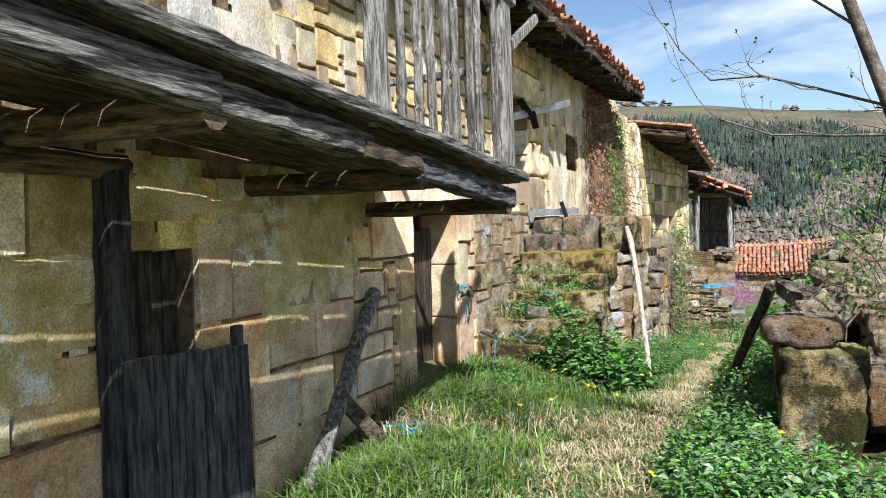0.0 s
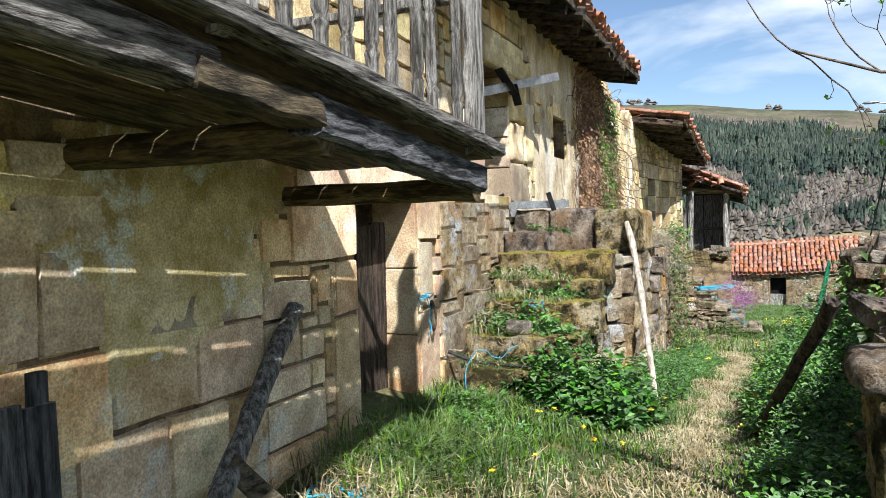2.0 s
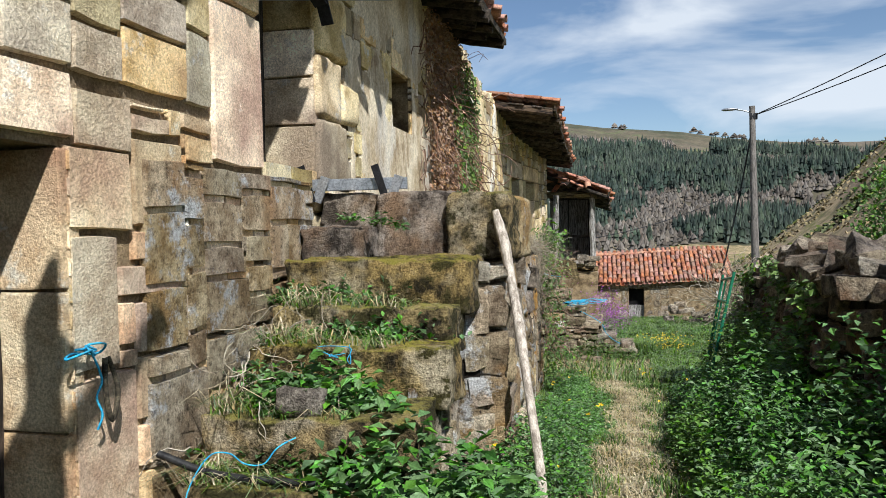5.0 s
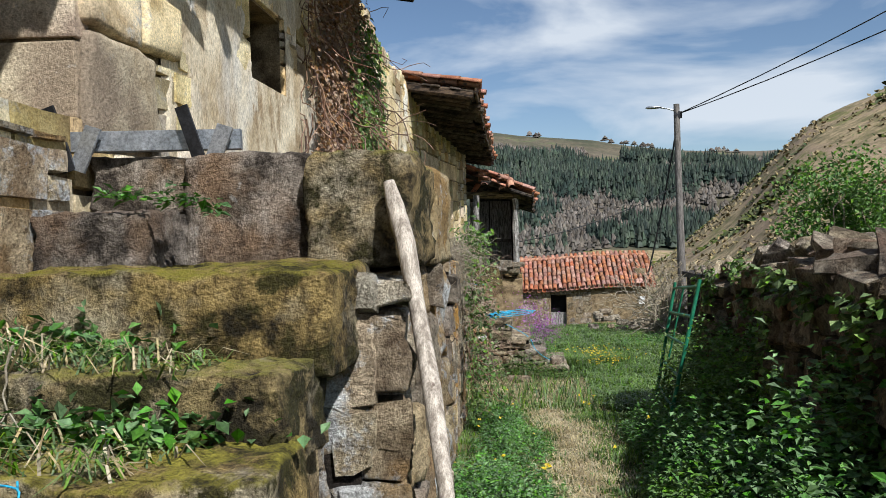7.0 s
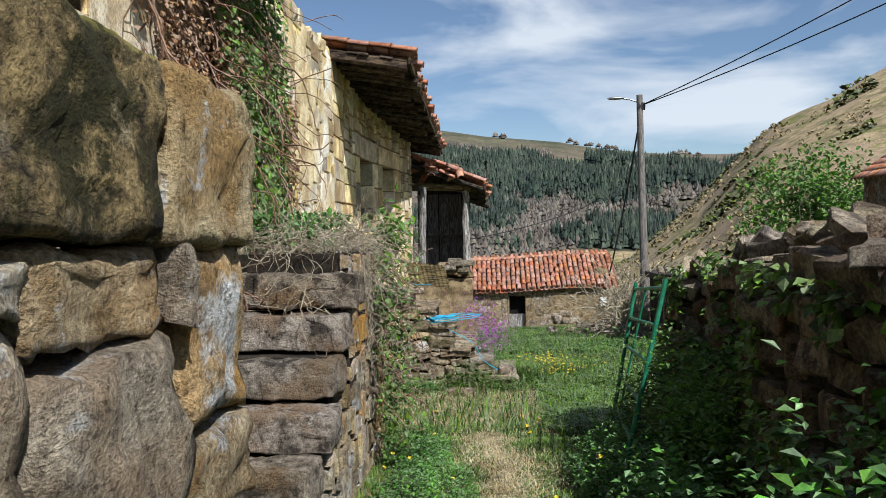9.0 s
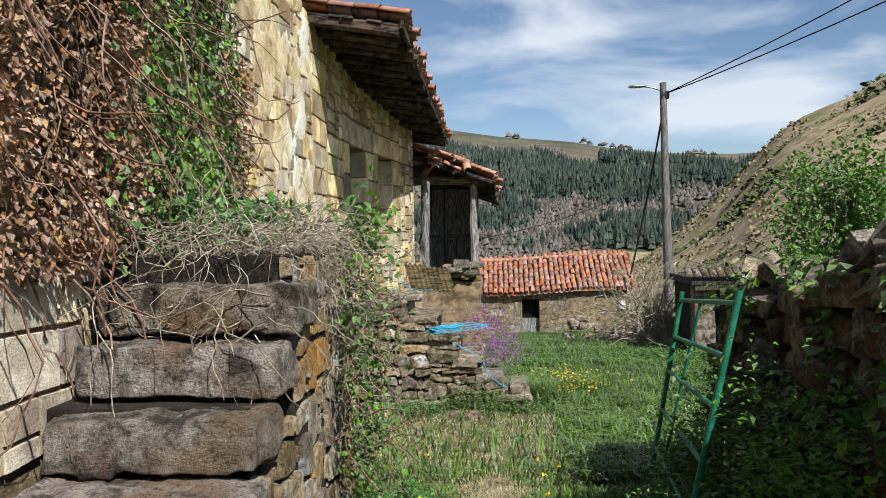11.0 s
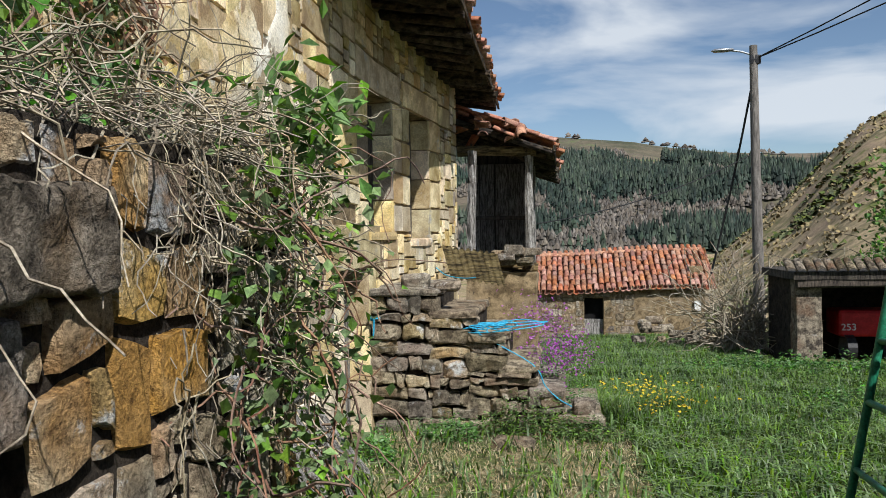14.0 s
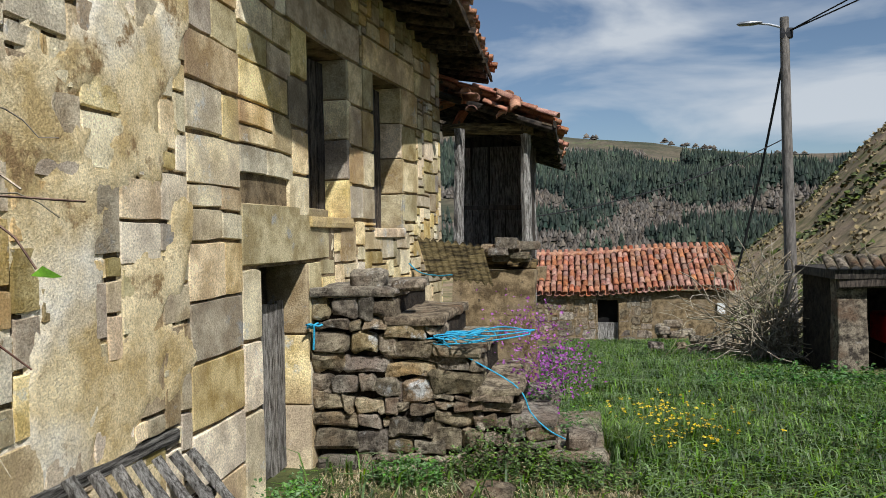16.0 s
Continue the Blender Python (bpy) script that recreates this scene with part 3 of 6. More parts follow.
ground_mesh.polygons.foreach_set("material_index", np.where(cr > 420, 2, np.where(cr > 62, 1, 0)).astype(np.int32))

# ---- farmhouses ----
FACE = ((0, 0, 0), (0, 1, 0), (0, 0, 1), (1, 0, 0))
house_a = thing("farmhouse", (-2, 4, 0), "old sandstone farmhouse with a sagging timber balcony over the lane", "house", "farmhouses in a row")
house_b = thing("farmhouse", (-2, 16, 0), "abandoned stone farmhouse with flaking plaster and a tiled overhanging roof", "house", "farmhouses in a row")
house_c = thing("farmhouse", (-2, 30, -1.5), "yellow sandstone farmhouse with two tall windows and a low door", "house", "farmhouses in a row")
GAPS_A = [(3.70, 4.42, -0.6, 1.60), (8.48, 9.92, -0.3, 1.69), (3.6, 4.2, 2.35, 3.9)]
GAPS_B = [(12.38, 13.6, 1.76, 3.16), (16.5, 17.5, 2.38, 2.93), (19.2, 20.4, 1.2, 3.16)]
GAPS_C = [(23.2, 23.8, 2.04, 2.69), (30.2, 31.7, 0.73, 2.46), (32.7, 34.0, 0.63, 2.46), (28.65, 30.1, -2.2, 0.30)]
wall_a = place("wall", slab_with_gaps(-0.6, -0.03, -6, 12.38, -0.8, 5.2, GAPS_A), MORTAR, house_a)
wall_b = place("wall", slab_with_gaps(-0.6, -0.03, 12.38, 21.0, -1.0, 4.05, GAPS_B), MORTAR, house_b)
wall_c = place("wall", slab_with_gaps(-0.6, -0.03, 21.0, 36.4, -2.6, 3.75, GAPS_C), MORTAR, house_c)
for house, y0, y1, z0, z1 in ((house_a, -6, 12.3, -0.8, 5.2), (house_b, 12.5, 20.9, -1, 4.3), (house_c, 21.1, 36.3, -2.6, 3.7)):
    s = Shape()
    for lo, hi in (((-5.0, y0, z0), (-4.6, y1, z1)), ((-4.6, y0, z0), (-0.6, y0 + 0.3, z1)), ((-4.6, y1 - 0.3, z0), (-0.6, y1, z1))):
        s.add(*block(lo, hi, 0.02, n=(2, 2, 2), soft=0.05))
    place("back_wall", s.mesh("back_wall"), MORTAR, house)
    place("inner_floor", Shape().add(*block((-4.6, y0 + 0.3, 1.45), (-0.6, y1 - 0.3, 1.6), 0.0, n=(1, 1, 1), soft=0.02)).mesh("inner_floor"), DARK_WOOD, house)
# door jambs and lintels of squared stone, laid out by hand; the rest is coursed
SQUARE_A = [(7.35, 8.46, 1.28, 1.70), (8.05, 8.46, 0.90, 1.26), (8.0, 8.46, 0.0, 0.88), (7.45, 10.0, 1.72, 1.98), (9.94, 10.5, 1.36, 1.70), (9.94, 10.35, 0.78, 1.34), (9.94, 10.5, 0.0, 0.76), (11.55, 12.36, 1.72, 2.62), (11.6, 12.36, 2.64, 3.5),
            (4.44, 4.86, 1.02, 1.62), (4.44, 5.35, 0.55, 1.0)]
SQUARE_B = [(13.62, 14.5, 1.70, 2.16), (13.62, 14.3, 2.18, 2.64), (13.62, 14.5, 2.66, 3.16), (12.4, 14.4, 3.18, 3.55), (14.32, 14.9, 2.2, 2.5)]
SQUARE_C = [(28.14, 30.95, 0.32, 0.82), (30.12, 30.6, -0.55, 0.30), (30.12, 30.6, -1.05, -0.57), (30.12, 30.6, -1.75, -1.07), (28.14, 28.6, -0.25, 0.30), (28.14, 28.6, -0.8, -0.27), (28.14, 28.6, -1.7, -0.82),
            (29.5, 32.15, 2.48, 2.86), (32.3, 34.7, 2.48, 2.84)]
for k, (za, zb) in enumerate(((0.74, 1.10), (1.12, 1.52), (1.54, 1.98), (2.0, 2.46))):
    e = 0.12 * (k % 2)
    SQUARE_C += [(29.5 + e, 30.18, za, zb), (31.72, 32.2 + e * 0.4, za, zb), (32.22 + e * 0.4, 32.68, za, zb), (34.02, 34.75 + e, za, zb)]
ring = [(a - 0.01, b + 0.01, c - 0.01, d + 0.01) for a, b, c, d in SQUARE_A]
near_stones = list(regular_courses(1.6, 6.9, -0.35, 1.0, (0.36, 0.56), (0.6, 1.3), GAPS_A + ring, joint=0.009, seed=5))
stone_face(wall_a, list(courses(6.9, 9.0, -0.2, 1.95, (0.12, 0.28), (0.4, 0.9), GAPS_A + ring, joint=0.012, seed=4)) + list(courses(9.9, 12.36, -0.2, 1.95, (0.13, 0.30), (0.5, 1.1), GAPS_A + ring, joint=0.012, seed=3)) + near_stones + SQUARE_A,
           *FACE, BROWN_STONE, BROWN_STONE, 290, None, 0.007, seed=100)
stone_face(wall_a, list(regular_courses(1.6, 6.9, 1.0, 1.9, (0.36, 0.5), (0.5, 1.1), GAPS_A + ring, joint=0.009, seed=15)) + list(courses(5.6, 12.36, 1.99, 4.4, (0.14, 0.30), (0.3, 0.8), GAPS_A + ring, joint=0.010, seed=6)), *FACE, SANDSTONE, SANDSTONE_MIX, 0, None, 0.008, seed=600)
ring = [(a - 0.01, b + 0.01, c - 0.01, d + 0.01) for a, b, c, d in SQUARE_B]
stone_face(wall_b, list(courses(12.4, 20.95, 0.0, 4.02, (0.16, 0.34), (0.35, 0.8), GAPS_B + ring, seed=8)), *FACE, SANDSTONE, SANDSTONE_MIX, 290, lambda q: abs(q[0] - 13.5), 0.003, seed=900)
for k, q in enumerate(SQUARE_B):
    place("quoin", Shape().add(*block((-0.2, q[0], q[2]), (0.035, q[1], q[3]), 0.022, 4.0, (4, 9, 7), 0.12, k * 1.7)).mesh("quoin", True), SANDSTONE, wall_b)
ring = [(a - 0.01, b + 0.01, c - 0.01, d + 0.01) for a, b, c, d in SQUARE_C] + [(27.03, 28.13, -1.8, 3.7)]
quoins = list(regular_courses(27.03, 28.13, -1.8, 3.7, (0.3, 0.5), (0.5, 1.1), (), joint=0.007, seed=11))
stone_face(wall_c, SQUARE_C + quoins + list(regular_courses(28.14, 30.4, -1.8, 2.45, (0.22, 0.42), (0.55, 1.1), GAPS_C + ring, joint=0.007, seed=17)) + list(courses(30.4, 36.3, -1.8, 2.45, (0.14, 0.30), (0.35, 0.9), GAPS_C + ring, seed=12)) + list(courses(28.14, 36.3, 2.46, 3.7, (0.12, 0.26), (0.3, 0.8), GAPS_C + ring, seed=18)), *FACE, SANDSTONE, SANDSTONE_MIX, 295, None, 0.003, seed=1500)
stone_face(wall_c, list(courses(21.0, 27.03, -1.6, 3.65, (0.16, 0.34), (0.35, 0.9), GAPS_C, seed=13)), *FACE, SANDSTONE, SANDSTONE_MIX, 0, None, 0.003, seed=2300)
place("plaster", plaster_sheet(1.4, 6.6, 1.95, 4.6, GAPS_A, lambda y, z: -0.28 + 0.4 * max(0, y - 5.6), 2.0), PLASTER, wall_a)
place("plaster", plaster_sheet(1.6, 7.3, -0.2, 1.98, GAPS_A, lambda y, z: 0.50 - 0.48 * z + (0.5 if 4.4 < y < 5.3 and 0.5 < z < 1.64 else 0), 6.0, 0.05, 0.013), DAMP_PLASTER, wall_a)
place("plaster", plaster_sheet(14.5, 19.2, 1.2, 4.02, GAPS_B, lambda y, z: -0.33 + 0.5 * max(0, 15.3 - y), 9.0), PLASTER, wall_b)
place("plaster", plaster_sheet(20.4, 27.1, -1.8, 3.7, GAPS_C + GAPS_B, lambda y, z: -0.10 + 0.05 * math.sin(y * 3), 14.0, scale=2.0), YELLOW_PLASTER, wall_c)
# squared stones that line the far side of the openings
for wall, (a, b, z0, z1), n, mat in ((wall_c, GAPS_C[1], 4, SANDSTONE), (wall_c, GAPS_C[2], 4, SANDSTONE), (wall_c, GAPS_C[3], 3, SANDSTONE), (wall_c, GAPS_C[0], 2, SANDSTONE), (wall_a, GAPS_A[1], 3, BROWN_STONE), (wall_b, GAPS_B[0], 4, SANDSTONE)):
    lo = max(z0, 0.0 if wall is wall_a else -1.7)
    for k in range(n):
        h = (z1 - lo) / n
        place("jamb_stone", Shape().add(*block((-0.42, b - 0.03, lo + k * h + 0.006), (-0.004, b + 0.12, lo + (k + 1) * h - 0.006), 0.008, 5.0, (4, 2, 4), 0.12, k + a)).mesh("jamb_stone"), mat, wall)
# ragged wall head where the roof is gone
s = Shape()
yy = 21.05
while yy < 26.6:
    w = RNG.uniform(0.25, 0.5)
    h = 3.74 + max(0, (23.6 - yy)) * 0.12
    s.add(*block((-0.55, yy, 3.6), (0.0, yy + w, h + RNG.uniform(0.0, 0.14)), 0.05, n=(3, 3, 2), seed=yy))
    yy += w
place("wall_head", s.mesh("wall_head"), SANDSTONE_MIX, house_c)


def tile_mesh(length=0.42, r0=0.10, r1=0.082, t=0.013):
    s, n = [], 6
    for x, r in ((0, r0), (length, r1)):
        for rr in (r, r - t):
            for j in range(n + 1):
                a = math.pi * j / n
                s.append((x, rr * math.cos(a), rr * math.sin(a) * 0.8))
    f, m = [], n + 1
    for j in range(n):
        f += [(j, j + 1, 2 * m + j + 1, 2 * m + j), (m + j + 1, m + j, 3 * m + j, 3 * m + j + 1), (j, m + j, m + j + 1, j + 1), (2 * m + j, 2 * m + j + 1, 3 * m + j + 1, 3 * m + j)]
    f += [(0, 2 * m, 3 * m, m), (n, m + n, 3 * m + n, 2 * m + n)]
    return np.array(s), np.array(f)


TILE_V, TILE_F = tile_mesh()
TILE_SHARED = raw("roof_tile", TILE_V, TILE_F, True)
TILE_SHARED.materials.append(TILE)


def tiled_roof(house, y0, y1, xe, z0, z1, slope=24, depth=3.4, rows=9, loose=0.02, limit=290, rafters=0.5, name="roof"):
    """A roof over the lane: rafters and boards below, curved clay tiles above, its eave at x = xe."""
    ang = radians(slope)
    c, sn = math.cos(ang), math.sin(ang)
    eave = lambda y: z0 + (z1 - z0) * (y - y0) / (y1 - y0)
    roof = place(name, Shape().add(*beam((xe + 0.03, y0 - 0.05, eave(y0) - 0.02), (xe + 0.03, y1 + 0.05, eave(y1) - 0.02), 0.035, 0.10, seg=16, jit=0.02)).mesh("roof"), EAVE_WOOD, house)
    k = 0.0
    while k < depth:
        w = RNG.uniform(0.14, 0.24)
        e = eave(y0)
        place("roof_board", Shape().add(*beam((xe - k * c - w / 2, y0 + RNG.uniform(-0.1, 0.1), e + k * sn), (xe - k * c - w / 2, y1 + RNG.uniform(-0.1, 0.1), eave(y1) + k * sn), w * 0.95, 0.025, up=(sn, 0, c), seg=14, jit=0.012)).mesh("roof_board"), EAVE_WOOD, roof)
        k += w
    y = y0 + 0.08
    while y < y1:
        z = eave(y) - 0.085
        ln = RNG.uniform(-0.14, 0.14)
        place("rafter", Shape().add(*beam((xe + ln, y, z - ln * sn * 0.4), (-0.5, y + RNG.uniform(-0.05, 0.05), z + (xe + 0.5) / c * sn), RNG.uniform(0.09, 0.14), RNG.uniform(0.10, 0.15), seg=5, jit=0.02, cham=0.3)).mesh("rafter"), EAVE_WOOD, roof)
        y += rafters * RNG.uniform(0.8, 1.2)
    rest, count = Shape(), 0
    tilt = Matrix.Rotation(math.pi, 4, "Z") @ Matrix.Rotation(-ang, 4, "Y")
    for r in range(rows):
        y = y0 + 0.08
        while y < y1:
            j = RNG.normal(0, loose, 4)
            for flip in (0, 1):
                m = Matrix.Translation((xe + 0.10 - (r * 0.33 + 0.04 * flip) * c + j[0], y * PACE + 0.11 * flip + j[1] * 0.4, eave(y) + 0.05 + r * 0.33 * sn + (0.045 if not flip else 0.065) + abs(j[2]) * 0.6)) @ Matrix.Rotation(j[3] * 3, 4, "Z") @ tilt
                if flip:
                    m = m @ Matrix.Rotation(math.pi, 4, "X")
                if count < limit:
                    ob = new("roof_tile", TILE_SHARED)
                    ob.parent, ob.matrix_parent_inverse, ob.matrix_basis = roof, world_of(roof).inverted(), m
                    count += 1
                else:
                    v = TILE_V @ np.array(m.to_3x3()).T + np.array(m.translation)
                    rest.add(v, TILE_F)
            y += 0.215 / PACE
    if rest.n:
        place("tiles", rest.mesh("tiles", True), TILE_MIX, roof, kind="stuff")
    return roof


tiled_roof(house_b, 9.2, 21.2, 0.66, 3.98, 3.95, 11, rows=5, loose=0.03)
tiled_roof(house_c, 26.9, 37.9, 1.10, 3.60, 3.12, 10, rows=5, loose=0.035)
tiled_roof(house_a, -6, 9.0, 0.9, 5.0, 5.0, 22, rows=2, limit=60)


# ---- balcony ----
balcony = thing("balcony", (0.6, 4, 1.9), "sagging timber balcony of grey weathered beams and turned balusters", "balcony")
fl = lambda y: 2.144 - 0.063 * (y - 3.3)
for k, x in enumerate((0.09, 0.30, 0.515, 0.73, 0.945, 1.15)):
    place("floor_board", Shape().add(*beam((x, -3, fl(-3) + 0.0), (x, 7.62, fl(7.62)), 0.195, 0.035, seg=24, jit=0.008)).mesh("floor_board"), BROWN_WOOD_Y, balcony)
edge = Shape().add(*beam((1.26, -3, fl(-3) + 0.02), (1.26, 7.50, fl(7.5) + 0.02), 0.16, 0.07, seg=60, jit=0.011, cham=0.2, end_jit=0.05))
place("edge_board", edge.mesh("edge_board"), GREY_WOOD_Y, balcony, "split grey edge board")
for y0, y1, w, h, dz, wood in ((-3, 2.74, 0.15, 0.16, -0.12, GREY_WOOD_Y), (2.66, 4.34, 0.12, 0.14, -0.13, GREY_WOOD_Y), (4.2, 5.02, 0.15, 0.10, -0.15, BROWN_WOOD_Y), (5.0, 7.42, 0.13, 0.15, -0.15, BLACK_BEAM)):
    place("edge_beam", Shape().add(*beam((1.20, y0, fl(y0) + dz), (1.20, y1, fl(y1) + dz), w, h, seg=24, jit=0.013, cham=0.14, taper=0.95, end_jit=0.04)).mesh("edge_beam"), wood, balcony)
for y, r, zz in ((0.9, 0.08, 0.02), (2.72, 0.072, 0.02), (5.12, 0.066, -0.01), (7.25, 0.06, -0.02)):
    z = fl(y) - 0.20 + zz
    place("joist", Shape().add(*beam((1.24, y, z), (-0.3, y + 0.05, z + 0.02), 2 * r, 2 * r, seg=8, jit=0.01, cham=0.3)).mesh("joist"), BROWN_WOOD_X, balcony)
for y, z in ((2.6, 1.92),):
    place("ledger", Shape().add(*beam((0.06, y - 1.1, z), (0.06, y + 1.05, z - 0.03), 0.12, 0.13, seg=8, jit=0.02, cham=0.4)).mesh("ledger"), BROWN_WOOD_Y, balcony)
PROF = [(0, .045), (.10, .045), (.12, .052), (.14, .034), (.17, .05), (.42, .042), (.44, .055), (.47, .036), (.50, .05), (.53, .04), (.80, .046), (.83, .058), (.86, .036), (.90, .048), (1.25, .04), (1.3, .05)]
for k, y in enumerate((4.78, 5.08, 5.34, 5.60, 5.84, 6.20, 6.42, 6.86)):
    z = fl(y) + 0.05
    place("baluster", Shape().add(*lathe((1.25, y, z), [(a * 1.02, r * 0.60 * RNG.uniform(0.92, 1.06)) for a, r in PROF], 12, (RNG.normal(0, 0.01), RNG.normal(0, 0.012)))).mesh("baluster", True), GREY_WOOD, balcony)
for y, w in ((4.42, 0.20), (7.20, 0.20)):
    place("post", Shape().add(*beam((1.25, y, fl(y) - 0.02), (1.25, y - 0.02, fl(y) + 1.75), 0.05, w, up=(0, 1, 0), seg=14, jit=0.012, end_jit=0.05)).mesh("post"), GREY_WOOD, balcony)
place("rail", Shape().add(*beam((1.25, 4.2, 3.36), (1.25, 7.42, 3.22), 0.09, 0.09, seg=12, jit=0.012)).mesh("rail"), GREY_WOOD, balcony)
for a, b in (((1.22, 6.6, 3.25), (1.22, 7.35, 2.86)), ((1.26, 7.35, 2.88), (1.26, 8.3, 3.25))):
    place("brace", Shape().add(*beam(a, b, 0.04, 0.08, seg=6, jit=0.01)).mesh("brace"), GREY_WOOD, balcony)
place("rail", Shape().add(*beam((0.05, 7.33, 2.72), (1.25, 7.33, 2.72), 0.06, 0.06, seg=6, jit=0.01)).mesh("rail"), GREY_WOOD, balcony)


def board_leaf(name, y0, y1, z0, z1, x, n, mat, parent, label="", wave=0.02):
    """A door leaf of upright boards; each board is a piece."""
    leaf = place(name, Shape().add(*beam((x - 0.035, y0, z0 + 0.2 * (z1 - z0)), (x - 0.035, y1, z0 + 0.2 * (z1 - z0)), 0.02, 0.1)).add(*beam((x - 0.035, y0, z1 - 0.2 * (z1 - z0)), (x - 0.035, y1, z1 - 0.2 * (z1 - z0)), 0.02, 0.1)).mesh(name), mat, parent, label)
    w = (y1 - y0) / n
    for i in range(n):
        y = y0 + (i + 0.5) * w
        place("board", Shape().add(*beam((x, y, z0 + RNG.uniform(-0.02, 0.02)), (x + RNG.uniform(-0.01, 0.01), y, z1 + RNG.uniform(-wave, wave)), 0.03, w * 0.97 * PACE, up=(0, 1, 0), seg=8, jit=0.006, cham=0.12)).mesh("board"), mat, leaf)
    return leaf


board_leaf("door", 3.72, 4.40, -0.1, 1.54, -0.14, 4, DARK_WOOD, house_a, "dark upper door of old boards")
board_leaf("door", 8.50, 9.90, 0.0, 1.50, -0.32, 4, DOOR_WOOD, house_a, "dark board door, grey and worn at the foot")
board_leaf("door", 28.67, 30.08, -1.6, -0.05, -0.26, 6, GREY_WOOD, house_c, "grey board door with an open gap above")
board_leaf("door", 12.40, 13.58, 1.78, 3.1, -0.4, 5, DARK_WOOD, house_b, "dark recessed upper door")
place("door_frame", Shape().add(*beam((0.06, 3.50, -0.2), (0.05, 3.54, 1.93), 0.13, 0.16, up=(0, 1, 0), seg=14, jit=0.012)).mesh("door_frame"), BLACK_WOOD, house_a, "blackened door post")
place("door_frame", Shape().add(*beam((-0.06, 3.5, 1.60), (-0.06, 4.5, 1.60), 0.14, 0.10, seg=8)).mesh("door_frame"), DARK_WOOD, house_a)
half = thing("half_door", (0.15, 4.1, 0.0), "low black half door of wide boards before a doorway", "door")
for i, (a, b) in enumerate(((3.46, 3.82), (3.83, 4.20), (4.21, 4.56), (4.57, 4.76))):
    place("board", Shape().add(*beam((0.16, (a + b) / 2, -0.1), (0.15, (a + b) / 2, 0.935 - 0.02 * i), 0.035, (b - a) * PACE, up=(0, 1, 0), seg=10, jit=0.006, cham=0.1)).mesh("board"), BLACK_WOOD, half)
place("stile", Shape().add(*beam((0.12, 4.70, -0.1), (0.12, 4.70, 0.99), 0.06, 0.07, up=(0, 1, 0), seg=8, jit=0.008)).mesh("stile"), BLACK_WOOD, half)
# windows
for house, (y0, y1, z0, z1), gap in ((house_c, GAPS_C[1], 0.3), (house_c, GAPS_C[2], 0.28)):
    win = place("window", Shape().add(*beam((-0.4, y0 + 0.03, z0), (-0.4, y0 + 0.03, z1), 0.07, 0.06, up=(0, 1, 0))).add(*beam((-0.4, y1 - 0.03, z0), (-0.4, y1 - 0.03, z1), 0.07, 0.06, up=(0, 1, 0))).mesh("window"), DARK_WOOD, house)
    for k in range(int((y1 - y0) * PACE / 0.17)):
        y = y0 + (0.10 + 0.17 * k) / PACE
        place("board", Shape().add(*beam((-0.28, y, z0 + 0.02), (-0.28, y, z1 - 0.05), 0.03, 0.15, up=(0, 1, 0), seg=8, jit=0.008)).mesh("board"), DARK_WOOD, win)
    place("sill", Shape().add(*block((-0.5, y0 - 0.05, z0 - 0.1), (0.03, y1 + 0.05, z0 + 0.01), 0.012, n=(4, 4, 2))).mesh("sill"), SANDSTONE, win)
for house, (y0, y1, z0, z1) in ((house_b, GAPS_B[1]), (house_c, GAPS_C[0])):
    win = place("window", Shape().add(*beam((-0.42, y0, z0 + 0.03), (-0.42, y1, z0 + 0.03), 0.06, 0.06)).add(*beam((-0.42, y0, z1 - 0.03), (-0.42, y1, z1 - 0.03), 0.06, 0.06)).mesh("window"), DARK_WOOD, house)
    place("board", Shape().add(*beam((-0.45, (y0 + y1) / 2, z0), (-0.45, (y0 + y1) / 2, z1), 0.03, (y1 - y0) * PACE, up=(0, 1, 0))).mesh("board"), DARK_WOOD, win)

# ---- stone stairs ----
def stair(name, at, label, steps, mat, side=None, group="outside stairs"):
    t = thing(name, at, label, "stairs", group)
    for i, (x0, x1, y0, y1, z0, z1) in enumerate(steps):
        place("step", Shape().add(*block((x0, y0, z0), (x1, y1, z1), 0.026, 4.0, (30, 16, 12), 0.055, i * 3.3)).mesh("step", True), mat, t)
    return t


STEPS_1 = [(0.30, 1.08, 10.30, 10.8, -0.45, -0.10), (0.18, 1.12, 10.52, 11.1, -0.12, 0.21), (0.15, 1.2, 10.86, 11.7, 0.18, 0.475), (0.2, 1.27, 11.50, 12.1, 0.42, 0.735),
           (0.15, 1.22, 12.0, 12.6, 0.6, 0.90), (0.10, 1.26, 12.45, 13.35, 0.82, 1.155)]
stair_1 = stair("stone_stairs", (0.7, 12, -0.4), "mossy stone stairs of rough blocks, overgrown with weeds", STEPS_1, MOSSY_STONE)
for lo, hi, m in (((0.46, 13.50, 1.12), (1.00, 14.1, 1.60), GRAY_STONE), ((0.99, 13.38, 1.12), (1.42, 14.3, 1.575), MOSSY_STONE), ((1.0, 14.32, 1.10), (1.44, 15.2, 1.56), LICHEN_STONE), ((0.04, 13.0, 1.14), (0.48, 13.6, 1.36), GRAY_STONE),
                  ((0.02, 13.6, 1.36), (0.45, 14.1, 1.60), GRAY_STONE)):
    place("parapet_stone", Shape().add(*block(lo, hi, 0.028, 4.5, (18, 18, 14), 0.07, lo[1])).mesh("parapet_stone", True), m, stair_1)
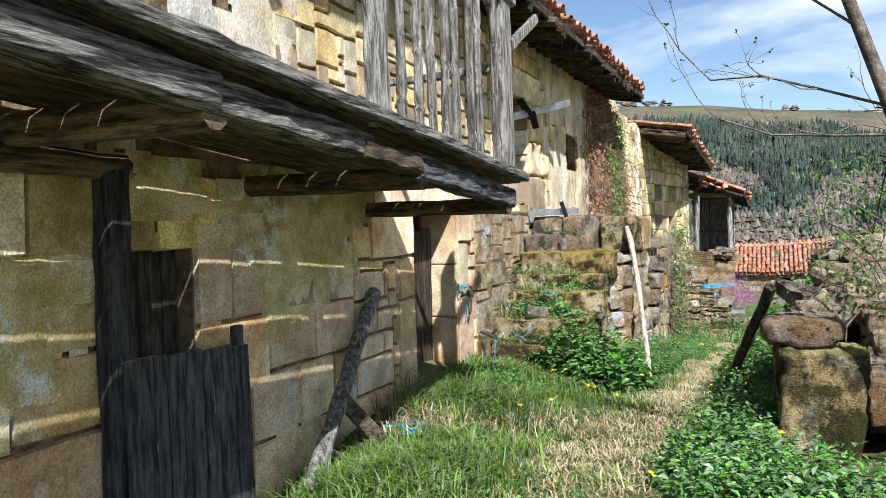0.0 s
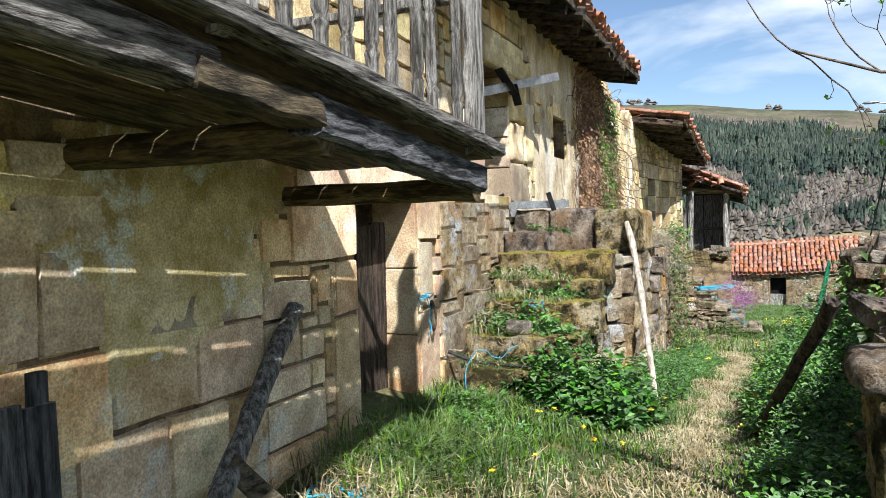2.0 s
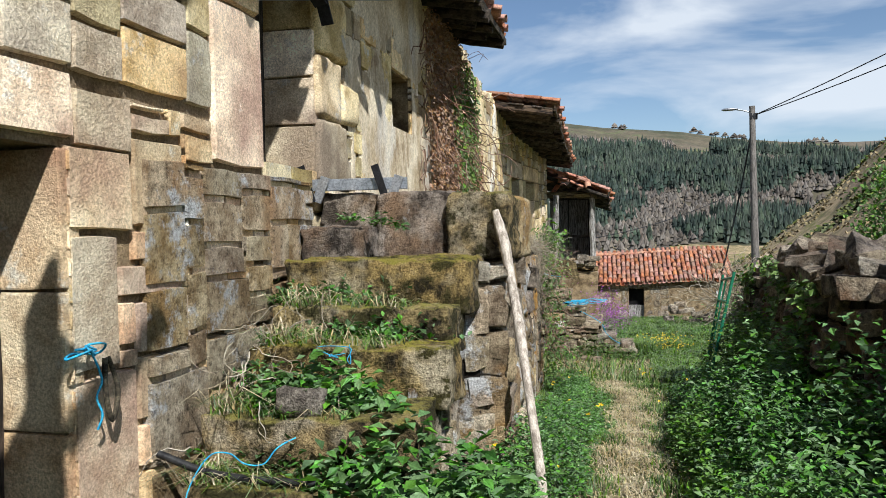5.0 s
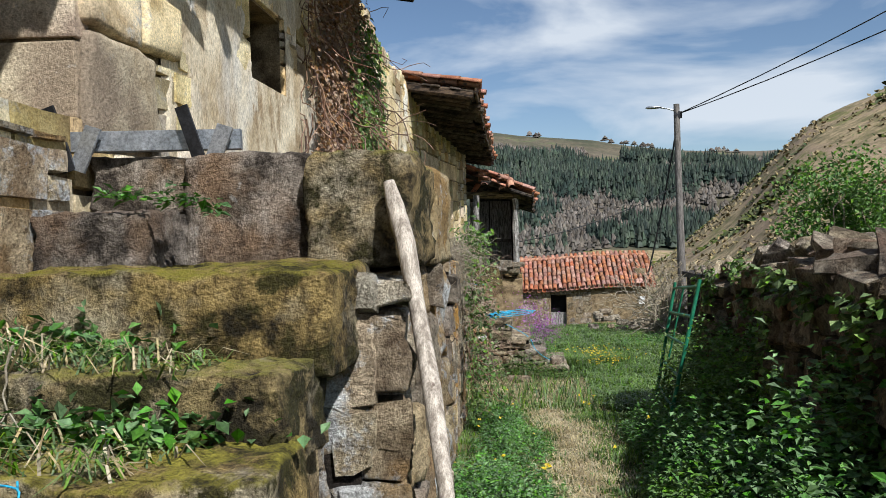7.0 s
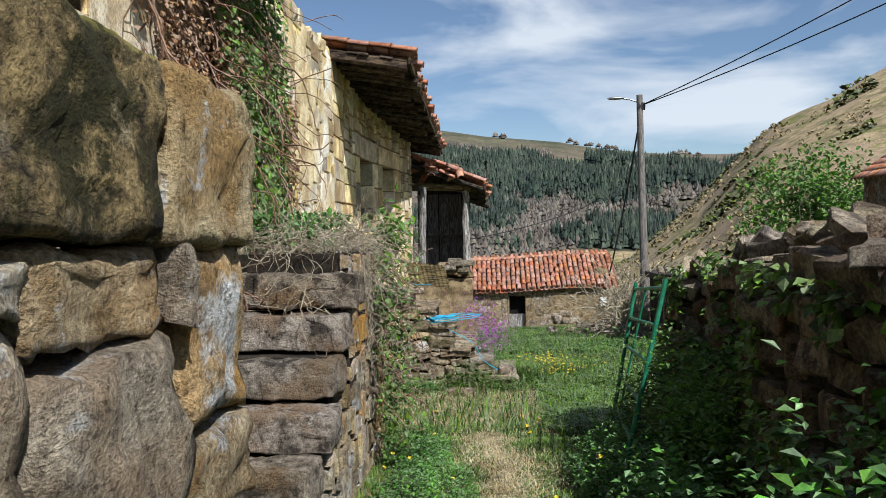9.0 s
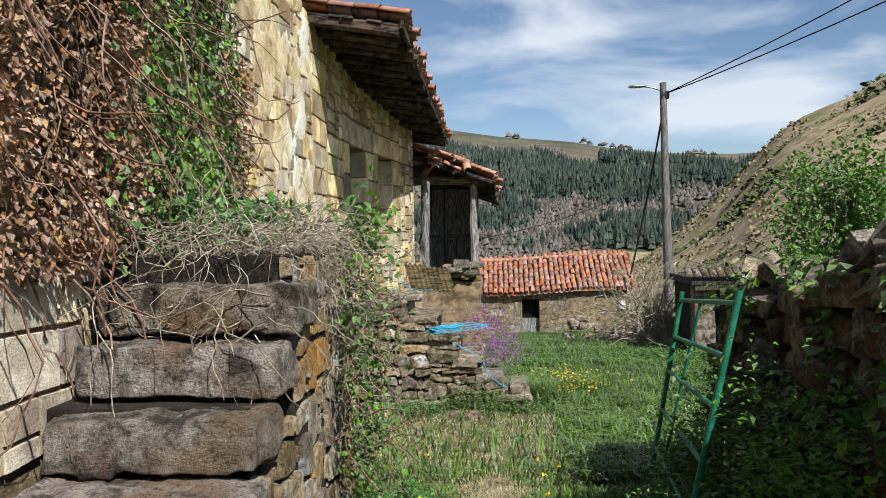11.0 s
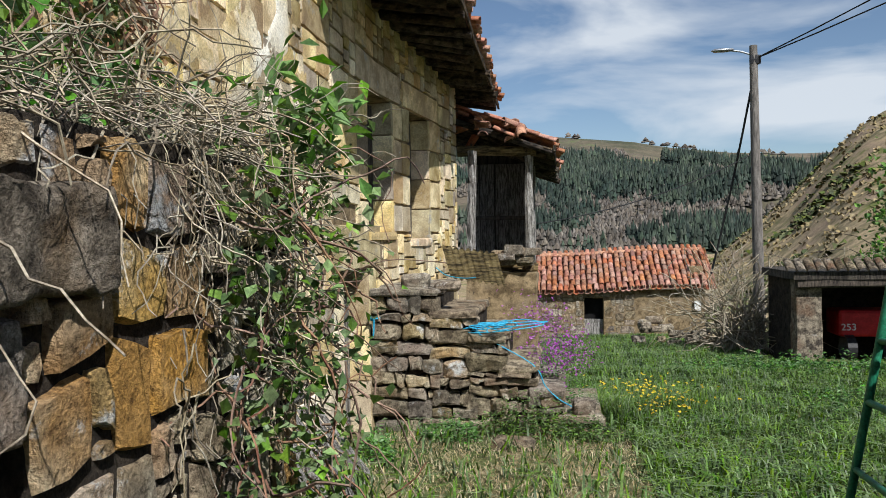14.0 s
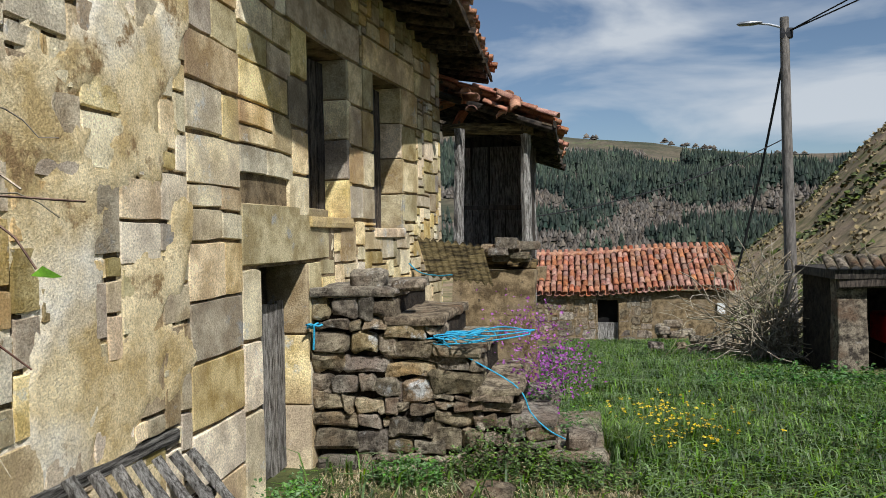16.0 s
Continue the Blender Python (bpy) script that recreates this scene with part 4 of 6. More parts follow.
for lo, hi in (((0, 11.1, -0.8), (1.05, 11.8, 0.15)), ((0, 11.8, -0.8), (1.08, 12.8, 0.5)), ((0, 12.75, -0.8), (1.10, 13.0, 0.95)), ((0, 12.95, -0.8), (1.27, 15.15, 1.1))):
    place("core", Shape().add(*block(lo, hi, 0.0, n=(2, 2, 2), soft=0.03)).mesh("core"), PAINTED_SHADE, stair_1)
SIDE = ((1.12, 0, 0), (0, 1, 0), (0, 0, 1), (1, 0, 0))
rects = list(courses(11.5, 12.4, -0.7, 0.55, (0.16, 0.32), (0.2, 0.45), seed=21)) + list(courses(12.35, 12.95, -0.7, 0.85, (0.2, 0.36), (0.2, 0.5), seed=25))
stone_face(stair_1, rects, *SIDE, PALE_STONE, PALE_STONE, 200, None, 0.03, seed=4000)
for k, q in enumerate(courses(12.95, 15.2, -0.75, 1.10, (0.26, 0.46), (0.5, 1.0), joint=0.012, seed=22)):
    place("stone", Shape().add(*block((1.05, q[0], q[2]), (1.38 + RNG.uniform(0, 0.06), q[1], q[3]), 0.042, 5.0, (5, 9, 8), 0.16, k * 2.7)).mesh("stone", True), (PALE_STONE, LICHEN_STONE, PALE_STONE)[k % 3], stair_1)
stone_face(stair_1, list(courses(1.08, 1.34, -0.7, 1.12, (0.2, 0.4), (0.2, 0.3), seed=26)), (0, 12.95, 0), (1, 0, 0), (0, 0, 1), (0, -1, 0), PALE_STONE, PALE_STONE, 20, None, 0.02, seed=4200)
stone_face(stair_1, list(courses(0.0, 1.34, -0.75, 1.12, (0.22, 0.4), (0.3, 0.6), seed=23)), (0, 15.2, 0), (1, 0, 0), (0, 0, 1), (0, 1, 0), GRAY_STONE, GRAY_STONE, 60, None, 0.06, seed=4300)
# rubble wall under the landing, by the house
stone_face(stair_1, list(courses(10.6, 13.4, 0.0, 1.7, (0.15, 0.34), (0.5, 1.1), joint=0.012, seed=24)), (0.02, 0, 0), (0, 1, 0), (0, 0, 1), (1, 0, 0), LICHEN_STONE, LICHEN_STONE, 90, None, 0.011, seed=4500)

STEPS_2 = [(0.1, 1.02, 17.75, 18.2, -0.85, -0.55), (0.1, 1.10, 18.05, 18.6, -0.58, -0.31), (0.1, 1.16, 18.5, 19.05, -0.30, -0.05), (0.1, 1.13, 18.95, 19.5, -0.02, 0.23), (0.1, 1.14, 19.35, 19.95, 0.27, 0.52), (0.05, 1.19, 19.7, 20.3, 0.56, 0.815)]
stair_2 = stair("stone_stairs", (0.6, 19, -0.8), "dark stone stairs to a terrace, covered in dry vines", STEPS_2, GRAY_STONE)
for lo, hi in (((0, 18.7, -1.2), (1.04, 19.3, -0.3)), ((0, 19.2, -1.2), (1.05, 20.3, 0.25)), ((0, 20.0, -1.4), (1.10, 22.3, 0.98))):
    place("core", Shape().add(*block(lo, hi, 0.0, n=(2, 2, 2), soft=0.03)).mesh("core"), PAINTED_SHADE, stair_2)
stone_face(stair_2, list(courses(18.7, 19.4, -1.1, -0.1, (0.14, 0.26), (0.16, 0.36), [(18.0, 19.0, -0.4, 2)], seed=31)) + list(courses(19.4, 22.3, -1.3, 0.95, (0.16, 0.32), (0.2, 0.5), [(19.0, 19.95, 0.1, 1.2)], seed=32)), (1.10, 0, 0), (0, 1, 0), (0, 0, 1), (1, 0, 0), PALE_STONE, PALE_STONE, 280, None, 0.03, seed=5000)
stone_face(stair_2, list(courses(0.0, 1.1, -1.4, 0.95, (0.16, 0.32), (0.2, 0.5), seed=33)), (0, 22.3, 0), (1, 0, 0), (0, 0, 1), (0, 1, 0), SANDSTONE, SANDSTONE_MIX, 0, None, 0.05, seed=5300)

# dry stone stairs that step down from the porch to the lane
stair_3 = thing("stone_stairs", (1.3, 31, -1.7), "tumbledown dry-stone stairs with blue twine and mauve flowers", "stairs", "outside stairs")
LEVELS = [(0.05, 0.75, 0.05), (0.75, 1.2, -0.22), (1.2, 1.55, -0.5), (1.55, 1.9, -0.85), (1.9, 2.2, -1.12), (2.2, 2.62, -1.42)]
for a, b, z in LEVELS:
    place("core", Shape().add(*block((a, 30.25, -2.2), (b + 0.05, 32.3, z - 0.05), 0.0, n=(1, 1, 1), soft=0.02)).mesh("core"), PAINTED_SHADE, stair_3)
n_st = 0
for a, b, z in LEVELS:
    zz = -1.95
    while zz < z - 0.03:
        h = min(RNG.uniform(0.06, 0.25), z - zz)
        xx = a - RNG.uniform(0, 0.1)
        while xx < b:
            w = RNG.uniform(0.10, 0.5)
            place("stone", Shape().add(*block((xx, 30.14 + RNG.uniform(-0.05, 0.04), zz + RNG.uniform(-0.01, 0.02)), (min(xx + w, b + 0.08), 30.5, zz + h * RNG.uniform(0.8, 1.0)), 0.045, 7, (4, 3, 3), 0.22, n_st)).mesh("stone"), PALE_STONE if xx < 1.0 and RNG.random() < 0.4 else DRY_STONE, stair_3)
            n_st += 1
            xx += w + 0.012
        zz += h
    place("slab", Shape().add(*block((a - 0.03, 30.08, z - 0.07), (b + 0.08, 32.35, z + 0.02), 0.03, 3, (4, 8, 2), 0.3, a)).mesh("slab"), DRY_STONE, stair_3)
for lo, hi in (((2.35, 30.15, -1.42), (2.62, 30.45, -1.22)), ((0.35, 30.2, 0.05), (0.7, 30.6, 0.22)), ((0.75, 30.3, 0.02), (1.05, 30.6, 0.12))):
    place("stone", Shape().add(*block(lo, hi, 0.03, 5, (3, 3, 3), 0.3, lo[0])).mesh("stone"), DRY_STONE, stair_3)
for k in range(6):
    place("stone", Shape().add(*block((2.58, 30.2 + 0.3 * k, -2.2), (2.75, 30.55 + 0.3 * k, -1.5), 0.03, 5, (2, 3, 3), 0.3, k)).mesh("stone"), DRY_STONE, stair_3)

# ---- dry-stone wall across the lane ----
wall_r = thing("drystone_wall", (3.5, 14, -0.3), "tumbled dry-stone field wall of brown rubble, ivy at its foot", "wall")
wx = lambda y: 3.22 + 0.058 * (y - 7.0) + 0.12 * math.sin(y * 0.7)
wz = lambda y: float(np.interp(y, [6.8, 9, 10, 12, 15, 17, 20, 23], [0.86, 0.98, 0.9, 0.98, 1.02, 1.08, 0.85, 0.6]))
n_st, joined = 0, Shape()
core = Shape()
yy = 7.7
while yy < 23.4:
    core.add(*block((wx(yy) + 0.08, yy, -1.6), (wx(yy) + 0.7, yy + 0.55, wz(yy) - 0.08), 0.03, n=(2, 2, 2), soft=0.05))
    yy += 0.5
place("core", core.mesh("core"), PAINTED_SHADE, wall_r)
yy0 = 7.6
for row in range(12):
    yy = yy0 + RNG.uniform(-0.2, 0.1)
    while yy < 23.4:
        w = RNG.uniform(0.22, 0.62)
        base = ground_z(wx(yy) - 0.3, yy, False) - 0.15
        top_z = wz(yy)
        h = (top_z - base) / 8
        z = base + row * h
        if row < 8:
            x = wx(yy) + RNG.uniform(-0.06, 0.05)
            v = block((x, yy, z), (x + 0.3, yy + w - 0.015, z + h * RNG.uniform(0.6, 0.95)), 0.035, 5, (3, 3, 3), 0.12, n_st)
        elif row < 10:
            x = wx(yy) + RNG.uniform(0.0, 0.3)
            v = block((x, yy, top_z - 0.05), (x + RNG.uniform(0.3, 0.55), yy + w * 1.3, top_z + RNG.uniform(0.0, 0.08)), 0.05, 6, (4, 4, 3), 0.10, n_st)
        else:
            x = wx(yy) + RNG.uniform(0.3, 0.55)
            v = block((x, yy, top_z - 0.25), (x + RNG.uniform(0.2, 0.4), yy + w, top_z + RNG.uniform(-0.05, 0.1)), 0.05, 4, (3, 3, 2), 0.35, n_st)
        turn = Euler(RNG.normal(0, (0.35, 0.35, 0.8)) * (1.0 if row >= 8 else 0.35)).to_matrix()
        mid = v[0].mean(0)
        v = ((v[0] - mid) @ np.array(turn).T + mid, v[1])
        if n_st < 290 and (yy < 18 or row > 7):
            place("stone", Shape().add(*v).mesh("stone"), DRY_STONE if row >= 8 and RNG.random() < 0.75 else WALL_STONE, wall_r)
            n_st += 1
        else:
            joined.add(*v)
        yy += w
place("stonework", joined.mesh("stonework"), WALL_STONE_MIX, wall_r, kind="stuff")
mossy = thing("standing_stone", (3.2, 7.0, 0), "upright mossy gatepost stone at the end of a dry-stone wall", "stone")
place("shaft", Shape().add(*block((3.06, 6.85, -0.25), (3.55, 7.45, 0.74), 0.04, 4, (12, 12, 16), 0.14, 3)).mesh("shaft", True), MOSSY_STONE, mossy)
place("cap_stone", Shape().add(*block((2.99, 6.85, 0.73), (3.42, 7.5, 0.90), 0.035, 5, (10, 10, 5), 0.2, 8)).mesh("cap_stone", True), GRAY_STONE, mossy)
near_wall = thing("drystone_wall", (3.7, 7.2, 0), "low tumbled end of a dry-stone wall under nettles", "wall")
for k in range(20):
    y, z = RNG.uniform(7.0, 7.6), RNG.uniform(0.1, 0.8)
    place("stone", Shape().add(*block((3.52 + RNG.uniform(0, 0.1), y, z), (3.95, y + RNG.uniform(0.3, 0.6), z + RNG.uniform(0.10, 0.2)), 0.04, 4, (3, 4, 2), 0.2, k)).mesh("stone"), WALL_STONE, near_wall)
log = thing("leaning_timber", (2.9, 9.6, 0), "dark rotten timber leaning on the dry-stone wall", "timber")
place("trunk", Shape().add(*beam((2.56, 10.6, -0.25), (3.02, 8.9, 0.98), 0.085, 0.10, seg=12, jit=0.015, cham=0.4)).mesh("trunk"), DOOR_WOOD, log)

# ---- hut, pole, shed ----
hut = thing("stone_hut", (4.2, 59, -3.2), "low stone hut with an orange clay-tiled roof", "hut")
hw = Shape()
for q in ((0.9, 3.15, -3.5, -1.45), (3.85, 7.5, -3.5, -1.45), (3.15, 3.85, -1.75, -1.45)):
    hw.add(*block((q[0], 58.0, q[2]), (q[1], 58.5, q[3]), 0.02, n=(6, 2, 4), soft=0.04))
hw.add(*block((0.9, 58.5, -3.5), (1.4, 62, -0.6), 0.02, n=(2, 2, 2), soft=0.03)).add(*block((7.0, 58.5, -3.5), (7.5, 62, -0.6), 0.02, n=(2, 2, 2), soft=0.03))
hut_wall = place("wall", hw.mesh("wall"), MORTAR, hut)
stone_face(hut_wall, list(courses(0.9, 7.5, -3.4, -1.5, (0.2, 0.4), (0.3, 0.7), [(3.15, 3.85, -3.6, -1.7), (5.0, 7.5, -3.1, -1.5)], seed=41)), (0, 58.0, 0), (1, 0, 0), (0, 0, 1), (0, -1, 0), DRY_STONE, DRY_STONE_MIX, 80, None, 0.03, seed=7000)
place("door", Shape().add(*beam((3.5, 58.3, -3.4), (3.5, 58.3, -2.55), 0.72, 0.05, up=(0, 1, 0))).mesh("door"), GREY_WOOD, hut)
# black sheet behind the door, in place of the shade inside the hut
place("dark_inside", Shape().add(*block((3.1, 58.6, -3.4), (3.9, 58.7, -1.6), 0, n=(1, 1, 1))).mesh("dark_inside"), DARKNESS, hut)
rt = Shape()
ang = math.atan2(1.25, 2.9 * PACE)
tilt = Matrix.Rotation(math.pi / 2, 4, "Z") @ Matrix.Rotation(-ang, 4, "Y")
for r in range(8):
    x = 0.78
    while x < 7.7:
        sag = -0.06 * math.sin((x - 0.8) / 6.9 * math.pi * 2) + 0.022 * (x - 0.8)
        for flip in (0, 1):
            j = RNG.normal(0, 0.015, 3)
            m = Matrix.Translation((x + 0.11 * flip + j[0], 57.6 * PACE + r * 0.33 * math.cos(ang) + j[1], -1.52 + r * 0.33 * math.sin(ang) + sag + 0.05 * (1 - flip) + abs(j[2]))) @ tilt
            if flip:
                m = m @ Matrix.Rotation(math.pi, 4, "X")
            rt.add(TILE_V @ np.array(m.to_3x3()).T + np.array(m.translation), TILE_F)
        x += 0.215
roof = place("roof", rt.mesh("roof", True), TILE_MIX, hut, "mottled orange clay tiles")
place("ridge", Shape().add(*tube([(0.8, 60.62, -0.22), (3, 60.62, -0.2), (5, 60.62, -0.1), (7.7, 60.62, -0.05)], 0.12, 8)).mesh("ridge"), TILE, hut)
place("meter_box", Shape().add(*block((7.1, 57.85, -2.2), (7.35, 58.0, -1.85), 0, n=(1, 1, 1), soft=0.05)).mesh("meter_box"), WHITE_PAINT, hut)

pole = thing("street_lamp", (7.5, 47.0, -2.3), "tall weathered utility pole with a street lamp and wires", "street lamp")
place("pole", Shape().add(*tube([(7.40, 47, -2.6), (7.38, 47, 0), (7.33, 47, 3), (7.30, 47, 5.5)], [0.15, 0.14, 0.115, 0.10], 12)).mesh("pole", True), CONCRETE, pole)
place("arm", Shape().add(*tube([(7.30, 47, 5.25), (6.98, 47, 5.36), (6.73, 47, 5.40)], 0.025, 8)).mesh("arm"), STEEL, pole)
place("lamp_head", Shape().add(*lathe((0, 0, 0), [(0, .01), (.04, .06), (.25, .095), (.5, .085), (.58, .02)], 10)).mesh("lamp_head", True), STEEL, pole).matrix_basis = Matrix.Translation(along((6.83, 47, 5.42))) @ Matrix.Rotation(radians(-91), 4, "Y") @ Matrix.Diagonal((0.6, 1, 1, 1))
place("insulator", Shape().add(*block((7.20, 46.85, 5.0), (7.48, 47.1, 5.25), 0.01, n=(2, 2, 2))).mesh("insulator"), BLACK_STEEL, pole)


def wire(a, b, sag, r=0.018, n=16):
    a, b = Vector(a), Vector(b)
    return tube([a.lerp(b, i / n) - Vector((0, 0, sag * 4 * (i / n) * (1 - i / n))) for i in range(n + 1)], r, 5)


for b, sg in (((24, 20, 14.5), 0.9), ((25, 19, 13.3), 1.0)):
    place("wire", Shape().add(*wire((7.33, 47, 5.15), b, sg)).mesh("wire"), BLACK_RUBBER, pole)
place("wire", Shape().add(*wire((7.30, 47, 2.7), (1.7, 41.5, 0.9), 0.25, 0.014)).mesh("wire"), BLACK_RUBBER, pole)
place("stay_wire", Shape().add(*wire((7.28, 47, 4.6), (6.4, 48.5, -0.5), 0.2, 0.03)).mesh("stay_wire"), BLACK_RUBBER, pole)

shed = thing("open_shed", (8, 43, -2), "dark open shed with a stone pier and tiled edge", "shed")
place("pier", Shape().add(*block((7.22, 41.8, -2.6), (7.75, 42.4, -0.35), 0.03, n=(3, 3, 8), soft=0.1)).mesh("pier"), WALL_STONE, shed)
place("roof", Shape().add(*block((7.1, 41.5, -0.38), (11, 45, -0.2), 0.02, n=(8, 5, 1), soft=0.1)).mesh("roof"), DARK_WOOD, shed)
place("lintel", Shape().add(*beam((7.2, 41.7, -0.45), (11, 41.7, -0.4), 0.2, 0.2)).mesh("lintel"), DARK_WOOD, shed)
# walls coloured near black to carry the shade inside the shed
place("wall", Shape().add(*block((7.3, 45, -2.8), (11, 45.3, -0.2), 0.02, n=(3, 1, 3), soft=0.1)).add(*block((7.25, 42.4, -2.8), (7.45, 45, -0.3), 0.02, n=(2, 2, 2), soft=0.1)).add(*block((10.8, 41.6, -2.8), (11, 45, -0.3), 0.02, n=(2, 2, 2), soft=0.1)).mesh("wall"), PAINTED_SHADE, shed)
st = Shape()
x = 7.05
while x < 11:
    m = Matrix.Translation(along((x, 41.4, -0.19))) @ tilt
    st.add(TILE_V @ np.array(m.to_3x3()).T + np.array(m.translation), TILE_F)
    x += 0.2
place("edge_tiles", st.mesh("edge_tiles", True), WALL_STONE_MIX, shed)

# ---- porch at the far end ----
def bend(y):
    return 0.09 * max(0.0, y - 31.0)


porch = thing("timber_porch", (1.0, 38, 0), "ramshackle timber porch with grey posts and a broken tiled roof", "porch")
for x, y, z0, z1 in ((1.70, 37.2, -2.1, 2.25), (1.68, 39.6, -2.1, 2.2), (0.66, 37.0, 0.2, 2.2)):
    place("post", Shape().add(*beam((x, y, z0), (x + 0.02, y, z1), 0.15, 0.15, up=(0, 1, 0), seg=14, jit=0.02, cham=0.35)).mesh("post"), GREY_WOOD, porch)
for z in (0.12, 2.22):
    place("beam", Shape().add(*beam((0.4, 37.2, z), (1.85, 37.15, z - 0.05), 0.18, 0.18, seg=8, jit=0.02, cham=0.3)).mesh("beam"), BROWN_WOOD_X, porch)
    place("beam", Shape().add(*beam((1.7, 36.9, z), (1.7, 40.2, z - 0.1), 0.16, 0.18, seg=8, jit=0.02, cham=0.3)).mesh("beam"), BROWN_WOOD_Y, porch)
x = 0.5
while x < 1.68:
    w = RNG.uniform(0.10, 0.2)
    place("board", Shape().add(*beam((x, 39.3, 0.15), (x + RNG.uniform(-0.03, 0.03), 39.3, 2.1), 0.03, w * 0.9, up=(1, 0, 0), seg=8, jit=0.01)).mesh("board"), GREY_WOOD, porch)
    x += w
y = 37.5
while y < 39.6:
    w = RNG.uniform(0.12, 0.2)
    place("board", Shape().add(*beam((1.72, y, 0.2), (1.74, y, 2.1), 0.03, w * 0.9 * PACE, up=(0, 1, 0), seg=8, jit=0.01)).mesh("board"), DARK_WOOD, porch)
    y += w
# added solid sheet that shuts daylight out of the board gaps, darkening the porch
place("back_panel", Shape().add(*block((0.4, 39.4, 0.1), (1.75, 39.5, 2.3), 0.005, n=(2, 1, 2))).mesh("back_panel"), DARK_WOOD, porch)
place("floor", Shape().add(*block((0.4, 37.1, 0.16), (1.75, 40.2, 0.24), 0.01, n=(3, 4, 1))).mesh("floor"), DARK_WOOD, porch)
place("rail", Shape().add(*beam((0.5, 38.2, 1.0), (1.7, 38.2, 1.0), 0.05, 0.08)).mesh("rail"), DARK_WOOD, porch)
proof = tiled_roof(porch, 36.7, 41.6, 2.15, 2.18, 1.90, 20, depth=2.0, rows=6, loose=0.05, limit=240, rafters=0.6, name="porch_roof")
for k in range(14):
    m = Matrix.Translation(along((RNG.uniform(0.5, 1.7), RNG.uniform(36.5, 37.2), RNG.uniform(2.45, 2.66)))) @ Euler(RNG.uniform(-0.6, 0.6, 3)).to_matrix().to_4x4() @ Matrix.Rotation(RNG.uniform(0, 6), 4, "Z")
    ob = new("roof_tile", TILE_SHARED)
    ob.parent, ob.matrix_parent_inverse, ob.matrix_basis = proof, world_of(proof).inverted(), m
for k in range(16):
    p = (RNG.uniform(1.0, 1.6), RNG.uniform(36.2, 37.0), 0.1 + 0.05 * (k // 4) + RNG.uniform(0, 0.12))
    place("stone", Shape().add(*block(p, (p[0] + RNG.uniform(0.2, 0.4), p[1] + RNG.uniform(0.2, 0.4), p[2] + RNG.uniform(0.08, 0.16)), 0.03, 5, (3, 3, 2), 0.3, k)).mesh("stone"), DRY_STONE, porch)
place("pier", Shape().add(*block((0.6, 36.6, -2.1), (1.85, 37.3, 0.0), 0.04, 4, (5, 4, 8), 0.06, 4)).mesh("pier"), MORTAR, porch)
sheet = thing("corrugated_sheet", (0.9, 34.5, 0.2), "rusty corrugated roofing sheet leaning on stones", "sheet")
nn = 40
v, f = [], []
for i in range(nn + 1):
    for j, (zz, dx) in enumerate(((0.5, 0.0), (0.0, 0.12))):
        for th in (0, 0.012):
            v.append((0.45 + 0.85 * i / nn + dx, 34.0 + dx + th, zz - 0.12 * i / nn + 0.025 * math.sin(i * 1.4) + 0.02))
for i in range(nn):
    a = i * 4
    f += [(a, a + 4, a + 6, a + 2), (a + 1, a + 3, a + 7, a + 5), (a, a + 1, a + 5, a + 4), (a + 2, a + 6, a + 7, a + 3)]
place("sheet", raw("sheet", [along(p) for p in v], f), BROWN_WOOD_X, sheet)
# the last stretch of the house swings out towards the lane
skip = {"roof", "roof_tile", "rafter", "roof_board", "tiles"}
for o in [k for k in house_c.children_recursive if k.type == "MESH" and k.data.name.split(".")[0] not in skip]:
    co = np.empty(len(o.data.vertices) * 3, np.float32)
    o.data.vertices.foreach_get("co", co)
    co = co.reshape(-1, 3)
    co[:, 0] += 0.09 * np.maximum(0, co[:, 1] / PACE - 31.0)
    o.data.vertices.foreach_set("co", co.ravel())
    o.data.update()

# ---- loose things by the houses ----
b1 = thing("steel_bracket", (0.1, 13.5, 3.0), "galvanised steel channel jutting from the upper doorway", "bracket", "steel brackets")
place("channel", Shape().add(*beam((-0.2, 12.45, 2.84), (0.42, 14.5, 3.21), 0.05, 0.10, seg=2, jit=0.0, cham=0.05)).mesh("channel"), STEEL, b1)
place("plate", Shape().add(*beam((0.03, 13.0, 3.16), (0.12, 13.4, 2.92), 0.015, 0.10, up=(1, 0, 0), seg=1, jit=0, cham=0.05)).mesh("plate"), BLACK_STEEL, b1)
place("plate", Shape().add(*beam((0.12, 13.35, 3.02), (0.14, 13.5, 2.80), 0.015, 0.09, up=(1, 0, 0), seg=1, jit=0, cham=0.05)).mesh("plate"), BLACK_STEEL, b1)
b2 = thing("steel_bracket", (0.3, 13.3, 1.7), "galvanised steel channel lying on the landing wall with dark plates", "bracket", "steel brackets")
place("channel", Shape().add(*beam((-0.45, 13.40, 1.66), (0.66, 13.72, 1.67), 0.05, 0.085, seg=2, jit=0.0, cham=0.05)).mesh("channel"), STEEL, b2)
for x, y in ((-0.02, 13.50), (0.50, 13.64)):
    place("plate", Shape().add(*beam((x - 0.05, y - 0.08, 1.80), (x + 0.03, y - 0.06, 1.54), 0.012, 0.055, up=(1, 0, 0), seg=1, jit=0, cham=0.05)).mesh("plate"), BLACK_STEEL, b2)
    place("tab", Shape().add(*beam((x + 0.12, y - 0.02, 1.72), (x + 0.06, y - 0.06, 1.54), 0.012, 0.07, up=(1, 0, 0), seg=1, jit=0, cham=0.05)).mesh("tab"), STEEL, b2)
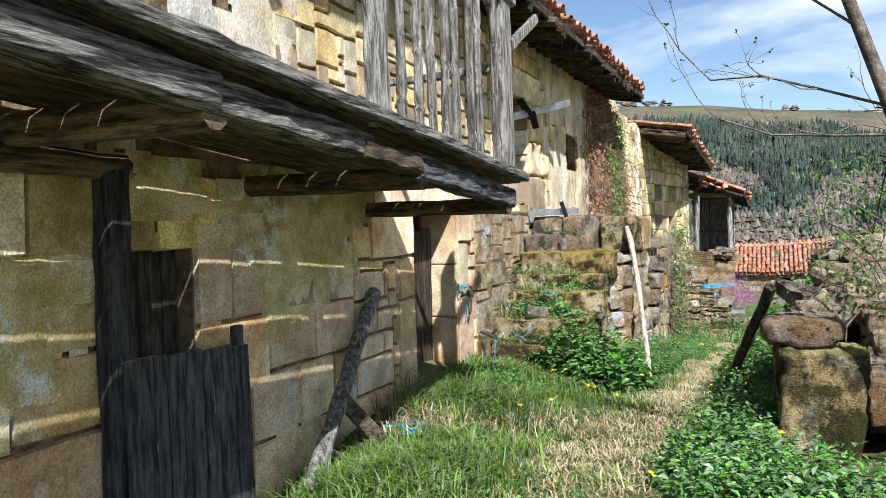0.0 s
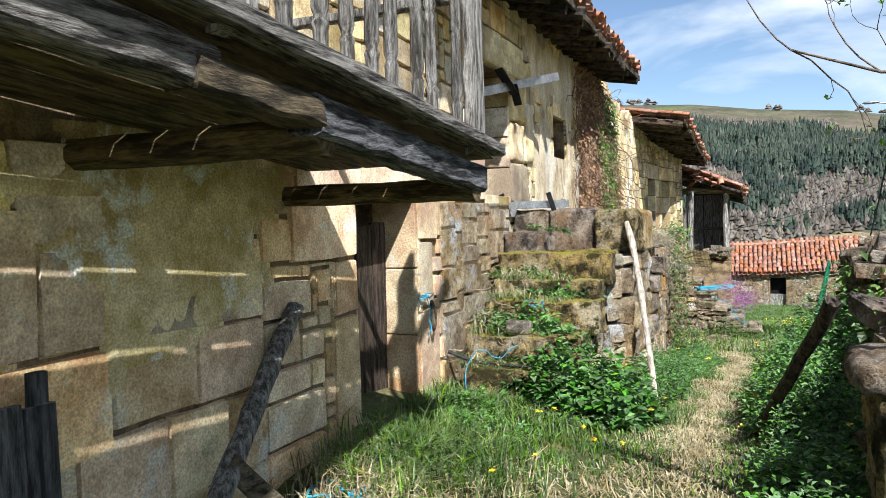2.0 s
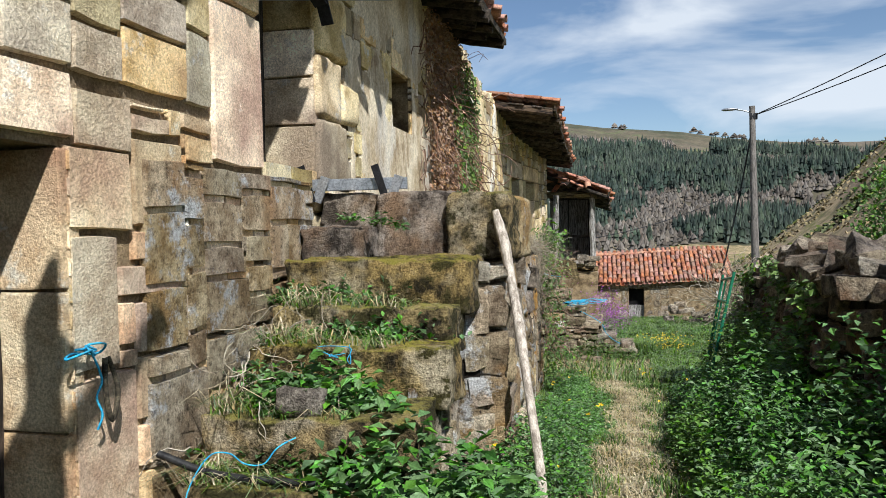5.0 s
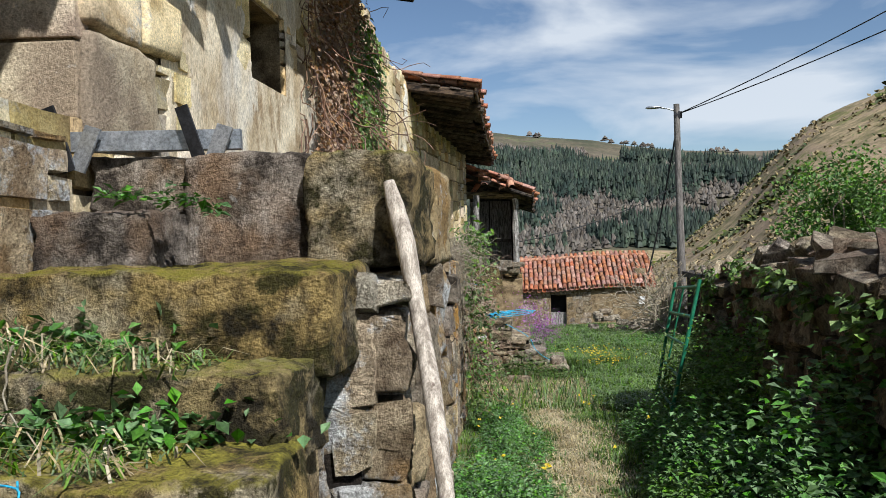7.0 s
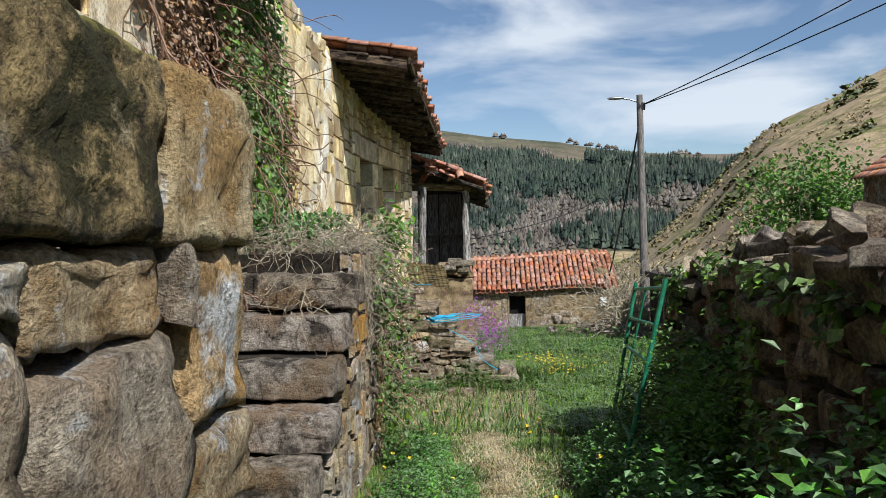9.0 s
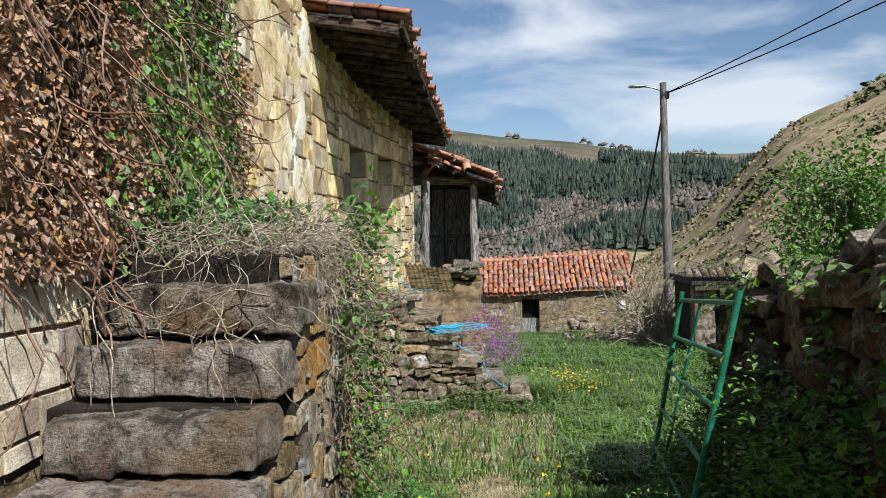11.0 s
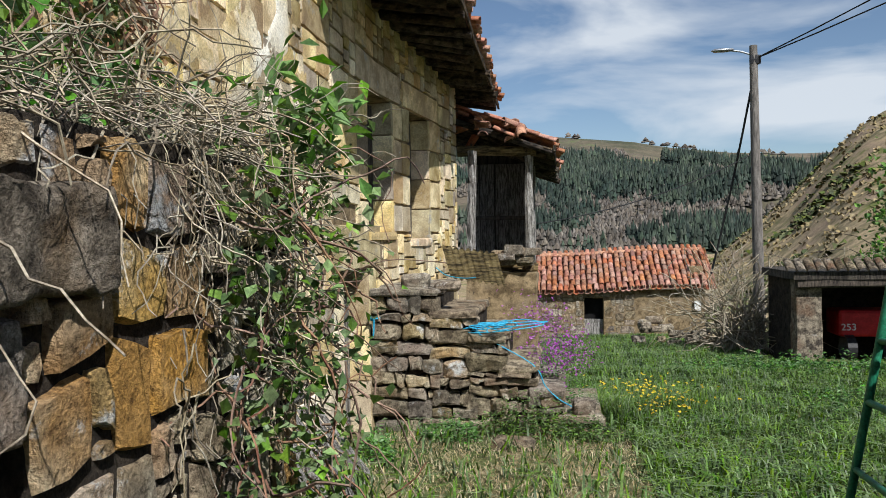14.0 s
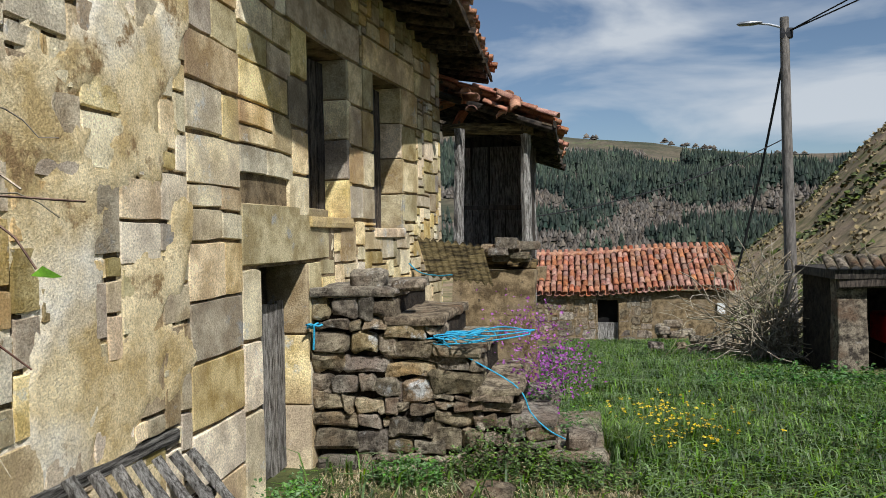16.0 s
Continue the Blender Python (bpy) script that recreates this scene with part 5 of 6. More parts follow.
stick = thing("pale_branch", (1.6, 12.8, -0.3), "long pale barkless branch leaning on the stair parapet", "branch")
place("branch", Shape().add(*tube([(1.72, 12.2, -0.40), (1.655, 12.45, 0.0), (1.575, 12.72, 0.40), (1.515, 12.95, 0.72), (1.455, 13.12, 0.98), (1.41, 13.2, 1.22), (1.365, 13.27, 1.36), (1.34, 13.3, 1.45)], [0.024, 0.03, 0.027, 0.034, 0.030, 0.036, 0.034, 0.022], 10)).mesh("branch", True), PALE_STICK, stick)
prop = thing("leaning_timber", (0.4, 6.4, 0), "grey weathered timber leaning against the house wall", "timber")
place("plank", Shape().add(*beam((0.34, 5.25, -0.14), (0.05, 7.28, 1.04), 0.12, 0.11, seg=14, jit=0.02, cham=0.3, taper=0.8)).mesh("plank"), GREY_WOOD, prop)
prop2 = thing("leaning_timber", (0.5, 7, 0), "short brown board leaning beside a timber", "timber")
place("plank", Shape().add(*beam((0.42, 6.55, -0.12), (0.24, 6.0, 0.36), 0.05, 0.11, seg=6, jit=0.01)).mesh("plank"), BROWN_WOOD_Y, prop2)


def rope(name, pts, r, mat, label, cat):
    P = [Vector(p) for p in pts]
    out = []
    for i in range(len(P) - 1):
        p0, p1, p2, p3 = P[max(i - 1, 0)], P[i], P[i + 1], P[min(i + 2, len(P) - 1)]
        for k in range(6):
            t = k / 6
            out.append(0.5 * ((2 * p1) + (p2 - p0) * t + (2 * p0 - 5 * p1 + 4 * p2 - p3) * t * t + (3 * p1 - p0 - 3 * p2 + p3) * t ** 3))
    out.append(P[-1])
    t = thing(name, P[0], label, cat)
    place("strand", Shape().add(*tube(out, r, 6)).mesh("strand", True), mat, t)
    return t


def tangle(c, size, n):
    return [(c[0] + RNG.normal(0, size[0]), c[1] + RNG.normal(0, size[1]), c[2] + RNG.uniform(0, size[2])) for _ in range(n)]


knot = rope("blue_twine", tangle((0.05, 9.95, 0.86), (0.025, 0.06, 0.05), 12) + [(0.06, 10.06, 0.76), (0.05, 10.03, 0.69), (0.066, 10.045, 0.62), (0.05, 10.03, 0.56)], 0.005, BLUE_ROPE, "bright blue twine knotted round a door jamb", "twine")
rope("door_ring", [(0.05, 10.14, 0.84), (0.07, 10.18, 0.7), (0.06, 10.14, 0.58), (0.06, 10.09, 0.7), (0.05, 10.11, 0.84)], 0.011, BROWN_WOOD_Y, "brown rope loop hanging from a door jamb", "rope")
rope("blue_twine", tangle((0.05, 30.05, -0.32), (0.04, 0.08, 0.06), 14) + [(0.06, 30.0, -0.5)], 0.010, BLUE_ROPE, "blue twine tied to the low door jamb", "twine")
rope("blue_twine", [(0.3, 10.28, 0.06), (0.27, 10.42, 0.22), (0.34, 10.5, 0.36), (0.42, 10.55, 0.37), (0.47, 10.62, 0.31), (0.54, 10.68, 0.30), (0.60, 10.7, 0.37), (0.66, 10.8, 0.40)], 0.0035, BLUE_ROPE, "turquoise twine trailing over mossy steps", "twine")
rope("blue_twine", tangle((0.72, 11.45, 0.66), (0.05, 0.03, 0.10), 9), 0.0025, BLUE_ROPE, "turquoise twine trailing over mossy steps", "twine")
rope("blue_twine", tangle((0.55, 6.9, -0.02), (0.10, 0.25, 0.06), 20), 0.008, BLUE_ROPE, "blue twine tangled in straw by the wall", "twine")
rope("blue_twine", tangle((1.5, 30.2, -0.45), (0.22, 0.25, 0.12), 26) + [(1.9, 30.1, -0.8), (2.05, 30.1, -1.05), (2.2, 30.1, -1.2), (2.35, 30.2, -1.3)], 0.007, BLUE_ROPE, "bright blue twine tangled over dry-stone steps", "twine")
rope("blue_twine", [(0.4, 33.6, 0.2), (0.6, 33.2, 0.1), (0.9, 32.6, 0.08), (1.1, 32.3, 0.1)], 0.008, BLUE_ROPE, "bright blue twine lying by the porch", "twine")
rope("hose", [(0.05, 10.6, 0.34), (0.3, 10.62, 0.26), (0.6, 10.62, 0.24), (0.95, 10.66, 0.23), (1.2, 10.8, 0.16)], 0.018, BLACK_RUBBER, "black plastic hose across the lowest steps", "hose")
for p, q, m, lab in (((0.52, 10.9, 0.46), (0.76, 11.1, 0.60), DRY_STONE, "pale loose stone lying on a mossy step"), ((0.46, 7.75, -0.1), (0.74, 8.4, 0.13), LICHEN_STONE, "flat yellow stone beside the board door"),
                     ((1.5, 28.9, -1.62), (1.95, 29.25, -1.46), WALL_STONE, "reddish stone lying in the grass"), ((0.25, 18.9, -0.05), (0.45, 19.05, 0.1), WALL_STONE, "reddish stone on the dark steps")):
    t = thing("loose_stone", p, lab, "stone", "loose stones")
    place("rock", Shape().add(*block(p, q, 0.03, 5, (4, 4, 3), 0.3, p[1])).mesh("rock", True), m, t)
# pallet
pallet = thing("pallet", (0.4, 25.8, -1.3), "grey wooden pallet leaning against the yellow wall", "pallet")
for k in range(7):
    y = 25.1 + 0.26 * k
    place("slat", Shape().add(*beam((0.66, y + 0.1, -1.46), (0.12, y, -0.58 - 0.03 * k), 0.085, 0.022, up=(1, 0, 0.5), seg=8, jit=0.008)).mesh("slat"), GREY_WOOD, pallet)
for q, x in ((0.06, 0.58), (0.4, 0.36), (0.74, 0.12)):
    z = -1.42 + q
    place("bearer", Shape().add(*beam((x - 0.13, 24.95, z), (x - 0.13, 26.75, z), 0.06, 0.08, seg=6, jit=0.008)).mesh("bearer"), GREY_WOOD_Y, pallet)
# field gate of green tube, stood against the wall
gate = thing("field_gate", (3.25, 19.4, -0.8), "green tubular metal field gate standing by the drystone wall", "gate")
G_NEAR, G_FAR = ((3.31, 20.5, -0.80), (3.64, 20.5, 0.68)), ((3.55, 23.5, -1.0), (3.82, 23.5, 0.50))


def gate_at(u, w):
    lo, hi = (Vector(G_NEAR[k]).lerp(Vector(G_FAR[k]), u) for k in (0, 1))
    return lo.lerp(hi, w)


for u in (0.0, 1.0):
    place("upright", Shape().add(*tube([gate_at(u, 0), gate_at(u, 1.02)], 0.021, 8)).mesh("upright", True), GREEN_PAINT, gate)
place("brace", Shape().add(*tube([gate_at(0.72, 0.02), gate_at(0.55, 0.97)], 0.012, 8)).mesh("brace", True), GREEN_PAINT, gate)
for w in (0.12, 0.34, 0.56, 0.76, 0.97):
    place("bar", Shape().add(*tube([gate_at(0, w), gate_at(0.5, w), gate_at(1, w)], 0.017, 8)).mesh("bar", True), GREEN_PAINT, gate)
# machine in the shed
machine = thing("red_machine", (8.3, 43.4, -2), "red farm machine parked in the dark shed", "machine")
place("body", Shape().add(*block((8.45, 43.4, -1.75), (9.9, 44.6, -1.15), 0.0, n=(3, 3, 3), soft=0.12)).mesh("body"), RED_PLASTIC, machine)
for x in (8.65, 9.6):
    place("wheel", Shape().add(*tube([(x - 0.1, 43.4, -2.0), (x + 0.1, 43.4, -2.0)], 0.3, 16)).mesh("wheel"), BLACK_RUBBER, machine)
number = bpy.data.curves.new("number", "FONT")
number.body, number.size, number.extrude = "253", 0.22, 0.004
number.materials.append(WHITE_PAINT)
tx = new("number", number)
tx.parent, tx.matrix_parent_inverse = machine, world_of(machine).inverted()
tx.matrix_basis = Matrix.Translation(along((8.50, 43.38, -1.6))) @ Matrix.Rotation(math.pi / 2, 4, "X")
barn = thing("stone_barn", (15, 42, -2), "brown stone barn with a tiled roof beyond the wall", "barn")
place("wall", Shape().add(*block((13.5, 40.0, -3.0), (17.0, 44.5, 2.75), 0.03, n=(6, 8, 8), soft=0.03)).mesh("wall"), WALL_STONE, barn)
bt, y = Shape(), 39.7
while y < 44.8:
    for r in range(9):
        m = Matrix.Translation(along((13.25 + 0.29 * r, y, 2.45 + 0.2 * r))) @ Matrix.Rotation(-0.6, 4, "Y")
        bt.add(TILE_V @ np.array(m.to_3x3()).T + np.array(m.translation), TILE_F)
    y += 0.2 / PACE
place("roof", bt.mesh("roof", True), TILE_MIX, barn, "dull red clay tiles")
heap = thing("rubble_heap", (5.3, 49, -2.5), "heap of dark rubble stones in the meadow", "rubble")
for k in range(42):
    x = RNG.uniform(4.2, 7.6)
    h = 0.75 if 4.4 < x < 5.2 else 0.3
    p = np.array((x, RNG.uniform(48, 49), ground_z(x, 48.5) - 0.05 + RNG.uniform(0, h)))
    place("stone", Shape().add(*block(p, p + RNG.uniform(0.18, 0.45, 3) * (1, 1, 0.6), 0.05, 4, (3, 3, 3), 0.3, k)).mesh("stone"), DRY_STONE, heap)

# ---- plants ----
def unit(v):
    return v / np.maximum(1e-6, np.linalg.norm(v, axis=1, keepdims=True))


def leaf_mesh(name, at, way, size, width=0.55, droop=0.25):
    """Leaves: each a folded kite from its foot along way."""
    n, at = len(at), at * (1, PACE, 1)
    way = unit(way)
    side = unit(np.cross(way, RNG.normal(0, 1, (n, 3)) * 0.35 + np.array([0, 0, 1.0])))
    nor = np.cross(side, way)
    L = np.asarray(size).reshape(-1, 1)
    mid = at + way * L * 0.5
    v = np.empty((n, 4, 3))
    v[:, 0] = at
    v[:, 1] = mid + side * L * width * 0.5 + nor * L * 0.10
    v[:, 2] = at + way * L - nor * L * droop * 0.5
    v[:, 3] = mid - side * L * width * 0.5 + nor * L * 0.10
    k = np.arange(n) * 4
    return raw(name, v.reshape(-1, 3), np.stack([k, k + 1, k + 2, k + 3], 1))


def blades(name, at, height, lean=0.5, width=0.006):
    n, at = len(at), at * (1, PACE, 1)
    h = np.asarray(height).reshape(-1, 1)
    a = RNG.uniform(0, 2 * math.pi, n)
    out = np.stack([np.cos(a), np.sin(a), np.zeros(n)], 1)
    side = np.stack([-np.sin(a), np.cos(a), np.zeros(n)], 1) * (width * (0.6 + 0.8 * RNG.random((n, 1))))
    b = lean * h * RNG.uniform(0.1, 1.0, (n, 1))
    up = np.array([0, 0, 1.0])
    v = np.empty((n, 6, 3))
    v[:, 0], v[:, 1] = at - side, at + side
    m = at + up * h * 0.6 + out * b * 0.35
    v[:, 2], v[:, 3] = m + side * 0.8, m - side * 0.8
    t = at + up * h * (1 - 0.25 * lean) + out * b
    v[:, 4], v[:, 5] = t + side * 0.12, t - side * 0.12
    k = np.arange(n) * 6
    return raw(name, v.reshape(-1, 3), np.concatenate([np.stack([k, k + 1, k + 2, k + 3], 1), np.stack([k + 3, k + 2, k + 4, k + 5], 1)]))


def on_ground(xy):
    return np.array([(x, y, ground_z(x, y)) for x, y in xy])


def inside(x, y):
    """Whether a spot is taken up by walls or stairs."""
    if x < 0.05 + bend(y):
        return True
    if 10.4 < y < 15.3 and x < 1.3:
        return True
    if 18.0 < y < 22.3 and x < 1.15:
        return True
    if 30.1 < y < 32.4 and x < 2.6:
        return True
    if y < 4.9 and x < 0.3:
        return True
    return 6.9 < y < 23.4 and wx(y) < x < wx(y) + 0.6


def lane_worn(x, y):
    return math.exp(-((x - float(np.interp(y, *MID_X))) / (0.38 if y < 8.5 else 0.17)) ** 2) if y < 30 else 0.0


spots, tall, straw = [], [], []
while len(spots) < 80000:
    x, y = RNG.uniform(0, 4.4), RNG.uniform(2.6, 25)
    if inside(x, y) or RNG.random() < 0.93 * lane_worn(x, y):
        continue
    k = noise.noise(Vector((x * 1.3, y * 1.3, 5)))
    if k < 0.08 and RNG.random() < (0.9 if y < 8.5 else 0.5):
        continue
    spots.append((x, y, RNG.uniform(0.02, 0.075) * (1 + 1.6 * max(0, k)) * (1.4 if x < 1.2 else 1)))
while len(tall) < 90000:
    x, y = RNG.uniform(0.2, 11), 24 + 32 * RNG.random() ** 1.3
    if inside(x, y) or (6.7 < x and 41.5 < y < 45.3):
        continue
    k = noise.noise(Vector((x * 0.6, y * 0.6, 8)))
    if y < 31 and x < 3.0 and RNG.random() < 0.85:
        continue
    tall.append((x, y, RNG.uniform(0.10, 0.26) * (1 + 0.9 * max(0, k))))
while len(straw) < 26000:
    y = RNG.uniform(2.6, 30)
    x = float(np.interp(y, *MID_X)) + RNG.normal(0, 0.55 if y < 8.5 else 0.22)
    if y > 24:
        x = RNG.uniform(0.2, 3.0)
    if not inside(x, y):
        straw.append((x, y, RNG.uniform(0.03, 0.09)))
spots, tall, straw = np.array(spots), np.array(tall), np.array(straw)
place("grass", blades("grass", on_ground(spots[:, :2]), spots[:, 2], 0.9, 0.0045), GRASS, None, "short green grass along the lane", "grass", "stuff")
place("grass", blades("grass", on_ground(tall[:, :2]), tall[:, 2], 1.5, 0.009), GRASS, None, "long lush meadow grass bent by the wind", "grass", "stuff")
place("dry_grass", blades("dry_grass", on_ground(straw[:, :2]), straw[:, 2], 2.6, 0.004), DRY_GRASS, None, "trodden straw and dry grass on the lane", "grass", "stuff")


def tuft(x, y, r, n, h, mat, label, up=0.0):
    p = np.stack([RNG.normal(x, r, n), RNG.normal(y, r * 1.3, n)], 1)
    p = np.array([q for q in p if not inside(*q)])
    g = on_ground(p)
    g[:, 2] += up
    place("grass_tuft", blades("grass_tuft", g, RNG.uniform(0.5, 1.1, len(g)) * h, 1.1, 0.005), mat, None, label, "grass", "stuff")


tuft(0.95, 5.2, 0.28, 2600, 0.26, GRASS, "thick tuft of bright green grass by the wall")
tuft(1.1, 6.3, 0.22, 1400, 0.2, GRASS, "thick tuft of bright green grass by the wall")
tuft(0.75, 7.6, 0.26, 2600, 0.34, GRASS, "tall grass tuft mixed with straw by the doorway")
tuft(0.7, 7.3, 0.28, 1800, 0.26, DRY_GRASS, "dry straw tuft by the doorway")
tuft(0.75, 10.0, 0.34, 2200, 0.2, GRASS, "grass growing before the mossy stairs")
tuft(2.75, 31.5, 0.25, 1600, 0.45, GRASS, "tall grass beside the dry-stone stairs")
tuft(3.3, 33.0, 0.5, 1800, 0.4, GRASS, "tall grass beside the dry-stone stairs")


def herb(x, y, rx, ry, h, n, size, mat, label, name="weeds", flat=0.6, stems=None, up=0.0, cat="weeds"):
    """A patch of herbs: leaves in tiers on many stalks, higher towards the middle."""
    out_p, out_d, out_s = [], [], []
    k = max(4, n // 14)
    for _ in range(k):
        a, q = RNG.uniform(0, 2 * math.pi), math.sqrt(RNG.random())
        px, py = x + rx * q * math.cos(a), y + ry * q * math.sin(a)
        g = ground_z(px, py) + up
        hh = h * (1 - 0.55 * q * q) * RNG.uniform(0.6, 1.1)
        lx, ly = RNG.normal(0, 0.12, 2)
        for j in range(14):
            t = RNG.uniform(0.15, 1.0)
            az = RNG.uniform(0, 2 * math.pi)
            out_p.append((px + lx * t * hh + 0.015 * math.cos(az), py + ly * t * hh + 0.015 * math.sin(az), g + hh * t))
            out_d.append((math.cos(az), math.sin(az), RNG.normal(0.15, flat * 0.6)))
            out_s.append(size * RNG.uniform(0.5, 1.2) * (1.1 - 0.35 * t))
    return place(name, leaf_mesh(name, np.array(out_p), np.array(out_d), np.array(out_s)), mat, None, label, cat, "stuff")


herb(1.25, 10.75, 0.50, 0.75, 0.72, 3000, 0.12, LUSH, "lush green leafy herbs smothering the steps")
herb(0.75, 11.2, 0.40, 0.25, 0.35, 700, 0.10, LUSH, "leafy herbs among the steps", up=0.55)
herb(1.6, 11.0, 0.25, 0.35, 0.5, 700, 0.10, LUSH, "lush green leafy herbs smothering the steps")
herb(0.85, 10.75, 0.35, 0.25, 0.45, 600, 0.10, LUSH, "lush green leafy herbs smothering the steps", up=0.1)

# weeds and dry stems that hang over the steps by the house
for x0, x1, y0, y1, z0, z1 in STEPS_1[:5]:
    for mat, n, hh, lab in ((GRASS, 240, 0.15, "grass hanging over the mossy steps"), (DRY_GRASS, 90, 0.2, "dry stems hanging over the mossy steps")):
        q = RNG.random(n) ** 1.6
        at = np.stack([x0 + 0.03 + q * 0.72 * (x1 - x0), y0 + 0.02 + RNG.random(n) * 0.4, np.full(n, z1 - 0.015)], 1)
        place("step_grass", blades("step_grass", at, RNG.uniform(0.4, 1.1, n) * hh * (1.1 - 0.6 * q), 2.4, 0.0035), mat, None, lab, "grass", "stuff")
herb(0.45, 11.6, 0.3, 0.5, 0.3, 500, 0.07, NETTLE, "small weeds among the mossy steps", up=0.6)
for x, y, z, n in ((0.45, 11.55, 0.47, 500), (0.75, 11.95, 0.73, 420), (0.35, 12.42, 0.90, 420), (0.55, 10.95, 0.22, 420)):
    at = np.stack([RNG.normal(x, 0.2, n), RNG.normal(y, 0.06, n), z + np.abs(RNG.normal(0, 0.05, n))], 1)
    place("step_weeds", leaf_mesh("step_weeds", at, RNG.normal(0, 1, (n, 3)) + (0, -0.4, 0.2), RNG.uniform(0.025, 0.06, n), 0.7), LUSH, None, "small leafy weeds in the joints of the mossy steps", "weeds", "stuff")
herb(1.42, 11.9, 0.25, 0.5, 0.55, 900, 0.09, LUSH, "leafy herbs beside the stairs")
herb(1.55, 13.6, 0.38, 1.7, 0.5, 5200, 0.05, NETTLE, "low nettles and dead-nettle along the lane")
herb(1.6, 16.4, 0.45, 1.6, 0.42, 4600, 0.05, NETTLE, "low nettles and dead-nettle along the lane")
herb(1.7, 19.8, 0.4, 1.6, 0.32, 3200, 0.045, NETTLE, "low nettles and dead-nettle along the lane")
herb(1.5, 21.8, 0.3, 0.8, 0.35, 2400, 0.05, NETTLE, "low nettles under the terrace wall")
herb(3.05, 4.6, 0.55, 1.2, 0.55, 5200, 0.065, NETTLE, "dense dark nettles at the wall's foot")
herb(2.75, 6.3, 0.35, 0.9, 0.45, 3000, 0.06, NETTLE, "dense dark nettles at the wall's foot")
herb(2.85, 8.2, 0.30, 1.0, 0.42, 2600, 0.06, NETTLE, "dense dark nettles at the wall's foot")
herb(2.92, 10.9, 0.40, 1.6, 0.75, 5200, 0.06, NETTLE, "dense dark nettles at the wall's foot")
herb(2.72, 11.8, 0.22, 1.5, 0.5, 3000, 0.07, BUSH, "sunlit nettles and goosegrass beside the lane")
herb(2.78, 15.0, 0.24, 1.7, 0.5, 3200, 0.07, BUSH, "sunlit nettles and goosegrass beside the lane")
herb(3.1, 13.6, 0.45, 1.7, 0.6, 5200, 0.06, NETTLE, "dense dark nettles at the wall's foot")
herb(3.15, 17.0, 0.45, 1.8, 0.6, 5200, 0.06, NETTLE, "dense dark nettles at the wall's foot")
herb(3.3, 20.3, 0.45, 1.7, 0.55, 4600, 0.06, NETTLE, "dense dark nettles at the wall's foot")
herb(3.45, 15.2, 0.35, 0.9, 1.15, 2600, 0.085, NETTLE, "tall leafy nettles against the drystone wall")
herb(3.35, 12.2, 0.30, 0.8, 1.2, 2200, 0.08, LUSH, "tall leafy herbs against the drystone wall")
herb(3.75, 21.6, 0.4, 0.9, 1.3, 3600, 0.07, IVY, "ivy climbing over the wall end and gate")
herb(3.75, 19.6, 0.3, 0.8, 1.5, 2600, 0.07, BUSH, "leafy bramble sprouting over the gate")
herb(1.0, 29.5, 0.35, 0.3, 0.34, 1100, 0.05, LUSH, "round clump of green weeds by the low door")
herb(0.45, 27.7, 0.25, 0.3, 0.4, 500, 0.06, LUSH, "green weeds growing through the pallet's foot")
herb(0.35, 28.3, 0.2, 0.25, 0.3, 300, 0.06, LUSH, "green weeds by the low door")
herb(1.9, 29.8, 0.6, 0.35, 0.55, 1800, 0.05, IVY, "ivy creeping over the dry-stone stairs")
herb(2.6, 29.8, 0.5, 0.4, 0.3, 1200, 0.05, IVY, "ivy creeping over the dry-stone stairs")
herb(6.5, 38.5, 2.2, 1.2, 0.5, 2600, 0.10, LUSH, "broad green docks and weeds in the meadow")
herb(6.6, 33.0, 1.2, 2.0, 0.35, 1600, 0.08, LUSH, "broad green docks and weeds in the meadow")
herb(0.55, 9.6, 0.2, 0.5, 0.25, 500, 0.06, LUSH, "green weeds by the board door")
herb(0.9, 8.9, 0.35, 0.5, 0.2, 500, 0.05, LUSH, "green weeds by the board door")
herb(1.6, 5.2, 0.5, 0.8, 0.12, 500, 0.04, LUSH, "small green weeds in the lane")
herb(0.6, 13.0, 0.3, 0.05, 0.09, 160, 0.05, LUSH, "small fern-like weeds on the landing", up=1.55)
for y, h in ((10.9, 0.75), (12.4, 0.95), (13.4, 0.8), (14.3, 1.0), (15.6, 0.9), (16.8, 0.8), (17.8, 0.7)):
    herb(2.94 + 0.05 * (y - 12) * 0.6, y, 0.24, 0.5, h + 0.04, 1100, 0.075, LUSH, "broad-leaved herbs catching the sun before the drystone wall")
# mauve flowers over the dry-stone stairs
fl_p, fl_d = [], []
for _ in range(1000):
    a = RNG.normal(0, 1, 3) * (0.19, 0.26, 0.14)
    base = (2.27, 31.0, -0.75) if RNG.random() < 0.65 else (1.95, 31.6, -0.42)
    fl_p.append(np.array(base) + a)
    fl_d.append(RNG.normal(0, 1, 3))
place("mauve_flowers", leaf_mesh("mauve_flowers", np.array(fl_p), np.array(fl_d), RNG.uniform(0.022, 0.044, 1000), 0.9), MAUVE, None, "clump of mauve flowers over dry-stone steps", "flowers", "stuff")
herb(2.1, 31.1, 0.4, 0.4, 0.8, 900, 0.05, NETTLE, "stalks below the mauve flowers", up=0.25)
fl_p = []
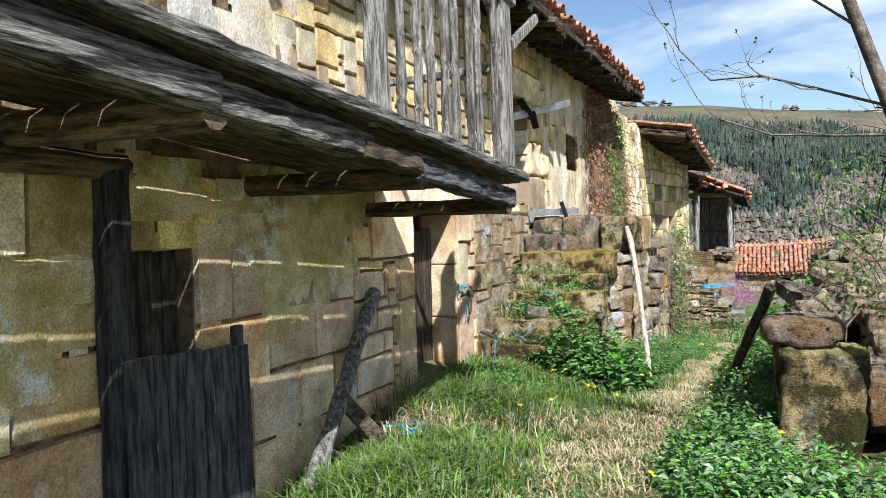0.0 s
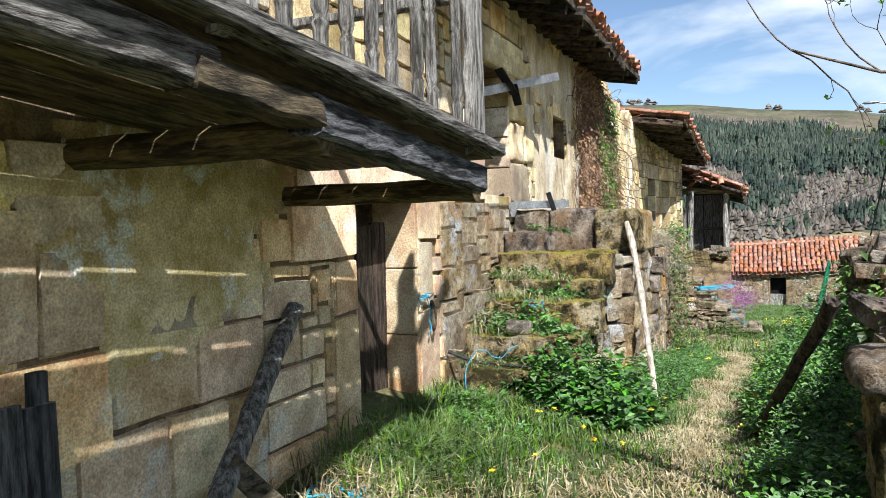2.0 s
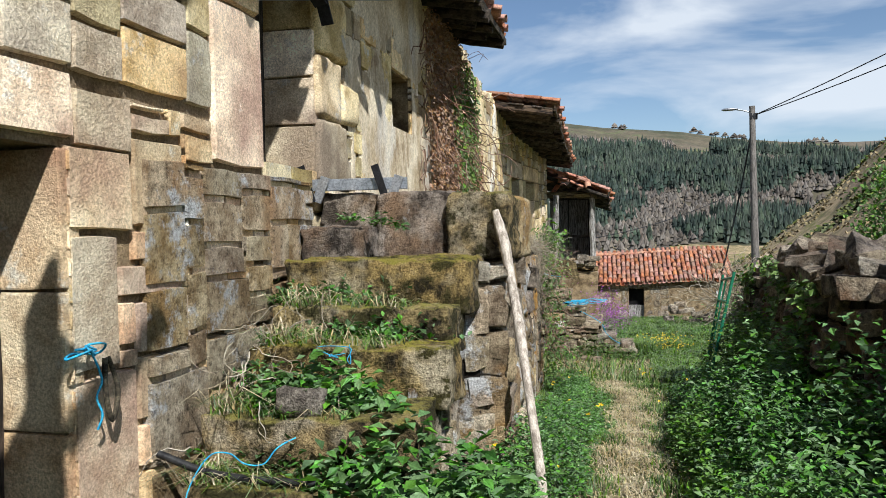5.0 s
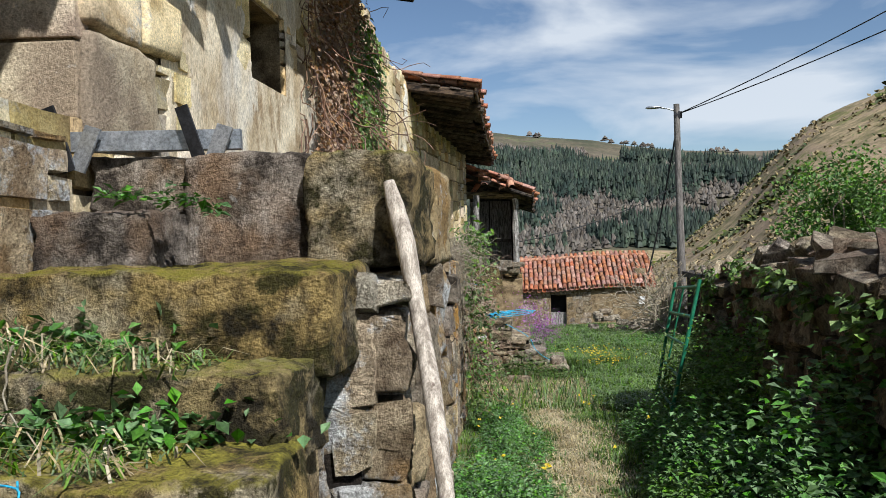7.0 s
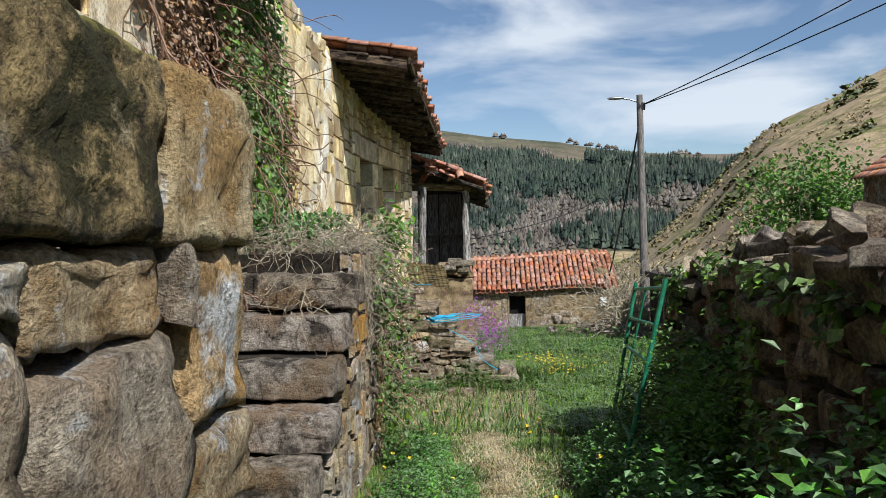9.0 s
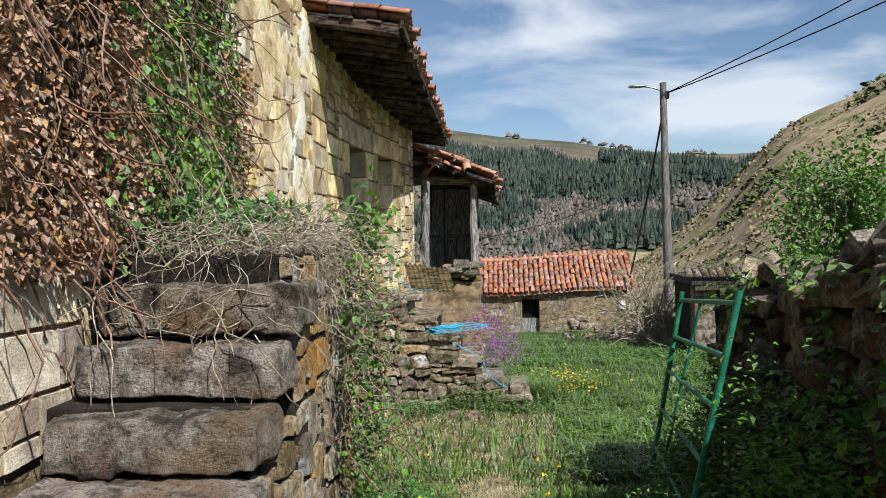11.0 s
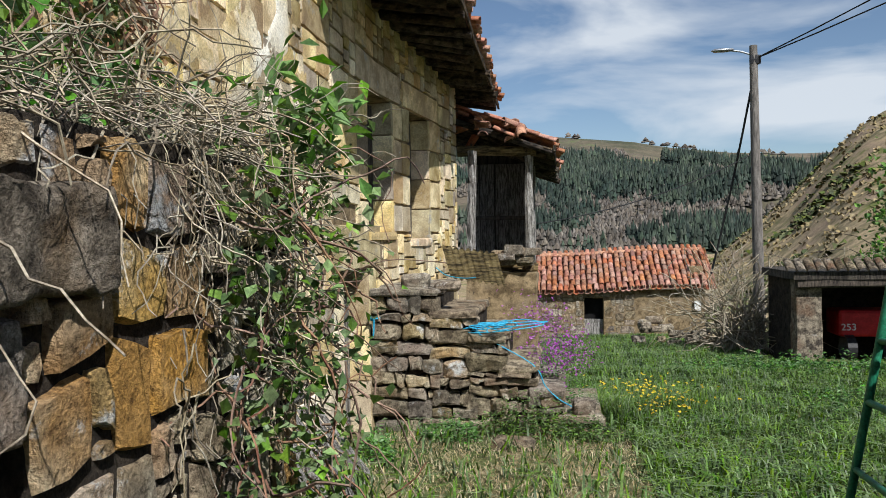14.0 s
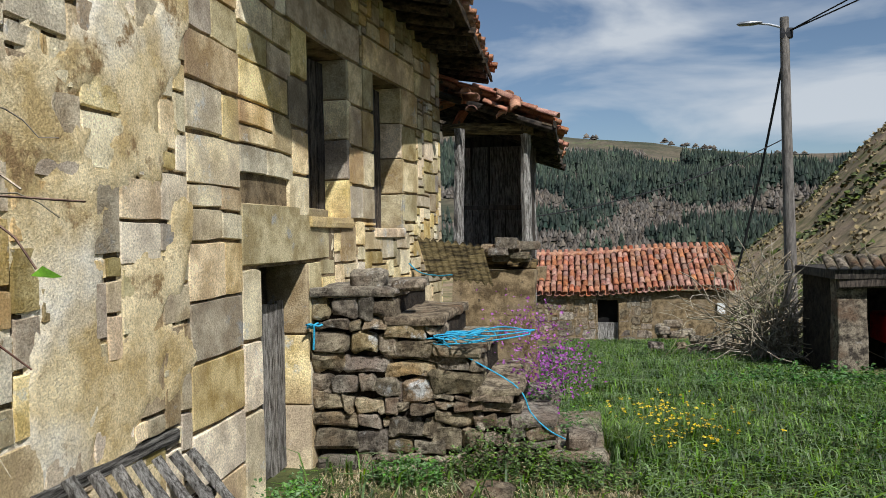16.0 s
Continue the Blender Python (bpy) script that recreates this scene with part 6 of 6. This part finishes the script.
for _ in range(420):
    x, y = (RNG.normal(3.4, 0.35), RNG.normal(32.5, 1.0)) if RNG.random() < 0.4 else (RNG.uniform(1.3, 3.2), RNG.uniform(5, 24))
    if not inside(x, y) and lane_worn(x, y) < 0.5 and (y > 25 or RNG.random() < 0.16):
        g = ground_z(x, y) + RNG.uniform(0.12, 0.4)
        for _k in range(5):
            fl_p.append((x, y, g))
fl_p = np.array(fl_p)
fl_d = RNG.normal(0, 1, (len(fl_p), 3)) * (1, 1, 0.3) + (0, 0, 0.4)
place("yellow_flowers", leaf_mesh("yellow_flowers", fl_p, fl_d, RNG.uniform(0.02, 0.035, len(fl_p)), 0.9), YELLOW_PETAL, None, "scattered yellow dandelions in the grass", "flowers", "stuff")


def climber(y0, y1, z0, z1, n, size, mat, label, name="ivy", x=0.05, dens=None):
    """Leaves that cling to the house wall in hanging strands."""
    p, d = [], []
    while len(p) < n:
        y, z = RNG.uniform(y0, y1), RNG.uniform(z0, z1)
        k = noise.noise(Vector((y * 2.2, z * 0.7, size * 99))) + 0.25 * noise.noise(Vector((y * 9, z * 5, 3)))
        if k < RNG.uniform(-0.5, 0.35) or (dens and RNG.random() > dens(y, z)):
            continue
        p.append((x + abs(RNG.normal(0, 0.05)), y, z))
        d.append((RNG.uniform(0.1, 0.8), RNG.normal(0, 0.6), -0.7 + RNG.normal(0, 0.4)))
    return place(name, leaf_mesh(name, np.array(p), np.array(d), RNG.uniform(0.5, 1.2, n) * size, 0.8), mat, None, label, "climber", "stuff")


climber(18.1, 21.0, 0.9, 3.9, 8500, 0.052, DEAD_LEAF, "dead red-brown creeper hanging over an old doorway", "dead_creeper")
climber(20.5, 22.9, 0.8, 3.7, 2300, 0.07, IVY, "green ivy climbing the corner of the wall", "ivy", 0.06)
climber(19.8, 22.0, 0.9, 3.2, 900, 0.07, IVY, "green ivy climbing the corner of the wall", "ivy", 0.10)
climber(22.3, 23.3, 0.8, 2.6, 700, 0.06, DEAD_LEAF, "dead creeper clinging to the wall", "dead_creeper")


def vine_tangle(n, start, drift, length, r, seg=9):
    s = Shape()
    for _ in range(n):
        p, d = np.array(start(), float), unit(np.array([drift()]))[0]
        pts = [p.copy()]
        for _k in range(seg):
            d = unit(np.array([d + RNG.normal(0, 0.35, 3) + (0, 0, -0.08)]))[0]
            p = p + d * length / seg
            pts.append(p.copy())
        s.add(*tube(pts, np.linspace(r, r * 0.5, len(pts)) * RNG.uniform(0.6, 1.4), 4))
    return s.mesh("vines")


place("vines", vine_tangle(220, lambda: (RNG.uniform(0.02, 0.1), RNG.uniform(18.0, 22.8), RNG.uniform(1.0, 3.8)), lambda: (0.03, RNG.normal(0, 0.25), -1), 1.1, 0.007), RED_TWIG, None, "bare brown vine stems on the wall", "vines", "stuff")
place("vines", vine_tangle(900, lambda: (RNG.uniform(0.1, 1.15), RNG.uniform(20.0, 22.2), RNG.uniform(0.95, 1.15)), lambda: (RNG.uniform(-0.4, 0.8), RNG.normal(0, 1), RNG.uniform(-0.15, 0.15)), 0.6, 0.0032), DEAD_VINE, None, "pale tangle of dry vines heaped on the terrace", "vines", "stuff")
place("vines", vine_tangle(190, lambda: (1.12 + abs(RNG.normal(0, 0.03)), RNG.uniform(20.8, 22.4), RNG.uniform(0.1, 1.05)), lambda: (0.0, RNG.normal(0, 0.8), RNG.uniform(-1, 0.3)), 0.6, 0.0034, 12), DEAD_VINE, None, "dry vines hanging over the terrace wall", "vines", "stuff")
place("vines", vine_tangle(40, lambda: (RNG.uniform(0.2, 1.1), RNG.uniform(19.3, 20.2), RNG.uniform(0.5, 0.95)), lambda: (RNG.normal(0, 1), -0.4, -0.3), 0.7, 0.004), DEAD_VINE, None, "dry vines trailing over the dark steps", "vines", "stuff")
place("vines", vine_tangle(90, lambda: (RNG.uniform(0.15, 0.5), RNG.uniform(10.7, 12.3), RNG.uniform(0.3, 1.0)), lambda: (RNG.normal(0, 1), -0.5, -0.2), 0.35, 0.003), DEAD_VINE, None, "dry stems among the mossy steps", "vines", "stuff")
place("brambles", vine_tangle(60, lambda: (1.2 + RNG.uniform(0, 0.1), RNG.uniform(21.0, 22.3), RNG.uniform(-0.7, 1.0)), lambda: (RNG.uniform(0.0, 0.5), RNG.normal(-0.1, 0.6), RNG.uniform(-0.7, 0.5)), 0.8, 0.005, 12), RED_TWIG, None, "arching reddish bramble stems at the terrace wall", "brambles", "stuff")
bp = np.array([(1.2 + abs(RNG.normal(0, 0.14)), RNG.uniform(20.9, 22.35), RNG.uniform(-0.9, 1.15)) for _ in range(1300)])
place("bramble_leaves", leaf_mesh("bramble_leaves", bp, RNG.normal(0, 1, (1300, 3)) + (0.3, 0, -0.2), RNG.uniform(0.03, 0.07, 1300), 0.75), IVY, None, "dark bramble and ivy leaves on the terrace wall", "brambles", "stuff")
bp = np.array([(1.25 + RNG.normal(0, 0.10), 22.0 + RNG.normal(0, 0.2), 1.15 + RNG.normal(0, 0.13)) for _ in range(130)])
place("sapling_leaves", leaf_mesh("sapling_leaves", bp, RNG.normal(0, 1, (130, 3)) + (0, 0, -0.4), RNG.uniform(0.08, 0.14, 130), 0.42), BUSH, None, "fresh green shoots above the terrace wall", "sapling", "stuff")
place("terrace_weeds", leaf_mesh("terrace_weeds", np.array([(RNG.uniform(0.1, 0.9), RNG.uniform(20.2, 22.3), 1.0 + RNG.uniform(0.0, 0.3)) for _ in range(900)]), RNG.normal(0, 1, (900, 3)) + (0, 0, 0.4), RNG.uniform(0.04, 0.08, 900), 0.7), LUSH, None, "green weeds growing on the terrace", "weeds", "stuff")
bp = np.array([(wx(y) - 0.02 - abs(RNG.normal(0, 0.05)), y, RNG.uniform(-0.6, 0.9)) for y in RNG.uniform(8.0, 23.4, 9000)])
bp = np.array([q for q in bp if noise.noise(Vector((q[1] * 1.1, q[2] * 1.6, 2))) + 0.5 * (0.5 - q[2]) > 0.05])
place("ivy", leaf_mesh("ivy", bp, RNG.normal(0, 0.6, (len(bp), 3)) + (-0.7, 0, -0.4), RNG.uniform(0.04, 0.09, len(bp)), 0.8), IVY, None, "ivy on the shaded face of the drystone wall", "climber", "stuff")


def twig_tree(points, r, depth, s, leaves, spread=0.7, curl=0.25, shrink=0.62, kids=5):
    """Grows bare boughs from a stem; leaves collects the tips."""
    s.add(*tube(points, np.linspace(r, r * 0.55, len(points)), 6 if depth > 1 else 4))
    if depth == 0:
        leaves.append(np.array(points[-1]))
        return
    P = [np.array(p, float) for p in points]
    L = sum(np.linalg.norm(P[i + 1] - P[i]) for i in range(len(P) - 1))
    for k in range(kids):
        i = RNG.integers(max(1, len(P) // 3), len(P))
        d = unit(np.array([P[i] - P[i - 1]]))[0] + RNG.normal(0, spread, 3)
        p, q = P[i].copy(), [P[i].copy()]
        for _ in range(5):
            d = unit(np.array([d + RNG.normal(0, curl, 3) + (0, 0, 0.06)]))[0]
            p = p + d * L * shrink * RNG.uniform(0.7, 1.2) / 5
            q.append(p.copy())
        twig_tree(q, r * 0.45, depth - 1, s, leaves, spread, curl, shrink, kids)


tree = thing("young_tree", (4.0, 6.3, 0.3), "young bare tree with budding twigs beside the lane", "tree")
s, tips = Shape(), []
twig_tree([(4.05, 6.3, 0.3), (3.85, 6.25, 1.3), (3.62, 6.15, 2.1), (3.42, 6.1, 2.7), (3.3, 6.0, 3.4)], 0.055, 0, s, tips)
place("trunk", s.mesh("trunk", True), BARK, tree)
s, tips = Shape(), []
for pts in ([(3.62, 6.15, 2.1), (3.3, 6.4, 2.25), (3.0, 6.6, 2.38), (2.7, 6.9, 2.42), (2.5, 7.1, 2.66)], [(3.66, 6.15, 1.95), (3.35, 6.3, 1.98), (3.05, 6.5, 2.02), (2.75, 6.6, 2.15)], [(3.5, 6.1, 2.5), (3.25, 6.3, 2.75), (2.95, 6.5, 2.95), (2.75, 6.6, 3.2)],
            [(3.42, 6.1, 2.7), (3.6, 6.2, 3.0), (3.7, 6.3, 3.4)], [(3.8, 6.2, 1.4), (4.0, 6.5, 1.9), (4.2, 6.8, 2.5)], [(3.9, 6.2, 1.2), (3.85, 6.6, 1.7), (3.7, 6.9, 2.0)]):
    twig_tree(pts, 0.0085, 2, s, tips, 0.6, 0.2, 0.42, 4)
place("bough", s.mesh("bough", True), BARK, tree)
tips = np.array(tips)
lp = np.repeat(tips, 3, 0)
place("bud", leaf_mesh("bud", lp, RNG.normal(0, 1, (len(lp), 3)) + (0, 0, 0.8), RNG.uniform(0.015, 0.035, len(lp)), 0.6), BUSH, tree, kind="stuff")
bp = np.array([(RNG.normal(3.62, 0.2), RNG.normal(7.7, 0.4), RNG.uniform(0.9, 1.95)) for _ in range(800)])
shrub = thing("leafy_shrub", (3.6, 7.7, 0.6), "young leafy shrub sprouting behind the stone wall", "shrub")
place("crown", leaf_mesh("crown", bp, RNG.normal(0, 1, (800, 3)), RNG.uniform(0.025, 0.06, 800), 0.5), BUSH, shrub)
place("brush", vine_tangle(26, lambda: (RNG.normal(3.75, 0.12), RNG.normal(7.7, 0.3), 0.7), lambda: (RNG.normal(0.1, 0.25), RNG.normal(0, 0.3), 1.2), 1.3, 0.006), BARK, shrub)


def bush(at, r, h, n, size, label, mat=BUSH):
    t = thing("bush", at, label, "bush")
    P = []
    while len(P) < n:
        q = RNG.normal(0, 0.42, 3)
        k = noise.fractal(Vector(tuple(q * 2.2 + at[0])), 1.0, 2.0, 4)
        if np.linalg.norm(q) > 1 + 0.5 * k or k < -0.25:
            continue
        P.append((at[0] + q[0] * r, at[1] + q[1] * r, at[2] + h * 0.55 + q[2] * h * 0.55))
    P = np.array(P)
    place("crown", leaf_mesh("crown", P, RNG.normal(0, 1, (n, 3)), RNG.uniform(0.6, 1.2, n) * size, 0.7), mat, t)
    place("brush", vine_tangle(40, lambda: (at[0] + RNG.normal(0, r * 0.2), at[1] + RNG.normal(0, r * 0.2), at[2]), lambda: (RNG.normal(0, 0.4), RNG.normal(0, 0.4), 1), h * 0.9, 0.03), BARK, t)


bush((15.2, 55, ground_z(15.2, 55)), 3.2, 7.0, 9000, 0.22, "large fresh green bush on the slope")
bush((19.5, 60, ground_z(19.5, 60)), 3.4, 6.0, 6000, 0.22, "large fresh green bush on the slope")
bush((12.5, 52, ground_z(12.5, 52)), 2.0, 3.0, 3000, 0.18, "fresh green bush on the slope")
scrub = thing("bare_shrub", (6.6, 45.6, -2.3), "bare grey shrub of upright stems by the pole", "shrub")
place("brush", vine_tangle(160, lambda: (RNG.normal(6.7, 0.3), RNG.normal(45.8, 0.4), -2.3), lambda: (RNG.normal(0, 0.28), RNG.normal(0, 0.25), 1.3), 3.0, 0.016), DEAD_VINE, scrub)
place("scrub", vine_tangle(300, lambda: (RNG.uniform(7.5, 14), RNG.uniform(47, 51), -2.0), lambda: (RNG.normal(0, 0.4), RNG.normal(0, 0.3), 1.1), 2.6, 0.014), DEAD_VINE, None, "bare grey scrub along the bank", "scrub", "stuff")

# ---- far woods ----
def far_woods(n, r0, r1, h, w, mat, label, test, tiers=3, sides=6):
    V, F, made = [], [], 0
    base = 0
    while made < n:
        r, az = math.sqrt(RNG.uniform(r0 ** 2, r1 ** 2)), radians(RNG.uniform(-16, 20))
        x, y = 2 + r * math.sin(az), 15 + r * math.cos(az)
        if not test(x, y, r):
            continue
        z, k = ground_z(x, y, False), min(1.3, 0.45 + r / 1500)
        hh, ww = h * k * RNG.uniform(0.6, 1.25), w * k * RNG.uniform(0.7, 1.2)
        for t in range(tiers):
            zb, zt = z + hh * (0.05 + 0.28 * t), z + hh * (0.48 + 0.26 * t)
            k = ww * (1 - 0.27 * t)
            a = RNG.uniform(0, 6.28)
            for j in range(sides):
                b = a + 6.283 * j / sides
                q = k * RNG.uniform(0.6, 1.2)
                V.append((x + q * math.cos(b), y * PACE + q * math.sin(b), zb + RNG.uniform(-0.5, 0.5)))
            V.append((x, y * PACE, zt))
            F += [(base + j, base + (j + 1) % sides, base + sides) for j in range(sides)]
            base += sides + 1
        made += 1
    place("far_woods", raw("far_woods", V, F), mat, None, label, "woods", "stuff")


dense = lambda s, t, o: (lambda x, y, r: noise.fractal(Vector((x * s, y * s, o)), 1.0, 2.0, 3) > t)
far_woods(14000, 430, 1060, 12, 2.8, HAZED_FOREST, "dark conifer woods on the far hillside", dense(0.009, 0.02, 3))
far_woods(12000, 400, 1120, 8, 2.6, HAZED_BARE_WOOD, "bare grey-brown woods on the far hillside", lambda x, y, r: noise.fractal(Vector((x * 0.009, y * 0.009, 3)), 1.0, 2.0, 3) < 0.12 and noise.noise(Vector((x * 0.006, y * 0.006, 8))) > -0.25, 2)
far_woods(70, 1340, 1400, 6, 4, HAZED_BARE_WOOD, "single trees along the far ridge", lambda x, y, r: noise.noise(Vector((x * 0.01, 1, 3))) > 0.1, 2, 7)
heath_test = lambda x, y, r: math.degrees(math.atan2(x - 2, y - 15)) > 4.5 and noise.noise(Vector((x * 0.06, y * 0.06, 1))) > -0.1
far_woods(1700, 75, 290, 0.9, 0.8, HEATH_TUFT, "brown heath and gorse on the near slope", heath_test, 1, 7)
far_woods(1000, 75, 290, 1.8, 1.5, GORSE, "dark gorse bushes on the near slope", lambda x, y, r: heath_test(x, y, r) and noise.noise(Vector((x * 0.03, y * 0.03, 4))) > 0.12, 1, 7)
